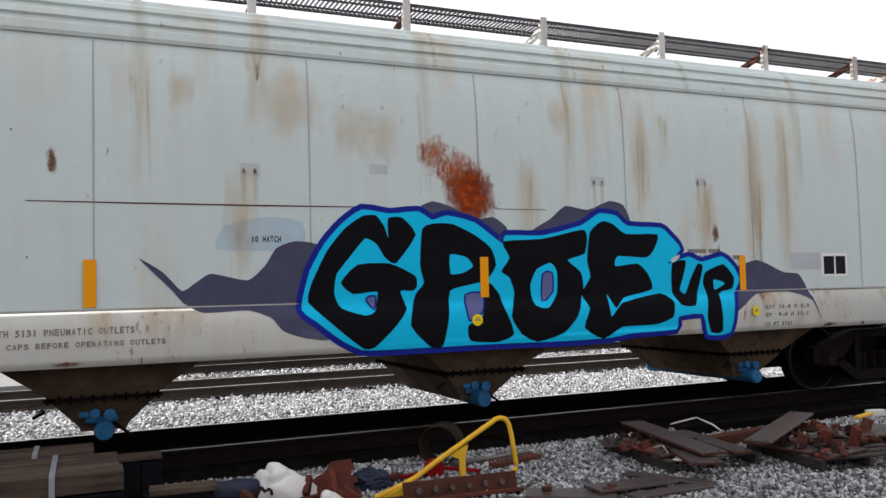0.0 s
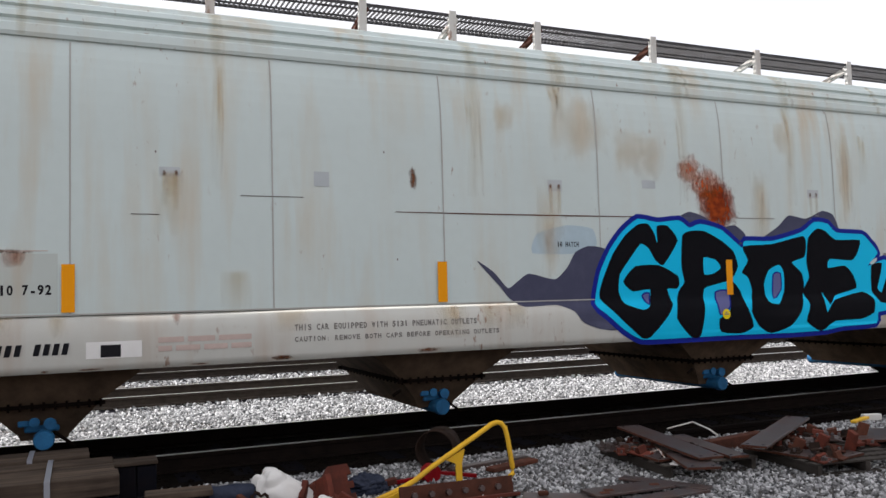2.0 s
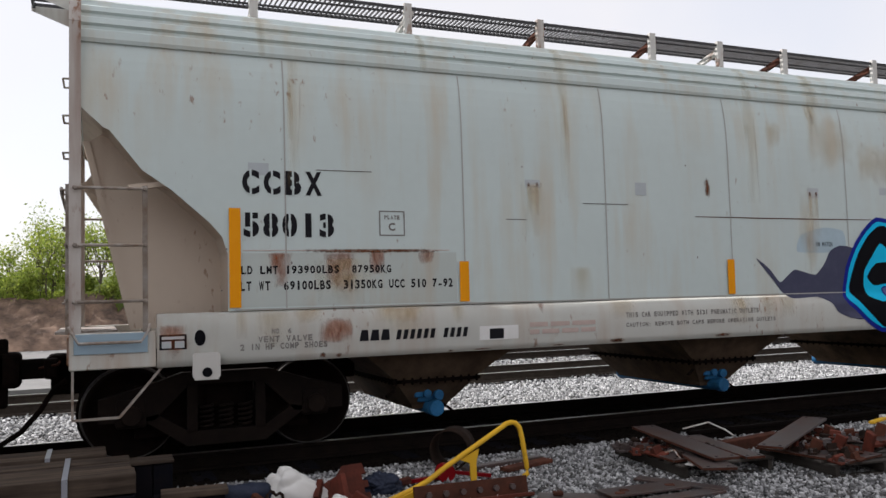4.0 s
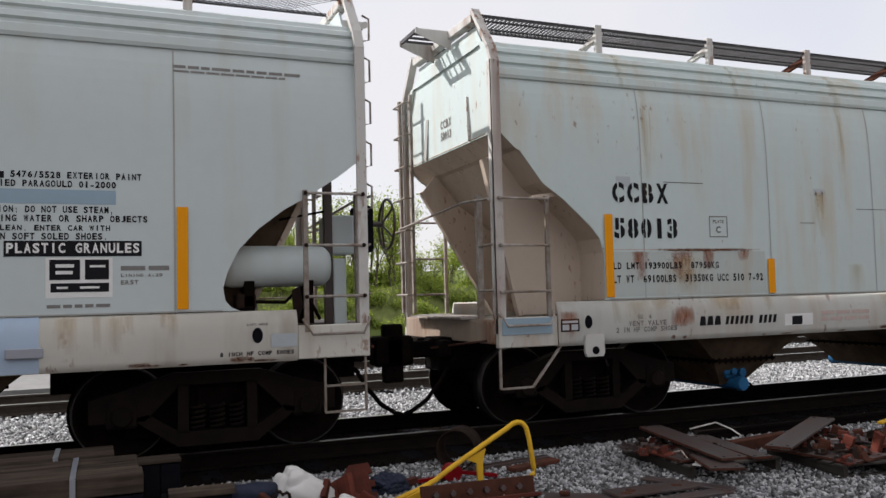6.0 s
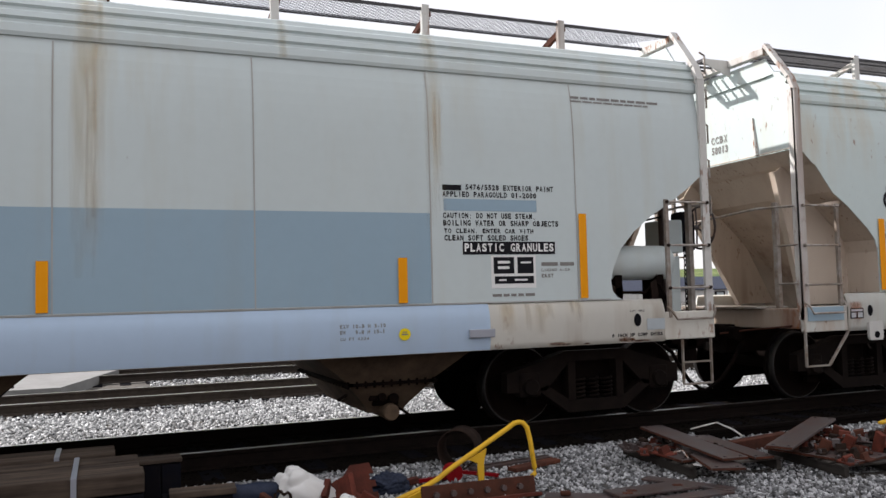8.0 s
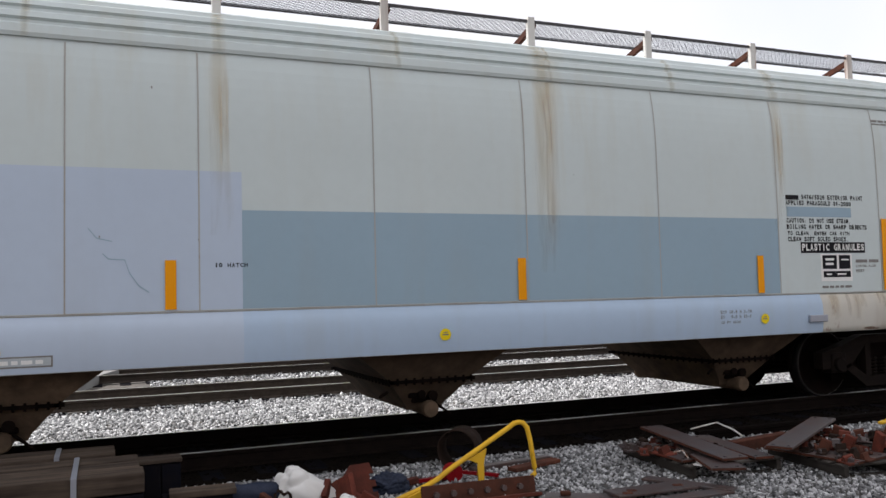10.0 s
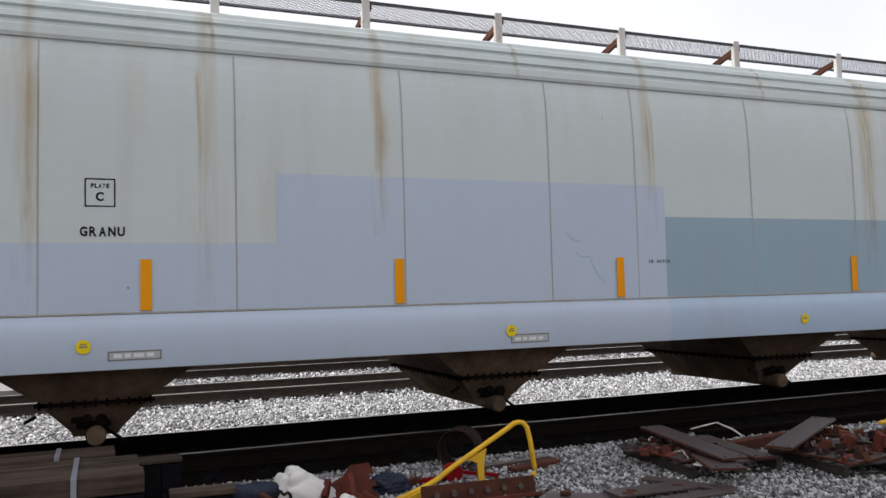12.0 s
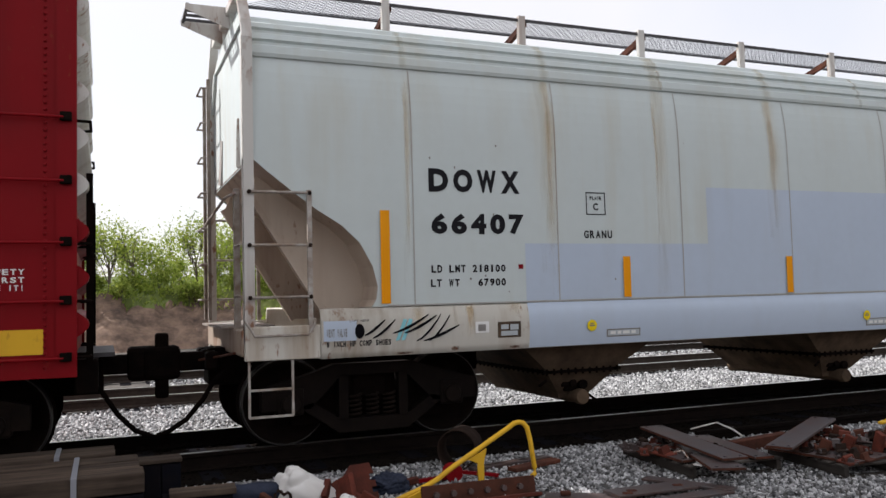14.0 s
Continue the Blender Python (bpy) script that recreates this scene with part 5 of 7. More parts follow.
bars_for_words("label_writing", -6.200, 1.040, 0.035, [0.07, 0.05, 0.09, 0.06], WHITE_INK, car_b, 0.007)
decal("repaint", rect(-7.24, -4.72, 1.45, 2.08), PATCH_LILAC, car_b, 0.002, "pale lilac-blue repainted patch")
decal("repaint", rect(-4.72, -0.08, 1.45, 2.77), PATCH_LILAC, car_b, 0.002, "pale lilac-blue repainted patch")
decal("repaint", rect(-0.08, 6.63, 1.45, 2.40), PATCH_SLATE, car_b, 0.002, "slate-blue repainted patch")
decal("repaint", rect(-7.24, -0.08, 0.935, 1.425), PATCH_LILAC, car_b, 0.002, "pale lilac-blue repainted sill")
decal("repaint", rect(-0.08, 7.28, 0.935, 1.425), PATCH_BLUE, car_b, 0.002, "pale blue repainted sill")
thin_run(3.27, 2.06, 3.94, car_b)
thin_run(-0.27, 2.46, 3.94, car_b)
thin_run(3.38, 2.26, 3.94, car_b)
thin_run(6.71, 2.53, 3.94, car_b)
thin_run(-3.63, 2.46, 3.94, car_b)
thin_run(-5.37, 1.79, 3.94, car_b)
thin_run(-6.88, 1.79, 3.94, car_b)
thin_run(-3.64, 2.79, 3.94, car_b)
thin_run(-8.60, 1.91, 3.87, car_b)
thin_run(-6.92, 2.05, 3.94, car_b)
for x, w in ((3.30, 0.10), (3.42, 0.03), (-0.27, 0.07), (6.71, 0.09), (-3.63, 0.08), (-5.37, 0.10), (-5.30, 0.03), (-6.90, 0.07), (-8.62, 0.05), (1.58, 0.04), (5.12, 0.05), (-1.97, 0.04)):
    eave_run(x, w, car_b)
for x, w in ((-7.89, 0.05), (-6.16, 0.05), (-4.45, 0.08), (-1.70, 0.09), (-0.56, 0.12), (1.18, 0.12), (1.32, 0.04), (2.97, 0.12), (3.10, 0.03), (4.75, 0.06), (6.53, 0.08)):
    eave_run(x, w, car_a)

# paired rust weeps on the small overpainted squares and along the cracks
for x, z in ((-4.90, 2.75), (-0.70, 2.75), (3.34, 2.76), (4.87, 2.80)):
    for d in (-0.055, 0.055):
        stain("rust_weep", x + d - 0.02, x + d + 0.02, z - 0.04, z + 0.03, RUST_FLECK, car_a, 0.005, 0.6, 5, 8, False)
        stain("rust_weep", x + d - 0.03, x + d + 0.03, z - 0.34, z + 0.02, RUN_STAIN, car_a, 0.0045, 0.6, 5, 8, True)
for x, z0, z1 in ((-0.79, 1.82, 2.43), (-0.64, 3.71, 3.94), (-0.57, 3.80, 3.94), (2.41, 2.23, 2.87), (3.98, 2.59, 3.61), (4.93, 1.97, 2.78), (5.74, 1.97, 3.79), (5.78, 1.92, 2.99), (6.24, 1.75, 3.83), (4.33, 3.22, 3.63), (-1.75, 3.33, 3.70)):
    thin_run(x, z0, z1, car_a)
for x in (-7.6, -4.45, -1.70, 1.18, 2.97, 6.53):
    thin_run(x, 2.9, 3.94, car_a)
sill_rnd = random.Random(41)
for k in range(34):
    x, q = sill_rnd.uniform(-8.5, 8.5), sill_rnd.uniform(0.03, 0.22)
    stain("rust_run", x - q, x + q, 1.30 - sill_rnd.uniform(0.0, 0.3), 1.43, RUST_STAIN if sill_rnd.random() < 0.3 else RUN_STAIN, car_a, 0.0025, 0.9, 6, 8, True)
for k in range(14):
    x, q = sill_rnd.choice((sill_rnd.uniform(-8.6, -7.3), sill_rnd.uniform(7.4, 9.4))), sill_rnd.uniform(0.02, 0.08)
    stain("rust_run", x - q, x + q, 1.36 - sill_rnd.uniform(0.05, 0.35), 1.43, RUN_STAIN, car_b, 0.0025, 0.9, 6, 8, True)
for k in range(26):
    car, x = sill_rnd.choice(((car_a, sill_rnd.uniform(-8.6, 8.6)), (car_b, sill_rnd.choice((sill_rnd.uniform(-9.3, -7.3), sill_rnd.uniform(7.4, 9.4))))))
    q = sill_rnd.uniform(0.03, 0.16)
    stain("rust_scab", x - q, x + q, 0.935, 0.955 + sill_rnd.uniform(0.0, 0.05), RUST_FLECK, car, 0.003, 0.6, 8, 4)

# faint scuffs, specks and small marks on the second car
def scuff(points, w, mat, car):
    up = [(x + w * 0.5, z + w) for x, z in points]
    decal("scuff", list(points) + up[::-1], mat, car, 0.006)


scuff([(-1.45, 2.21), (-1.38, 2.12), (-1.25, 2.09)], 0.009, PATCH_SLATE, car_b)
scuff([(-1.33, 1.98), (-1.28, 1.93), (-1.14, 1.92), (-1.10, 1.80), (-1.02, 1.68), (-0.93, 1.62)], 0.009, PATCH_SLATE, car_b)
for k in range(26):
    x, z, q = sill_rnd.choice((sill_rnd.uniform(-8.4, -7.4), sill_rnd.uniform(-8, 8))), sill_rnd.uniform(1.5, 3.7), sill_rnd.uniform(0.005, 0.013)
    decal("chip", rounded([(x - q, z), (x, z - q * 1.6), (x + q * 0.7, z), (x, z + q)], 2), FADED, sill_rnd.choice((car_a, car_b)), 0.0056)
decal("overpaint", rect(-9.54, -9.20, 1.10, 1.30), PATCH_LILAC, car_b, 0.0022)
decal("overpaint", rect(9.30, 9.55, 1.07, 1.20), GREY_INK, car_b, 0.003)
for x in (9.17, -9.17):
    sign("stencil_line", "LIFT HERE", x - 0.10, 1.285, 0.022, FADED, car_b, 0.20, 0.006)

# gaps of the stencil in the round letters
for text, x, z, w in (("CCBX", -8.11, 2.55, 0.79), ("58013", -8.10, 2.13, 0.90)):
    pitch = w / (len(text) - 0.20)
    for k, ch in enumerate(text):
        if ch in "CB0853":
            cx = x + k * pitch + pitch * 0.40
            decal("stencil_gap", rect(cx - 0.010, cx + 0.010, z, z + 0.26), PAINT_A, car_a, 0.0055)

# black brush tag on the sill of the second car
def stroke(points, w, mat, car):
    pts = [Vector(p) for p in points]
    up = [p + Vector((0, w * (0.35 + 0.65 * math.sin(math.pi * k / (len(pts) - 1))))) for k, p in enumerate(pts)]
    decal("brush_stroke", [p[:] for p in pts] + [p[:] for p in up[::-1]], mat, car, 0.007, "loose black brush stroke")


for x, z, dx, dz in ((-9.12, 1.14, 0.22, 0.15), (-9.03, 1.11, 0.24, 0.18), (-8.82, 1.15, 0.40, 0.18), (-8.69, 1.15, 0.36, 0.17), (-8.56, 1.06, 0.28, 0.27), (-8.48, 1.06, 0.40, 0.15), (-8.42, 1.06, 0.24, 0.26)):
    stroke([(x + dx * t, z + dz * t ** 1.6) for t in (0, 0.2, 0.4, 0.6, 0.8, 1.0)], 0.034, SPRAY_BLACK, car_b)
for dx in (0.0, 0.06):
    decal("brush_smudge", [(-8.79 + dx, 1.08), (-8.75 + dx, 1.08), (-8.66 + dx, 1.29), (-8.70 + dx, 1.30)], CYAN_WORN, car_b, 0.005, "pale cyan brush smudge")

# ---- fittings on the sills and ends ----
for car, x in ((car_a, -8.52), (car_b, 9.17), (car_b, -9.17)):
    part("sill_eye", skin([(x + 0.05 * math.cos(k * math.pi / 8), 1.19 + 0.075 * math.sin(k * math.pi / 8)) for k in range(16)], 0.004), SPRAY_BLACK, car, "dark oval lifting eye")
lug = part("jacking_lug", slab(bms(), [(-8.57, 0.80), (-8.36, 0.80), (-8.34, 0.84), (-8.34, 1.03), (-8.36, 1.05), (-8.57, 1.05), (-8.59, 1.03), (-8.59, 0.84)], -1.56, -1.522), POST, car_a, "white jacking lug plate")
part("lug_hole", lathe(bms(), [(-1.567, 0.045), (-1.561, 0.045)], 16, (-8.46, 0, 0.87)), SPRAY_BLACK, lug)
part("sill_pad", box(bms(), -9.60, -8.98, -1.515, -1.502, 1.08, 1.26, None, 0.004), PATCH_SLATE, car_a, "pale grey sill pad")
part("card_holder", box(bms(), 7.02, 7.32, -1.56, -1.522, 1.07, 1.16, None, 0.008), STRAP, car_b, "grey steel card holder")
tank = part("air_tank", lathe(bms(), [(8.92, 0.05), (8.93, 0.16), (8.98, 0.20), (9.04, 0.212), (9.92, 0.212), (9.98, 0.20), (10.03, 0.15), (10.04, 0.05)], 28, (-0.04, -1.05, 1.87), "x"), PAINT_B, car_b, "white cylindrical air tank", smooth=True)
for x in (9.1, 9.7):
    part("tank_bracket", box(bms(), x, x + 0.1, -1.2, -0.9, 1.28, 1.72), GRIME, tank, "dark tank bracket")
part("brake_stand", box(bms(), 10.06, 10.20, -1.02, -0.82, 1.25, 1.95, None, 0.01), PAINT_B, car_b, "painted brake stand")
part("brake_column", box(bms(), 9.98, 10.06, -1.0, -0.9, 1.25, 3.3), RUST_DARK, car_b, "rusty brake column")
part("brake_bracket", box(bms(), 10.02, 10.32, -0.95, -0.55, 2.0, 2.42, None, 0.02), PAINT_B, car_b, "painted brake housing bracket")
part("brake_pipe", tube(bms(), [(9.05, -1.15, 1.52), (9.5, -1.22, 1.50), (9.62, -1.24, 1.62), (9.70, -1.25, 1.60), (9.80, -1.24, 1.42), (9.86, -1.2, 1.32)], 0.018), GRIME, car_b, "dark bent brake pipe")
part("brake_lever", slab(bms(), [(9.56, 1.62), (9.64, 1.66), (9.67, 1.48), (9.62, 1.28), (9.58, 1.34)], -1.27, -1.25), DARK_RUST, car_b, "dark rusty brake lever")
part("control_valve", box(bms(), 9.02, 9.22, -1.20, -0.98, 1.44, 1.60, None, 0.03), DARK_RUST, car_b, "dark brake control valve")
part("brake_rod", tube(bms(), [(9.5, -0.97, 2.36), (10.0, -0.95, 2.46)], 0.012), GRIME, car_b)
gear = part("brake_gear", box(bms(), 10.34, 10.56, -0.92, -0.66, 2.02, 2.54, None, 0.05), SPRAY_BLACK, car_b, "black hand brake gear housing")
bm = bms()
ring = [(10.74, -0.79 + 0.28 * math.cos(k * math.pi / 12), 2.34 + 0.28 * math.sin(k * math.pi / 12)) for k in range(25)]
tube(bm, ring, 0.016, 8, False)
for k in range(5):
    a = k * 2 * math.pi / 5
    tube(bm, [(10.68, -0.79, 2.34), (10.74, -0.79 + 0.28 * math.cos(a), 2.34 + 0.28 * math.sin(a))], 0.012, 6)
tube(bm, [(10.55, -0.79, 2.34), (10.70, -0.79, 2.34)], 0.03, 10)
part("brake_wheel", bm, RUST_DARK, gear, "dark spoked brake wheel")
for k in range(14):
    z = 2.0 - k * 0.062
    link_ring = [(10.46 + (0.018 * math.cos(a) if k % 2 else 0), -0.80 + (0 if k % 2 else 0.018 * math.cos(a)), z + 0.04 * math.sin(a)) for a in [q * math.pi / 5 for q in range(11)]]
    part("chain_link", tube(bms(), link_ring, 0.008, 5, False), GRIME, car_b)
sign_a = [("CCBX", 3.66), ("58013", 3.51)]
for text, z in sign_a:
    me = lettering(text, 0.11, 0.34)
    me.transform(Matrix(((0, 0, 0, -9.557), (-1, 0, 0, 0.20), (0, 1, 0, z), (0, 0, 0, 1))))
    part("end_number", me, FADED, car_a, "faded stencil on the end sheet")

# ---- red boxcar ----
R_X, R_HALF = -38.75, 7.75
car_r = thing("boxcar", "dark red riveted boxcar with a yellow reflective stripe", "boxcar", (R_X, TRACK_Y, RAIL_Z), "cars of the train")
bm = bms()
box(bm, -R_HALF, R_HALF, -1.50, 1.50, 0.89, 4.55)
part("box_body", bm, RED, car_r, "dark red steel body")
part("box_roof", slab(bms(), [(-1.52, 4.55), (0, 4.72), (1.52, 4.55)], -R_HALF - 0.02, R_HALF + 0.02, "x"), GRATING, car_r, "grey sheet roof")
for k in range(8):
    z = 1.35 + k * 0.42
    prof = [(R_HALF + 0.13 * math.sin(math.pi * j / 8), z + 0.26 * j / 8 - 0.13) for j in range(9)] + [(R_HALF - 0.01, z + 0.13), (R_HALF - 0.01, z - 0.13)]
    # upper ribs get white POST colour as painted glare; the lower stay red
    part("end_rib", slab(bms(), prof, -1.48, 1.48), POST if k > 2 else RED, car_r, "pressed horizontal end rib")
for s in (-1, 1):
    part("corner_angle", box(bms(), R_HALF - 0.14, R_HALF + 0.03, s * 1.507 - 0.014, s * 1.507 + 0.014, 0.89, 4.6), RED, car_r, "dark red corner angle")
bm = bms()
for k in range(58):
    lathe(bm, [(-1.518, 0.006), (-1.515, 0.013), (-1.50, 0.016)], 8, (R_HALF - 0.23, 0, 0.98 + k * 0.062))
rv = part("rivet_row", bm, RED, car_r, "row of dark rivets")
rv["kind"] = "stuff"
for z in (3.2, 2.63, 2.08, 1.56, 1.06):
    g = part("grab_iron", tube(bms(), [(R_HALF - 0.62, -1.50, z), (R_HALF - 0.60, -1.57, z), (R_HALF - 0.08, -1.57, z), (R_HALF - 0.06, -1.50, z)], 0.014), RED, car_r, "dark red grab iron")
    part("grab_bracket", box(bms(), R_HALF - 0.11, R_HALF - 0.01, -1.58, -1.52, z - 0.03, z + 0.05, None, 0.01), GRIME, g)
    for s in (-1, 1):
        part("end_grab", tube(bms(), [(R_HALF, s * 1.42, z), (R_HALF + 0.14, s * 1.40, z), (R_HALF + 0.14, s * 0.95, z), (R_HALF, s * 0.93, z)], 0.014), GRIME, car_r)
for s in (-1, 1):
    part("end_ladder", box(bms(), R_HALF + 0.10, R_HALF + 0.16, s * 1.2 - 0.03, s * 1.2 + 0.03, 1.0, 2.75), GRIME, car_r, "dark end ladder stile")
part("yellow_stripe", box(bms(), R_HALF - 1.6, R_HALF - 0.24, -1.507, -1.502, 1.10, 1.32), YELLOW, car_r, "yellow reflective stripe")
for text, z, w in (("SAFETY", 1.80, 0.36), ("FIRST", 1.73, 0.30), ("LIVE IT!", 1.66, 0.36)):
    me = lettering(text, 0.05, w)
    me.transform(Matrix(((1, 0, 0, R_HALF - 0.39 - w), (0, 0, -1, -1.506), (0, 1, 0, z), (0, 0, 0, 1))))
    part("slogan", me, WHITE_INK, car_r, "white slogan lettering")
part("end_sill", box(bms(), R_HALF, R_HALF + 0.2, -1.2, 1.2, 0.70, 1.02, None, 0.02), GRIME, car_r)
part("stub_sill", box(bms(), R_HALF - 2.5, R_HALF + 0.25, -0.24, 0.24, 0.60, 0.95, None, 0.02), GRIME, car_r)
bm = bms()
box(bm, R_HALF + 0.2, R_HALF + 0.55, -0.09, 0.09, 0.78, 0.98, None, 0.02)
box(bm, R_HALF + 0.48, R_HALF + 0.80, -0.14, 0.17, 0.70, 1.06, None, 0.05)
part("coupler", bm, GRIME, car_r, "dark cast knuckle coupler")
part("air_hose", tube(bms(), [(R_HALF + 0.1, -0.42, 0.78), (R_HALF + 0.22, -0.45, 0.66), (R_HALF + 0.38, -0.43, 0.40), (R_HALF + 0.55, -0.41, 0.22), (R_HALF + 0.72, -0.40, 0.15)], 0.026), GRIME, car_r, "black rubber air hose")
part("brake_step", box(bms(), R_HALF, R_HALF + 0.35, -0.9, 0.6, 1.02, 1.06), GRATING, car_r)
add_trucks(car_r, (R_HALF - 1.55, -R_HALF + 1.55), WHEELS)
TRAIN = [(car_a, A_X), (car_b, B_X), (car_r, R_X)]

# ---- loose things in front of the track ----
def beam(name, a, c, w, h, mat, label, category, group="", bevel=0.008, roll=0.0):
    """A straight timber or flat bar between two points of its underside's middle line."""
    a, c = Vector(a), Vector(c)
    d = c - a
    ob = solid(name, box(bms(), 0, d.length, -w / 2, w / 2, 0, h, None, bevel), mat, label, category, group)
    ob.matrix_world = Matrix.Translation(a) @ d.to_track_quat("X", "Z").to_matrix().to_4x4() @ pose(0, 0, 0, roll, 0, 0)
    return ob


def tie_stack(x1, y0, count, tiers, z_top, width, label, dark_from=99):
    """A banded stack of square timbers lying along the track."""
    st = thing("timber_stack", label, "timber stack", (x1, y0, 0), "stacks of banded timbers")
    h, w = z_top / tiers, width
    for k in range(tiers):
        for j in range(count):
            x = random.uniform(-0.02, 0.02)
            z0 = z_top - (k + 1) * h
            # tiers from dark_from down take the near-black DARK_WOOD
            part("timber", box(bms(), -2.6 + x, x, j * w + 0.013, (j + 1) * w - 0.013, z0 + 0.003, z0 + h - 0.002 - random.uniform(0, 0.012), None, 0.008), WOOD if k < dark_from else DARK_WOOD, st, "weathered square timber" if k < dark_from else "near-black timber")
    for x in (-0.47, -1.9):
        bm = bms()
        box(bm, x - 0.02, x + 0.02, -0.004, count * w + 0.004, z_top, z_top + 0.004)
        box(bm, x - 0.02, x + 0.02, -0.008, -0.003, 0.02, z_top + 0.004)
        part("steel_band", bm, STRAP, st, "grey steel band")
    return st


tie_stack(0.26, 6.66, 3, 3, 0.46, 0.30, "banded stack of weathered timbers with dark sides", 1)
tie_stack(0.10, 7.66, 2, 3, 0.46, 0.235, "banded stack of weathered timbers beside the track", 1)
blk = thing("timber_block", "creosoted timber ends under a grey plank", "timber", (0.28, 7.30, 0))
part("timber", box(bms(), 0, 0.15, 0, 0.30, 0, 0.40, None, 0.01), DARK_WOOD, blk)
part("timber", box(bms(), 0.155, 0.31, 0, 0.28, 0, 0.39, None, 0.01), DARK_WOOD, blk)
part("plank", box(bms(), -0.05, 0.32, -0.02, 0.22, 0.40, 0.43, None, 0.006), WOOD, blk, "grey weathered plank")
beam("timber_offcut", (0.47, 6.95, 0.19), (0.98, 6.92, 0.19), 0.2, 0.05, WOOD, "weathered plank lying on dark timbers", "plank")
beam("timber_offcut", (0.42, 6.98, 0.0), (0.95, 6.98, 0.0), 0.26, 0.19, DARK_WOOD, "dark creosoted timber on the ballast", "timber")
beam("timber_offcut", (0.60, 6.74, 0.0), (0.70, 6.74, 0.0), 0.08, 0.17, WOOD, "short pale timber offcut", "timber")
beam("timber_offcut", (0.26, 6.30, 0.06), (0.52, 6.30, 0.06), 0.16, 0.10, WOOD, "short weathered timber offcut", "timber")

# blue roll
bm = bms()
roll = lathe(bm, [(0.0, 0.03), (0.0, 0.085), (0.03, 0.105), (0.15, 0.10), (0.30, 0.108), (0.44, 0.10), (0.47, 0.08), (0.47, 0.03)], 24, (0, 0, 0), "x")
for v in roll.verts:
    v.co += 0.022 * noise.noise_vector(v.co * 9)
ob = solid("tarpaulin_roll", roll, TARP, "crumpled dark blue tarpaulin roll on the ballast", "tarpaulin", smooth=True)
ob.matrix_world = pose(0.90, 7.12, 0.105, 0, 0, -8)


def lump(name, at, size, mat, label, category, seed, rough=0.25, cuts=5):
    bm = bms()
    bmesh.ops.create_icosphere(bm, subdivisions=cuts, radius=1.0)
    for v in bm.verts:
        p = v.co.copy()
        w = p + 0.5 * noise.noise_vector(p * 1.3 + Vector((seed, seed, 0)))
        k = 1 + rough * noise.noise(p * 1.5 + Vector((seed, 0, 0))) - rough * 0.9 * (1 - min(1.0, 4 * abs(noise.noise(w * 2.1 + Vector((0, seed, 0)))))) * 0.5 - rough * 0.4 * (1 - min(1.0, 3 * abs(noise.noise(w * 4.5 + Vector((0, 0, seed))))))
        q = Vector((p.x * size[0], p.y * size[1], p.z * size[2])) * k
        q.z = max(q.z, -size[2] * 0.55)
        v.co = q
    ob = solid(name, bm, mat, label, category, smooth=True)
    ob.location = (at[0], at[1], at[2] + size[2] * 0.55)
    return ob


def sack(at, size, seed, turn, label):
    """A half-empty sack: a slumped mound with a high shoulder, a drawn-out corner and long soft folds."""
    bm = bms()
    bmesh.ops.create_uvsphere(bm, u_segments=120, v_segments=60, radius=1.0)
    for v in bm.verts:
        p = v.co.copy()
        w = p + 0.5 * noise.noise_vector(p * 1.2 + Vector((seed, 0, 0)))
        along = Vector((w.x * 1.1 + w.z * 0.9, w.y * 2.4, w.z * 0.8 - w.x * 0.7))
        fold = 1 - min(1.0, 2.6 * abs(noise.noise(along * 0.95 + Vector((0, seed, 0)))))
        fine = 1 - min(1.0, 2.4 * abs(noise.noise(along * 2.0 + Vector((seed, seed, 0)))))
        k = 1.06 - 0.13 * fold - 0.02 * fine + 0.10 * noise.noise(p * 1.4 + Vector((0, 0, seed)))
        high = max(0.0, p.z) ** 0.85 * (0.92 - 0.38 * p.x)
        x = p.x * (1 + 0.30 * max(0.0, p.x)) - 0.12 * max(0.0, p.z)
        v.co = Vector((x * size[0] * k, p.y * size[1] * k, max(0.0, high * size[2] * k - (0.0 if p.z > 0 else 0.01))))
    ob = solid("plastic_sack", bm, CLOTH, label, "sack", smooth=True)
    ob.matrix_world = pose(*at, 0, 0, turn)


sack((1.58, 7.02, 0.0), (0.265, 0.20, 0.315), 5.1, -8, "crumpled white plastic sack on scrap iron")
sack((1.84, 6.55, 0.0), (0.13, 0.10, 0.15), 8.1, 30, "small crumpled white plastic bag")
shackle = tube(bms(), [(-0.06, 0.0, -0.03), (-0.055, 0, 0.01), (-0.03, 0, 0.035), (0.0, 0.01, 0.022), (0.02, 0.0, -0.005), (0.05, -0.01, 0.012), (0.075, 0, -0.01), (0.085, 0.01, -0.04)], 0.014, 8)
ob = solid("rusty_shackle", shackle, DARK_RUST, "twisted rusty shackle against the white sack", "shackle", smooth=True)
ob.matrix_world = pose(1.325, 6.79, 0.150, 0, 0, 12)
lump("dark_bag", (2.32, 7.05, 0.0), (0.20, 0.14, 0.12), TARP, "dark blue bag slumped on the ballast", "bag", 5.7, 0.3)


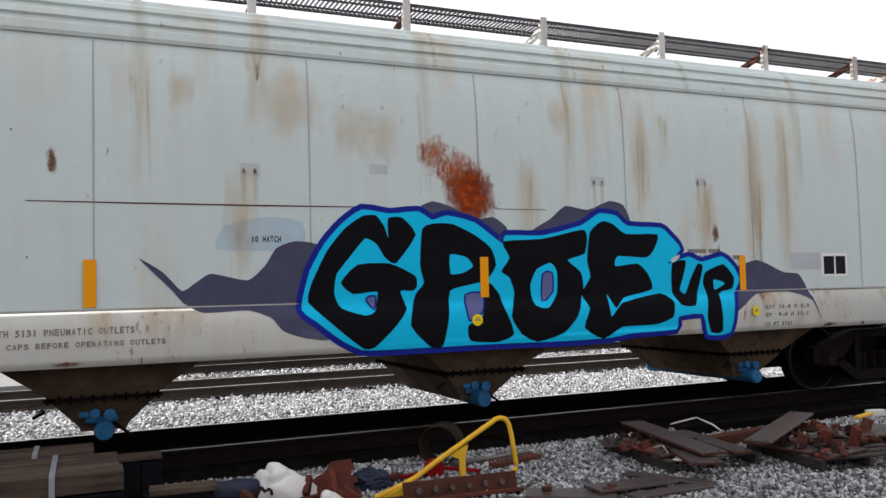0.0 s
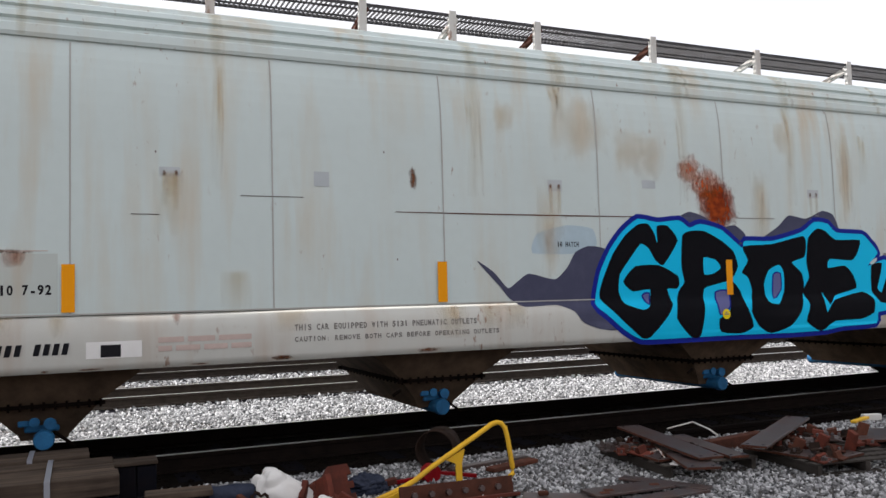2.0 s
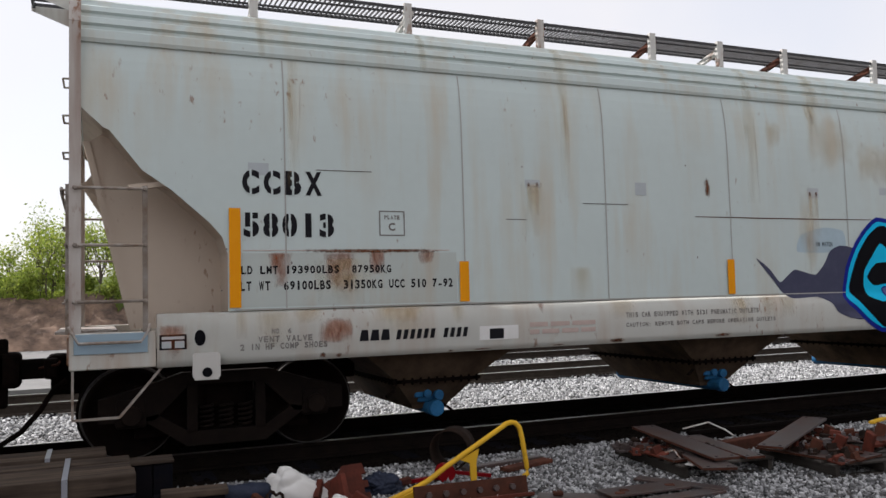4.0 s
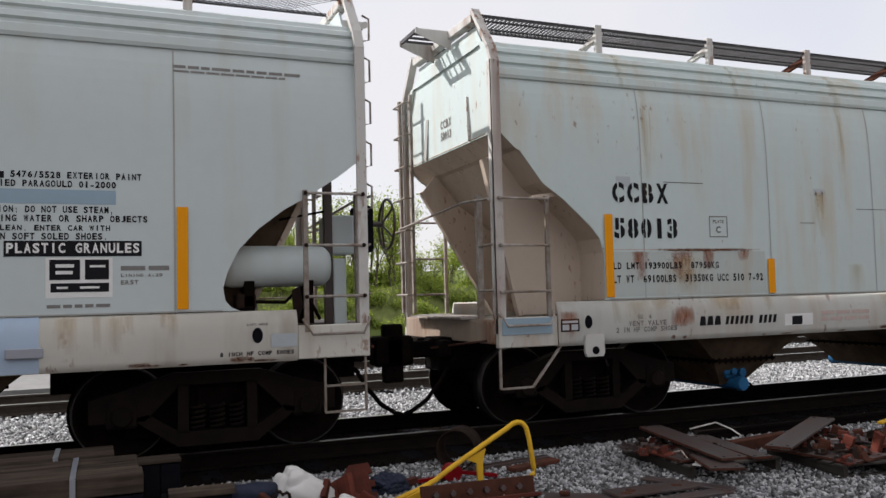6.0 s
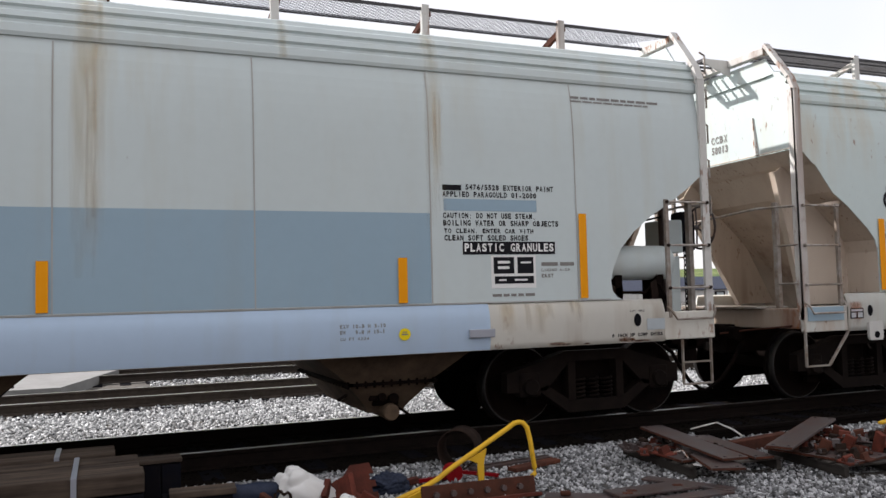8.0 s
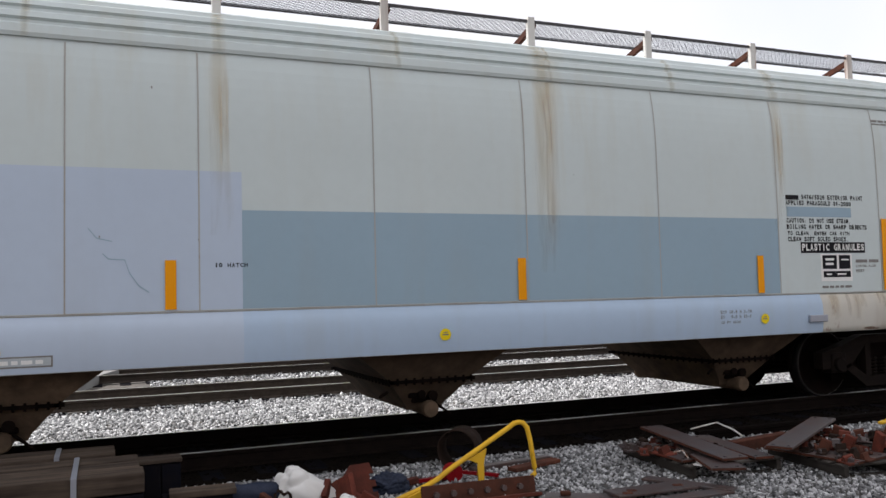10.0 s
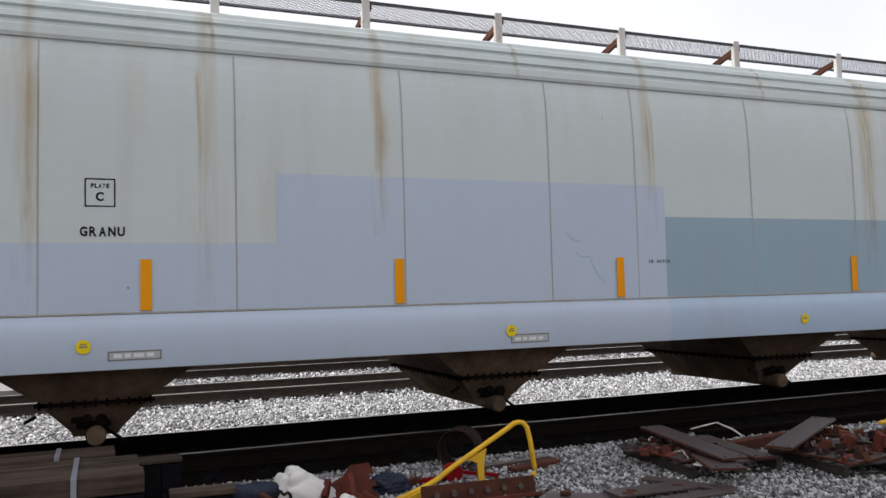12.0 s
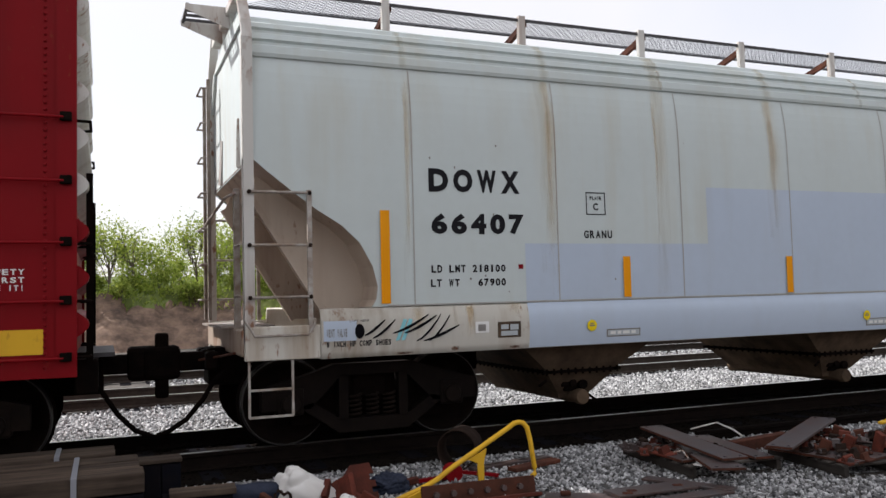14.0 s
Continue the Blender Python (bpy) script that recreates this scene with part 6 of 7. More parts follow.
def bracket(at, turn, tilt, mat, s=1.0):
    th = thing("track_bracket", "rust-red cast track bracket with notched edge", "bracket", (0, 0, 0), "rusty castings")
    part("plate", slab(bms(), [(0, 0), (0.24 * s, 0), (0.24 * s, 0.05 * s), (0.20 * s, 0.05 * s), (0.20 * s, 0.09 * s), (0.24 * s, 0.09 * s), (0.24 * s, 0.14 * s), (0.20 * s, 0.14 * s), (0.20 * s, 0.19 * s), (0.24 * s, 0.19 * s),
                               (0.22 * s, 0.27 * s), (0.06 * s, 0.27 * s), (0, 0.2 * s)], 0, 0.03), mat, th)
    part("flange", box(bms(), -0.02, 0.03, -0.10, 0.12, 0, 0.2 * s, None, 0.008), mat, th)
    th.matrix_world = pose(*at, tilt, 0, turn)
    return th


bracket((1.88, 6.72, 0.03), 12, -25, RUST_BRIGHT, 1.15)
bracket((1.70, 6.86, 0.02), -30, -50, RUST_BRIGHT, 0.9)
bracket((1.24, 6.80, 0.02), 25, -75, RUST, 0.8)
bracket((2.02, 6.50, 0.0), 60, -60, RUST_BRIGHT, 0.8)
for k in range(16):
    x, y = random.uniform(1.0, 2.5), random.uniform(6.4, 7.3)
    beam("iron_scrap", (x, y, 0.0), (x + random.uniform(0.08, 0.25), y + random.uniform(-0.12, 0.12), random.uniform(0, 0.05)), random.uniform(0.03, 0.09), random.uniform(0.02, 0.06),
         random.choice((RUST, RUST_DARK, RUST_BRIGHT, RUST)), "rusty piece of track iron on the ballast", "scrap iron", "rusty scrap", 0.005)

# yellow handle on its rust-red bar
frame_y = thing("hand_tool", "bent yellow steel tool frame on a rusty bar", "hand tool", (0, 0, 0))
path = [(2.20, 6.56, 0.04), (2.46, 6.62, 0.10), (2.62, 6.66, 0.15), (2.80, 6.70, 0.24), (3.40, 6.79, 0.52), (3.45, 6.80, 0.545), (3.50, 6.80, 0.555), (3.545, 6.80, 0.545), (3.58, 6.79, 0.50), (3.60, 6.78, 0.40),
        (3.625, 6.75, 0.14), (3.62, 6.74, 0.09), (3.58, 6.73, 0.07)]
part("bent_tube", tube(bms(), path, 0.023, 10), YELLOW, frame_y, "bent yellow tube", smooth=True)
part("strut", slab(bms(), [(3.06, 0.02), (3.11, 0.02), (3.11, 0.24), (3.14, 0.36), (2.95, 0.28), (3.05, 0.24)], 6.73, 6.75), YELLOW, frame_y, "yellow gusset strut")
part("foot", slab(bms(), [(2.15, 0.0), (2.60, 0.0), (2.60, 0.12), (2.44, 0.10)], 6.55, 6.57), YELLOW, frame_y, "yellow foot plate")
ang = thing("splice_bar", "rust-red bolted splice bar lying on the ballast", "steel bar", (2.40, 6.40, 0))
part("web", box(bms(), 0, 1.02, 0, 0.03, 0, 0.17, None, 0.006), RUST, ang)
part("flange", box(bms(), 0, 1.02, -0.13, 0, 0.0, 0.03, None, 0.006), RUST_BRIGHT, ang)
for k in range(6):
    part("bolt", lathe(bms(), [(-0.035, 0.012), (-0.035, 0.026), (0.0, 0.028)], 6, (0.12 + k * 0.15, 0, 0.09)), RUST_DARK, ang, "rusty bolt head")
ang.rotation_euler = (radians(-12), 0, radians(-3))

# short pipe, chain hoist, bars
bm = bms()
lathe(bm, [(0.15, 0.188), (0.15, 0.20), (-0.15, 0.20), (-0.15, 0.188), (0.15, 0.188)], 40, (0, 0, 0), "y", False)
ob = solid("pipe_ring", bm, DARK_RUST, "short rusty steel pipe lying beside the rail", "pipe", smooth=True)
ob.matrix_world = pose(3.30, 7.70, 0.20, 0, 0, -38)
hoist = thing("chain_hoist", "small red chain hoist lying on the ballast", "hoist", (2.78, 7.15, 0))
part("housing", lathe(bms(), [(-0.05, 0.03), (-0.05, 0.085), (0.05, 0.085), (0.05, 0.03)], 20, (0.2, 0, 0.09)), RED, hoist)
part("arm", bar(bms(), (0.2, 0, 0.10), (0.62, -0.1, 0.04), 0.04, 0.03), RED, hoist)
part("arm", bar(bms(), (0.2, 0, 0.06), (-0.18, 0.05, 0.03), 0.04, 0.03), RED, hoist)
beam("rusty_bar", (2.5, 7.3, 0.0), (3.15, 7.15, 0.0), 0.05, 0.03, RUST_DARK, "flat rusty bar on the ballast", "steel bar", "rusty bars")
beam("rusty_bar", (3.62, 7.20, 0.02), (4.20, 7.36, 0.03), 0.13, 0.04, RUST, "flat rusty bar on the ballast", "steel bar", "rusty bars")
beam("rusty_bar", (3.30, 7.45, 0.0), (4.25, 7.62, 0.0), 0.10, 0.05, RUST_DARK, "flat rusty bar on the ballast", "steel bar", "rusty bars")
# plates by the near edge
for a, c, w, z in (((3.38, 6.13), (4.00, 5.72), 0.30, 0.02), ((3.85, 5.86), (4.62, 5.84), 0.26, 0.05), ((4.05, 5.60), (4.85, 5.62), 0.16, 0.02), ((4.50, 6.30), (4.88, 5.58), 0.14, 0.03), ((3.1, 6.02), (3.9, 5.66), 0.22, 0.01)):
    beam("steel_plate", (*a, z), (*c, z), w, 0.022, RUST_DARK, "flat dark rusted tie plate on the ballast", "steel plate", "rusty plates", 0.004)
for x, y in ((3.50, 6.08), (3.92, 5.80), (4.0, 5.86), (4.45, 5.84)):
    beam("rail_clip", (x, y, 0.045), (x + 0.08, y - 0.03, 0.045), 0.06, 0.035, RUST, "small rusty rail clip on a plate", "rail clip", "rail clips", 0.01)


# pallets with scrap
def pallet(at, turn, sx, sy, label):
    th = thing("wooden_pallet", label, "pallet", (0, 0, 0), "pallets of scrap")
    for k in range(3):
        y = -sy / 2 + 0.05 + k * (sy - 0.10) / 2
        part("stringer", box(bms(), -sx / 2, sx / 2, y - 0.025, y + 0.025, 0.02, 0.105, None, 0.004), GREY_WOOD, th)
    n = 7
    for k in range(n):
        x = -sx / 2 + 0.05 + k * (sx - 0.1) / (n - 1)
        part("deck_board", box(bms(), x - 0.048, x + 0.048, -sy / 2, sy / 2, 0.107, 0.125, None, 0.003), GREY_WOOD, th)
        if k % 3 == 0:
            part("bottom_board", box(bms(), x - 0.048, x + 0.048, -sy / 2, sy / 2, 0.0, 0.018, None, 0.003), GREY_WOOD, th)
    th.matrix_world = pose(*at, 0, 0, turn)
    return th


pallet((5.46, 6.75, 0.0), 85, 1.25, 1.02, "grey timber pallet loaded with rusty plates")
pallet((6.72, 6.02, 0.0), 82, 1.10, 1.15, "grey timber pallet heaped with rusty castings")
pallet((7.75, 5.85, 0.0), 78, 1.10, 1.05, "grey timber pallet heaped with rusty plates")
for a, c, w in (((5.36, 7.36, 0.27), (5.19, 5.90, 0.20), 0.26), ((5.40, 6.78, 0.165), (4.97, 5.74, 0.16), 0.30), ((7.12, 6.72, 0.30), (5.74, 5.95, 0.24), 0.24), ((5.86, 7.2, 0.15), (5.66, 6.05, 0.14), 0.2),
                ((6.30, 6.5, 0.13), (6.48, 5.55, 0.13), 0.55), ((7.2, 6.2, 0.16), (7.8, 5.7, 0.18), 0.45), ((7.6, 6.5, 0.14), (8.3, 5.6, 0.15), 0.5), ((5.1, 7.1, 0.13), (5.05, 6.3, 0.13), 0.25)):
    plate = beam("steel_plate", a, c, w, 0.025, RUST_DARK, "flat dark rusted steel plate with bolt holes on a pallet", "steel plate", "rusty plates", 0.004)
    length = (Vector(c) - Vector(a)).length
    for u in (0.05, length - 0.05):
        for q in (-0.3, 0.3):
            part("bolt_hole", lathe(bms(), [(0.0245, 0.016), (0.0262, 0.014)], 10, (u, q * w, 0), "z"), SPRAY_BLACK, plate)
    part("rusty_edge", box(bms(), 0.01, length - 0.01, -w / 2 - 0.003, -w / 2, 0.002, 0.023), RUST, plate, "red rusted plate edge")
    part("rusty_edge", box(bms(), length, length + 0.003, -w / 2 + 0.005, w / 2 - 0.005, 0.002, 0.023), RUST, plate)
for x, y, z, t in ((6.55, 5.85, 0.19, 15), (6.75, 5.70, 0.22, -10), (6.35, 5.95, 0.16, 40), (7.4, 6.1, 0.2, 70), (7.0, 6.4, 0.17, 20)):
    bracket((x, y, z), t, -70, RUST_BRIGHT if t in (15, -10) else RUST, 0.5)
def fitting(at, turn, tilt, size, mat):
    """A small cast rail fitting: a base plate with a shoulder and a bolt boss."""
    th = thing("track_fitting", "small rusty cast track fitting on a pallet", "track fitting", (0, 0, 0), "rusty fittings")
    a, c = size
    part("base_plate", box(bms(), -a, a, -c, c, 0, 0.018, None, 0.004), mat, th)
    part("shoulder", slab(bms(), [(-0.35 * a, 0.018), (0.35 * a, 0.018), (0.22 * a, 0.018 + 0.5 * a), (-0.1 * a, 0.018 + 0.6 * a)], -c * 0.85, c * 0.85), mat, th)
    part("boss", lathe(bms(), [(0.016, 0.28 * c), (0.045, 0.26 * c), (0.05, 0.1 * c)], 8, (0.66 * a, 0, 0), "z"), RUST_DARK, th)
    th.matrix_world = pose(*at, tilt, tilt * 0.5, turn)


heap = random.Random(17)
for k in range(78):
    cx, cy, rx, ry, top = heap.choice(((5.0, 6.75, 0.14, 0.5, 0.0), (5.2, 6.95, 0.33, 0.45, 0.03), (6.35, 5.9, 0.18, 0.35, 0.03), (6.75, 6.05, 0.45, 0.45, 0.07), (6.9, 6.3, 0.5, 0.35, 0.05), (7.7, 6.0, 0.5, 0.45, 0.06)))
    fitting((cx + heap.uniform(-rx, rx), cy + heap.uniform(-ry, ry), 0.128 + heap.uniform(0, top)), heap.uniform(0, 360), heap.uniform(-14, 14), (heap.uniform(0.05, 0.11), heap.uniform(0.035, 0.065)), heap.choice((RUST, DARK_RUST, RUST_BRIGHT, DARK_RUST, RUST_DARK)))
# small pale flat pieces along the pallet's near edge
for x, y, t in ((4.95, 6.70, 10), (4.99, 6.36, 35), (4.96, 6.14, 20), (5.06, 6.22, 28), (5.02, 6.66, -20)):
    beam("pale_flat_piece", (x, y, 0.128), (x + 0.13 * math.cos(radians(t)), y + 0.13 * math.sin(radians(t)), 0.130), 0.09, 0.016, CLOTH, "small pale flat piece on the loaded pallet", "shim", "pale shims", 0.004)
for pts in ([(4.98, 6.50, 0.19), (5.02, 6.42, 0.22), (5.04, 6.36, 0.15)], [(5.28, 6.95, 0.20), (5.38, 6.85, 0.26), (5.45, 6.80, 0.25)], [(5.55, 6.95, 0.30), (5.80, 6.85, 0.36), (5.88, 6.70, 0.30), (5.90, 6.6, 0.25)]):
    solid("white_strap", tube(bms(), pts, 0.008, 6), POST, "loose white plastic strap over the scrap", "strap", "loose straps")
beam("rusty_channel", (6.05, 6.95, 0.0), (6.95, 7.10, 0.0), 0.12, 0.13, RUST, "rusty steel channel across the pallets", "steel bar", "rusty bars")
beam("yellow_bar", (7.75, 6.55, 0.22), (8.15, 6.70, 0.22), 0.06, 0.03, YELLOW, "short yellow painted bar on the scrap", "bar")
beam("white_pipe", (8.10, 6.72, 0.20), (8.30, 6.65, 0.20), 0.07, 0.07, CLOTH, "short white plastic pipe on the scrap", "pipe")
loose = rail_bar(7.66, -0.045, "rail", 6.2, 22)
solid("loose_rail", loose, RAIL, "rusty spare rail lying on the ballast", "rail")

# ---- beyond the tracks ----
road = slab(bms(), [(-14, 16.9), (-0.75, 17.0), (0.75, 22.4), (-1.0, 32), (-14, 34)], -0.02, 0.208, "z")
solid("concrete_road", road, CONCRETE, "pale concrete road crossing beside the tracks", "road", kind="structure")


def height_of_bank(x, y):
    edge = 31.5 + 2.2 * noise.noise(Vector((x * 0.13, 0, 3))) + 0.12 * max(0, x - 6)
    up = min(1.0, max(0.0, (y - edge) / 3.2))
    fade = min(1.0, max(0.0, (26 - x) / 9))
    top = 2.15 - 0.01 * (y - 34) + 0.35 * noise.noise(Vector((x * 0.25, y * 0.2, 0)))
    return fade * (up ** 0.8) * top + ((0.45 * noise.noise(Vector((x * 0.9, y * 0.9, 1))) - 0.55 * abs(noise.noise(Vector((x * 1.7, y * 0.8, 4)))) + 0.22 * noise.noise(Vector((x * 3.1, y * 3.1, 2)))) * fade * up * (1 if up < 1 else 0.35))


bm = bms()
nx, ny = 260, 90
gv = [[bm.verts.new((x, y, height_of_bank(x, y) - 0.02)) for y in [29 + 24 * (j / ny) ** 1.5 for j in range(ny + 1)]] for x in [-26 + 54 * i / nx for i in range(nx + 1)]]
for i in range(nx):
    for j in range(ny):
        bm.faces.new((gv[i][j], gv[i + 1][j], gv[i + 1][j + 1], gv[i][j + 1]))
bank = solid("earth_bank", bm, EARTH, "eroded bank of bare red-brown earth with a grassy top", "earth bank", kind="structure")
bank.data.materials.append(FIELD)
for p in bank.data.polygons:
    c = p.center
    if c.y > (34.6 if c.x < 6 + 2 * noise.noise(c * 0.4) else 31.0) + 0.12 * max(0, c.x - 6) + 1.2 * noise.noise(c * 0.5):
        p.material_index = 1
bm = bms()
gv = [[bm.verts.new((x, y, z + (2.5 * noise.noise(Vector((x * 0.012, 0, 7))) if z > 3 else 0))) for y, z in ((260, -0.1), (300, 4), (380, 13), (480, 17), (700, 17))] for x in range(-500, 1300, 25)]
for a, c in zip(gv, gv[1:]):
    for j in range(4):
        bm.faces.new((a[j], c[j], c[j + 1], a[j + 1]))
solid("far_hill", bm, FAR_WOODS, "long low wooded green hill on the horizon", "hill", kind="structure", smooth=True)
shed = thing("long_shed", "long low white shed with a dark blue roof", "shed", (66, 100, 0))
part("wall", box(bms(), -28, 34, -5, 5, 0, 1.75), CLOTH, shed, "white sheet wall")
part("roof", slab(bms(), [(-5.5, 1.7), (0, 3.55), (5.5, 1.7), (5.5, 1.8), (0, 3.7), (-5.5, 1.8)], -28.5, 34.5, "x"), TARP, shed, "dark blue sheet roof")

for x in (-8.2, 4.0, 16.0):
    win = part("window", box(bms(), x - 0.9, x + 0.9, -5.06, -4.98, 0.45, 1.45), SPRAY_BLACK, shed, "dark-framed window")
    part("pane", box(bms(), x - 0.6, x + 0.6, -5.09, -5.065, 0.62, 1.28), GREY_INK, win)
part("roof_sign", box(bms(), -5.0, -2.6, -4.75, -4.65, 2.1, 2.9), CLOTH, shed, "white sign on the roof edge")
solid("steel_stack", lathe(bms(), [(0, 0.24), (7.6, 0.24), (7.6, 0.18)], 16, (59.5, 94, 0), "z"), STEP, "tall pale steel stack beside the shed", "stack", smooth=False)


def tree(at, h, seed, spread=0.5, leaves=1500):
    rnd = random.Random(seed)
    th = thing("tree", "young spring-green tree on the bank", "tree", at, "trees on the bank")
    bm = bms()
    tips = []

    def limb(p, d, length, r, depth):
        q = p + d * length
        mid = p + d * length * 0.5 + Vector((rnd.uniform(-1, 1), rnd.uniform(-1, 1), 0)) * length * 0.06
        for a, c, r0, r1 in ((p, mid, r, r * 0.8), (mid, q, r * 0.8, r * 0.6)):
            ax = (c - a).normalized()
            s = ax.cross(Vector((0.3, 0.9, 0.1))).normalized()
            o = ax.cross(s)
            ra = [bm.verts.new(a + r0 * (s * math.cos(k * 1.2566) + o * math.sin(k * 1.2566))) for k in range(5)]
            rb = [bm.verts.new(c + r1 * (s * math.cos(k * 1.2566) + o * math.sin(k * 1.2566))) for k in range(5)]
            for k in range(5):
                bm.faces.new((ra[k], ra[(k + 1) % 5], rb[(k + 1) % 5], rb[k]))
        tips.append((q, depth))
        if depth < 3:
            for _ in range(3 if depth else 4):
                nd = (d + Vector((rnd.uniform(-1, 1), rnd.uniform(-1, 1), rnd.uniform(-0.2, 0.6))) * (spread + 0.25)).normalized()
                limb(p + (q - p) * rnd.uniform(0.45, 1.0), nd, length * rnd.uniform(0.55, 0.75), r * 0.5, depth + 1)

    for _ in range(rnd.choice((1, 2, 3))):
        limb(Vector((rnd.uniform(-0.3, 0.3), rnd.uniform(-0.3, 0.3), -0.3)), Vector((rnd.uniform(-0.2, 0.2), rnd.uniform(-0.2, 0.2), 1)).normalized(), h * 0.45, 0.012 * h, 0)
    part("trunk", bm, BARK, th, "thin grey-brown trunk and limbs")
    ends = [p for p, d in tips if d >= 1]
    r2 = np.random.RandomState(seed)
    pick = r2.randint(0, len(ends), leaves)
    base = np.array([ends[k][:] for k in pick]) + r2.normal(0, 0.10 * h ** 0.75, (leaves, 3))
    low = int(leaves * 0.14)
    base[:low] = np.stack([r2.normal(0, 0.12 * h, low), r2.normal(0, 0.12 * h, low), r2.uniform(0.0, 0.45, low) * h], 1)
    base[:, 2] = np.maximum(base[:, 2], 0.05)
    u, v = r2.normal(size=(leaves, 3)), r2.normal(size=(leaves, 3))
    u /= np.linalg.norm(u, axis=1)[:, None]
    v /= np.linalg.norm(v, axis=1)[:, None]
    s = r2.uniform(0.035, 0.085, (leaves, 1))
    vs = np.stack([base - u * s, base + v * s * 0.6, base + u * s, base - v * s * 0.6], 1).reshape(-1, 3)
    me = bpy.data.meshes.new("crown")
    me.from_pydata(vs.tolist(), [], np.arange(leaves * 4).reshape(-1, 4).tolist())
    part("crown", me, LEAF, th, "airy crown of young green leaves")
    return th


rt = random.Random(5)
k = 0
for i in range(80):
    x = -14 + 36 * ((i * 0.618) % 1.0)
    y = 34.9 + rt.uniform(0.0, 7) + 0.12 * max(0, x - 6)
    hh = rt.uniform(2.2, 5.0) * (0.62 if x > 14 else 1.0 if x > 5 else 0.74)
    tree((x, y, height_of_bank(x, y) - 0.05), hh, 100 + i, rt.uniform(0.2, 0.42), int(900 * hh ** 1.1 * 0.36))

for i in range(70):
    x = -14 + 36 * ((i * 0.7548) % 1.0)
    y = 34.6 + rt.uniform(0.0, 3.5) + 0.12 * max(0, x - 6)
    hh = rt.uniform(0.9, 1.9) * (0.7 if x > 14 else 1.0)
    tagged(tree((x, y, height_of_bank(x, y) - 0.1), hh, 400 + i, 0.8, int(700 * hh)), "low spring-green shrub on the bank", "shrub", "shrubs on the bank").name = "shrub"

for i in range(60):
    x = 6.2 + 15 * ((i * 0.618) % 1.0)
    y = 31.6 + rt.uniform(-0.6, 2.6) + 0.12 * max(0, x - 6)
    hh = rt.uniform(0.6, 1.5)
    tagged(tree((x, y, height_of_bank(x, y) - 0.1), hh, 600 + i, 0.8, int(650 * hh)), "low spring-green shrub on the slope of the bank", "shrub", "shrubs on the bank").name = "shrub"

# unseen berm added behind the camera: closes the yard and blocks low sky light
bm = bms()
slab(bm, [(-16, 0), (-20, 5.5), (-26, 7.0), (-60, 7.0), (-60, 0)], -160, 200, "x")
solid("rear_berm", bm, DULL_EARTH, "unseen earth berm added behind the camera to block low sky light", "earth bank", kind="structure")


# weeds and grass along the bank's edge
def tufts(name, label, n, area, h, seed):
    r = np.random.RandomState(seed)
    x = r.uniform(area[0], area[1], n)
    y = r.uniform(area[2], area[3], n)
    z = np.array([height_of_bank(a, b) for a, b in zip(x, y)])
    d = r.normal(size=(n, 2)) * 0.4 * h
    hh = r.uniform(0.4, 1.0, n) * h
    p = np.stack([x, y, z - 0.05], 1)
    w = 0.02 + 0.05 * h
    a, b = p + np.array([w, 0, 0]), p - np.array([w, 0, 0])
    t = p + np.stack([d[:, 0], d[:, 1], hh], 1)
    vs = np.stack([a, b, t], 1).reshape(-1, 3)
    me = bpy.data.meshes.new(name)
    me.from_pydata(vs.tolist(), [], np.arange(n * 3).reshape(-1, 3).tolist())
    return solid(name, me, LEAF, label, "grass", kind="stuff")


tufts("bank_grass", "tall fresh grass and weeds on the bank", 14000, (-18, 24, 34.5, 40), 0.22, 2)


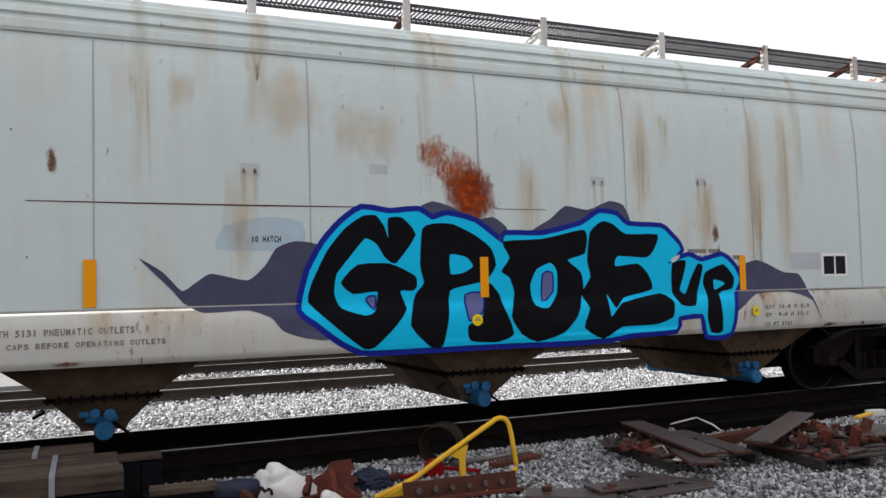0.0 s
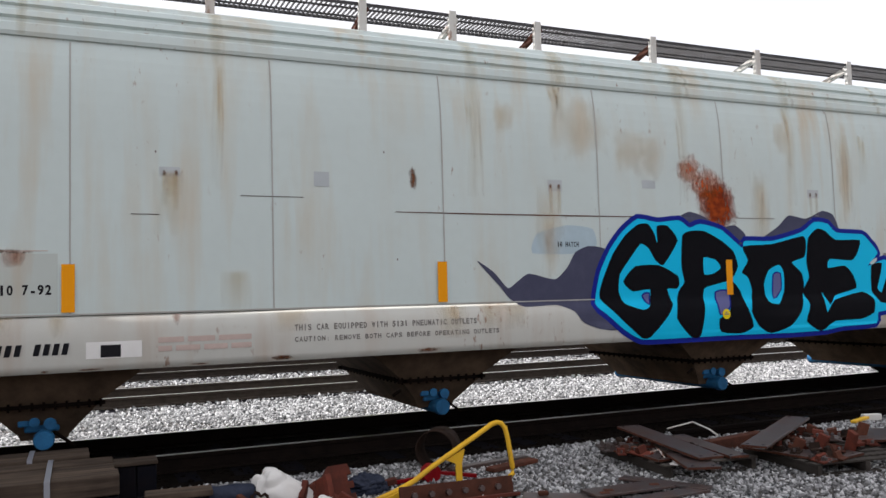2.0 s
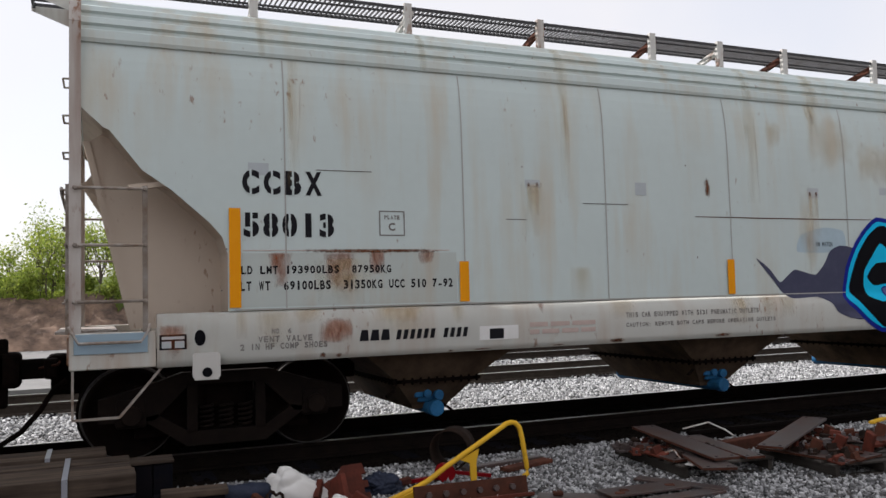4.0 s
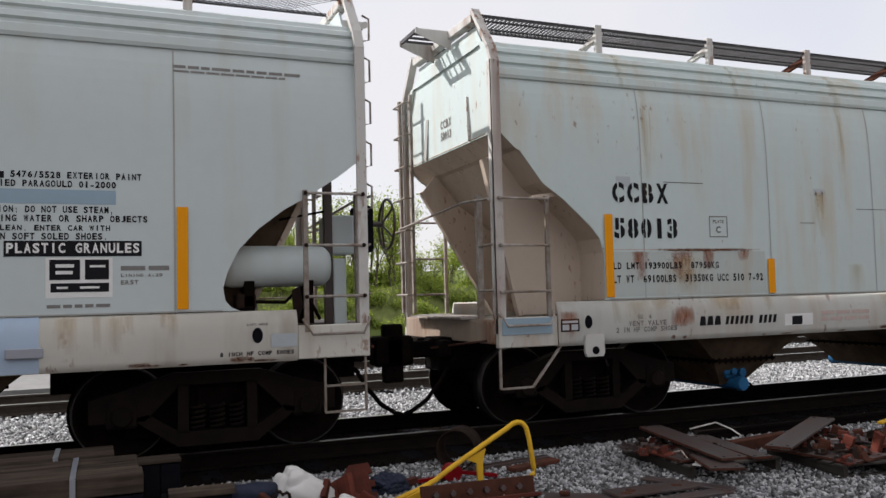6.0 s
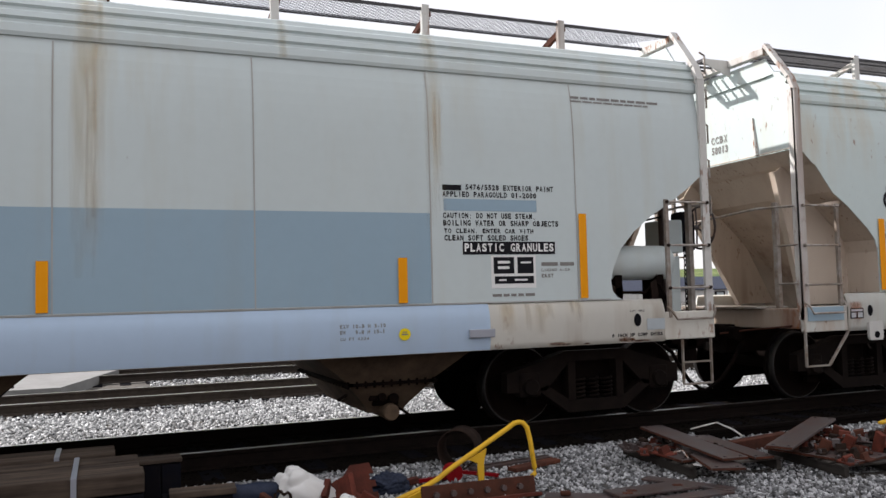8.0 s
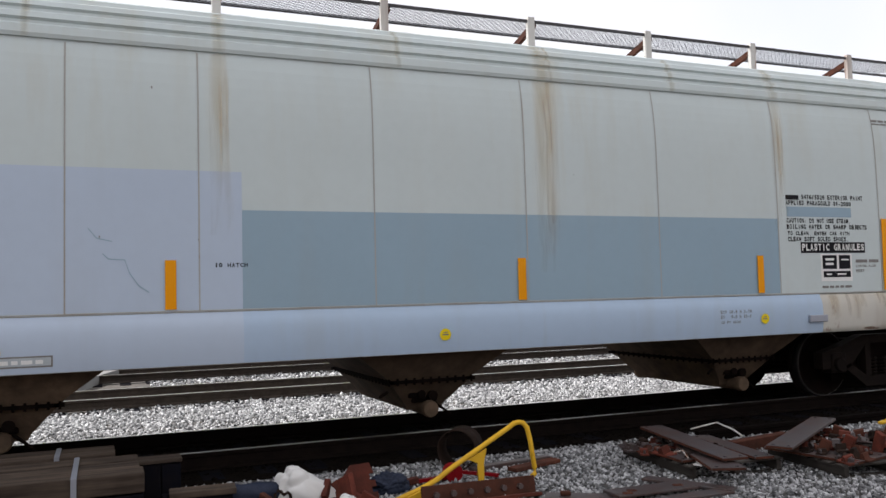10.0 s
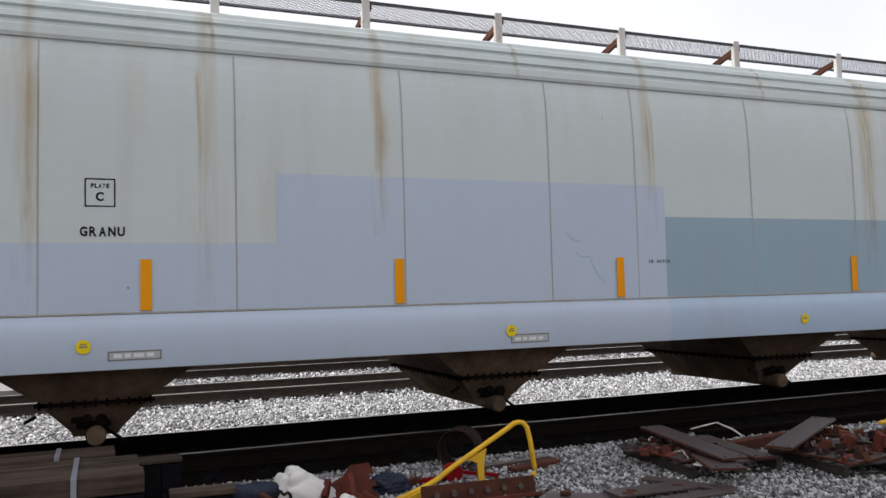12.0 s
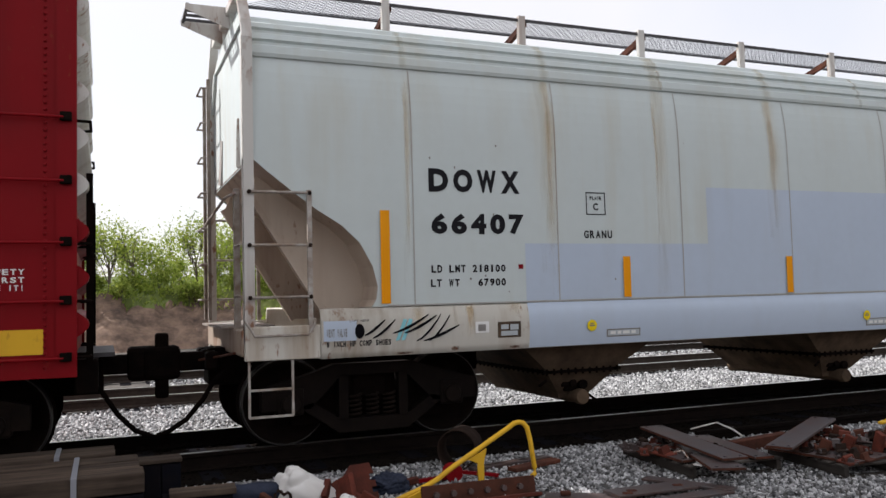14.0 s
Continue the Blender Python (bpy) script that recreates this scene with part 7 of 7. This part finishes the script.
# ---- ballast stones ----
def stones(name, n, area, size, mat, label, seed, keep=None, z=0.0):
    """Broken stones: squashed, skewed octahedra with random turns, in one mesh."""
    r = np.random.RandomState(seed)
    x, y = r.uniform(area[0], area[1], n), r.uniform(area[2], area[3], n)
    if keep is not None:
        ok = keep(x, y)
        x, y = x[ok], y[ok]
        n = len(x)
    base = np.array([[1, 0, 0], [-1, 0, 0], [0, 1, 0], [0, -1, 0], [0, 0, 1], [0, 0, -1]], float)
    v = base[None] * r.uniform(0.55, 1.1, (n, 6, 1)) + r.normal(0, 0.18, (n, 6, 3))
    v *= (r.uniform(0.6, 1.25, (n, 1, 1)) * size)
    v[:, :, 2] *= 0.75
    q = r.normal(size=(n, 4))
    q /= np.linalg.norm(q, axis=1)[:, None]
    w, a, b, c = q.T
    R = np.stack([np.stack([1 - 2 * (b * b + c * c), 2 * (a * b - c * w), 2 * (a * c + b * w)], 1), np.stack([2 * (a * b + c * w), 1 - 2 * (a * a + c * c), 2 * (b * c - a * w)], 1),
                  np.stack([2 * (a * c - b * w), 2 * (b * c + a * w), 1 - 2 * (a * a + b * b)], 1)], 1)
    v = np.einsum("nij,nkj->nki", R, v)
    v += np.stack([x, y, z + r.uniform(-0.2, 0.5, n) * size], 1)[:, None]
    f = np.array([[0, 2, 4], [2, 1, 4], [1, 3, 4], [3, 0, 4], [2, 0, 5], [1, 2, 5], [3, 1, 5], [0, 3, 5]])
    fs = (np.arange(n)[:, None, None] * 6 + f[None]).reshape(-1, 3)
    me = bpy.data.meshes.new(name)
    me.vertices.add(n * 6)
    me.vertices.foreach_set("co", v.ravel())
    me.loops.add(len(fs) * 3)
    me.loops.foreach_set("vertex_index", fs.ravel())
    me.polygons.add(len(fs))
    me.polygons.foreach_set("loop_start", np.arange(len(fs)) * 3)
    me.update(calc_edges=True)
    me.validate()
    return solid(name, me, mat, label, "ballast", kind="stuff")


stones("ballast_near", 34000, (0.4, 11.0, 4.6, 8.1), 0.028, STONE_SHADED, "dirty grey crushed stone, darkened in colour for the shade of the train", 11)
# the track stones take the same shade-black colour as the bed
stones("ballast_track", 9000, (-3, 22, 8.05, 10.4), 0.03, BED_SHADE, "crushed stone between the rails, coloured near black for the shade under the train", 12)
stones("ballast_middle", 52000, (-3.5, 22, 10.35, 14.2), 0.034, STONE, "pale grey sunlit crushed stone", 13)
stones("ballast_far", 30000, (-3.5, 30, 14.2, 22.5), 0.045, STONE, "pale grey sunlit crushed stone", 14, lambda x, y: (x > 0.9) | (y < 16.9))

# ---- what moves ----
S_ROWS = [(0.0, 0.0), (0.5, 0.836), (1.0, 1.692), (1.5, 2.582), (2.0, 3.498), (2.5, 4.413), (5.0, 9.284), (5.5, 10.366), (6.0, 11.398), (6.5, 12.472), (7.0, 13.479), (7.5, 14.593), (8.0, 15.751),
          (8.2, 16.222), (10.3, 21.233), (10.5, 21.717), (11.0, 22.961), (11.5, 24.209), (12.0, 25.476), (12.5, 26.744), (13.0, 28.043), (13.5, 29.374), (14.0, 30.745)]


def motions():
    for ob, x0 in TRAIN:
        walk(ob, [(t, pose(x0 + s, TRACK_Y, RAIL_Z)) for t, s in S_ROWS])
    fine = [k * 0.2 for k in range(71)]
    for ws, x in WHEELS:
        rows = []
        for t in fine:
            s = float(np.interp(t, [a for a, _ in S_ROWS], [b for _, b in S_ROWS]))
            rows.append((t, pose(x, 0, 0.457, 0, math.degrees(s / 0.457), 0)))
        walk(ws, rows)


motions()
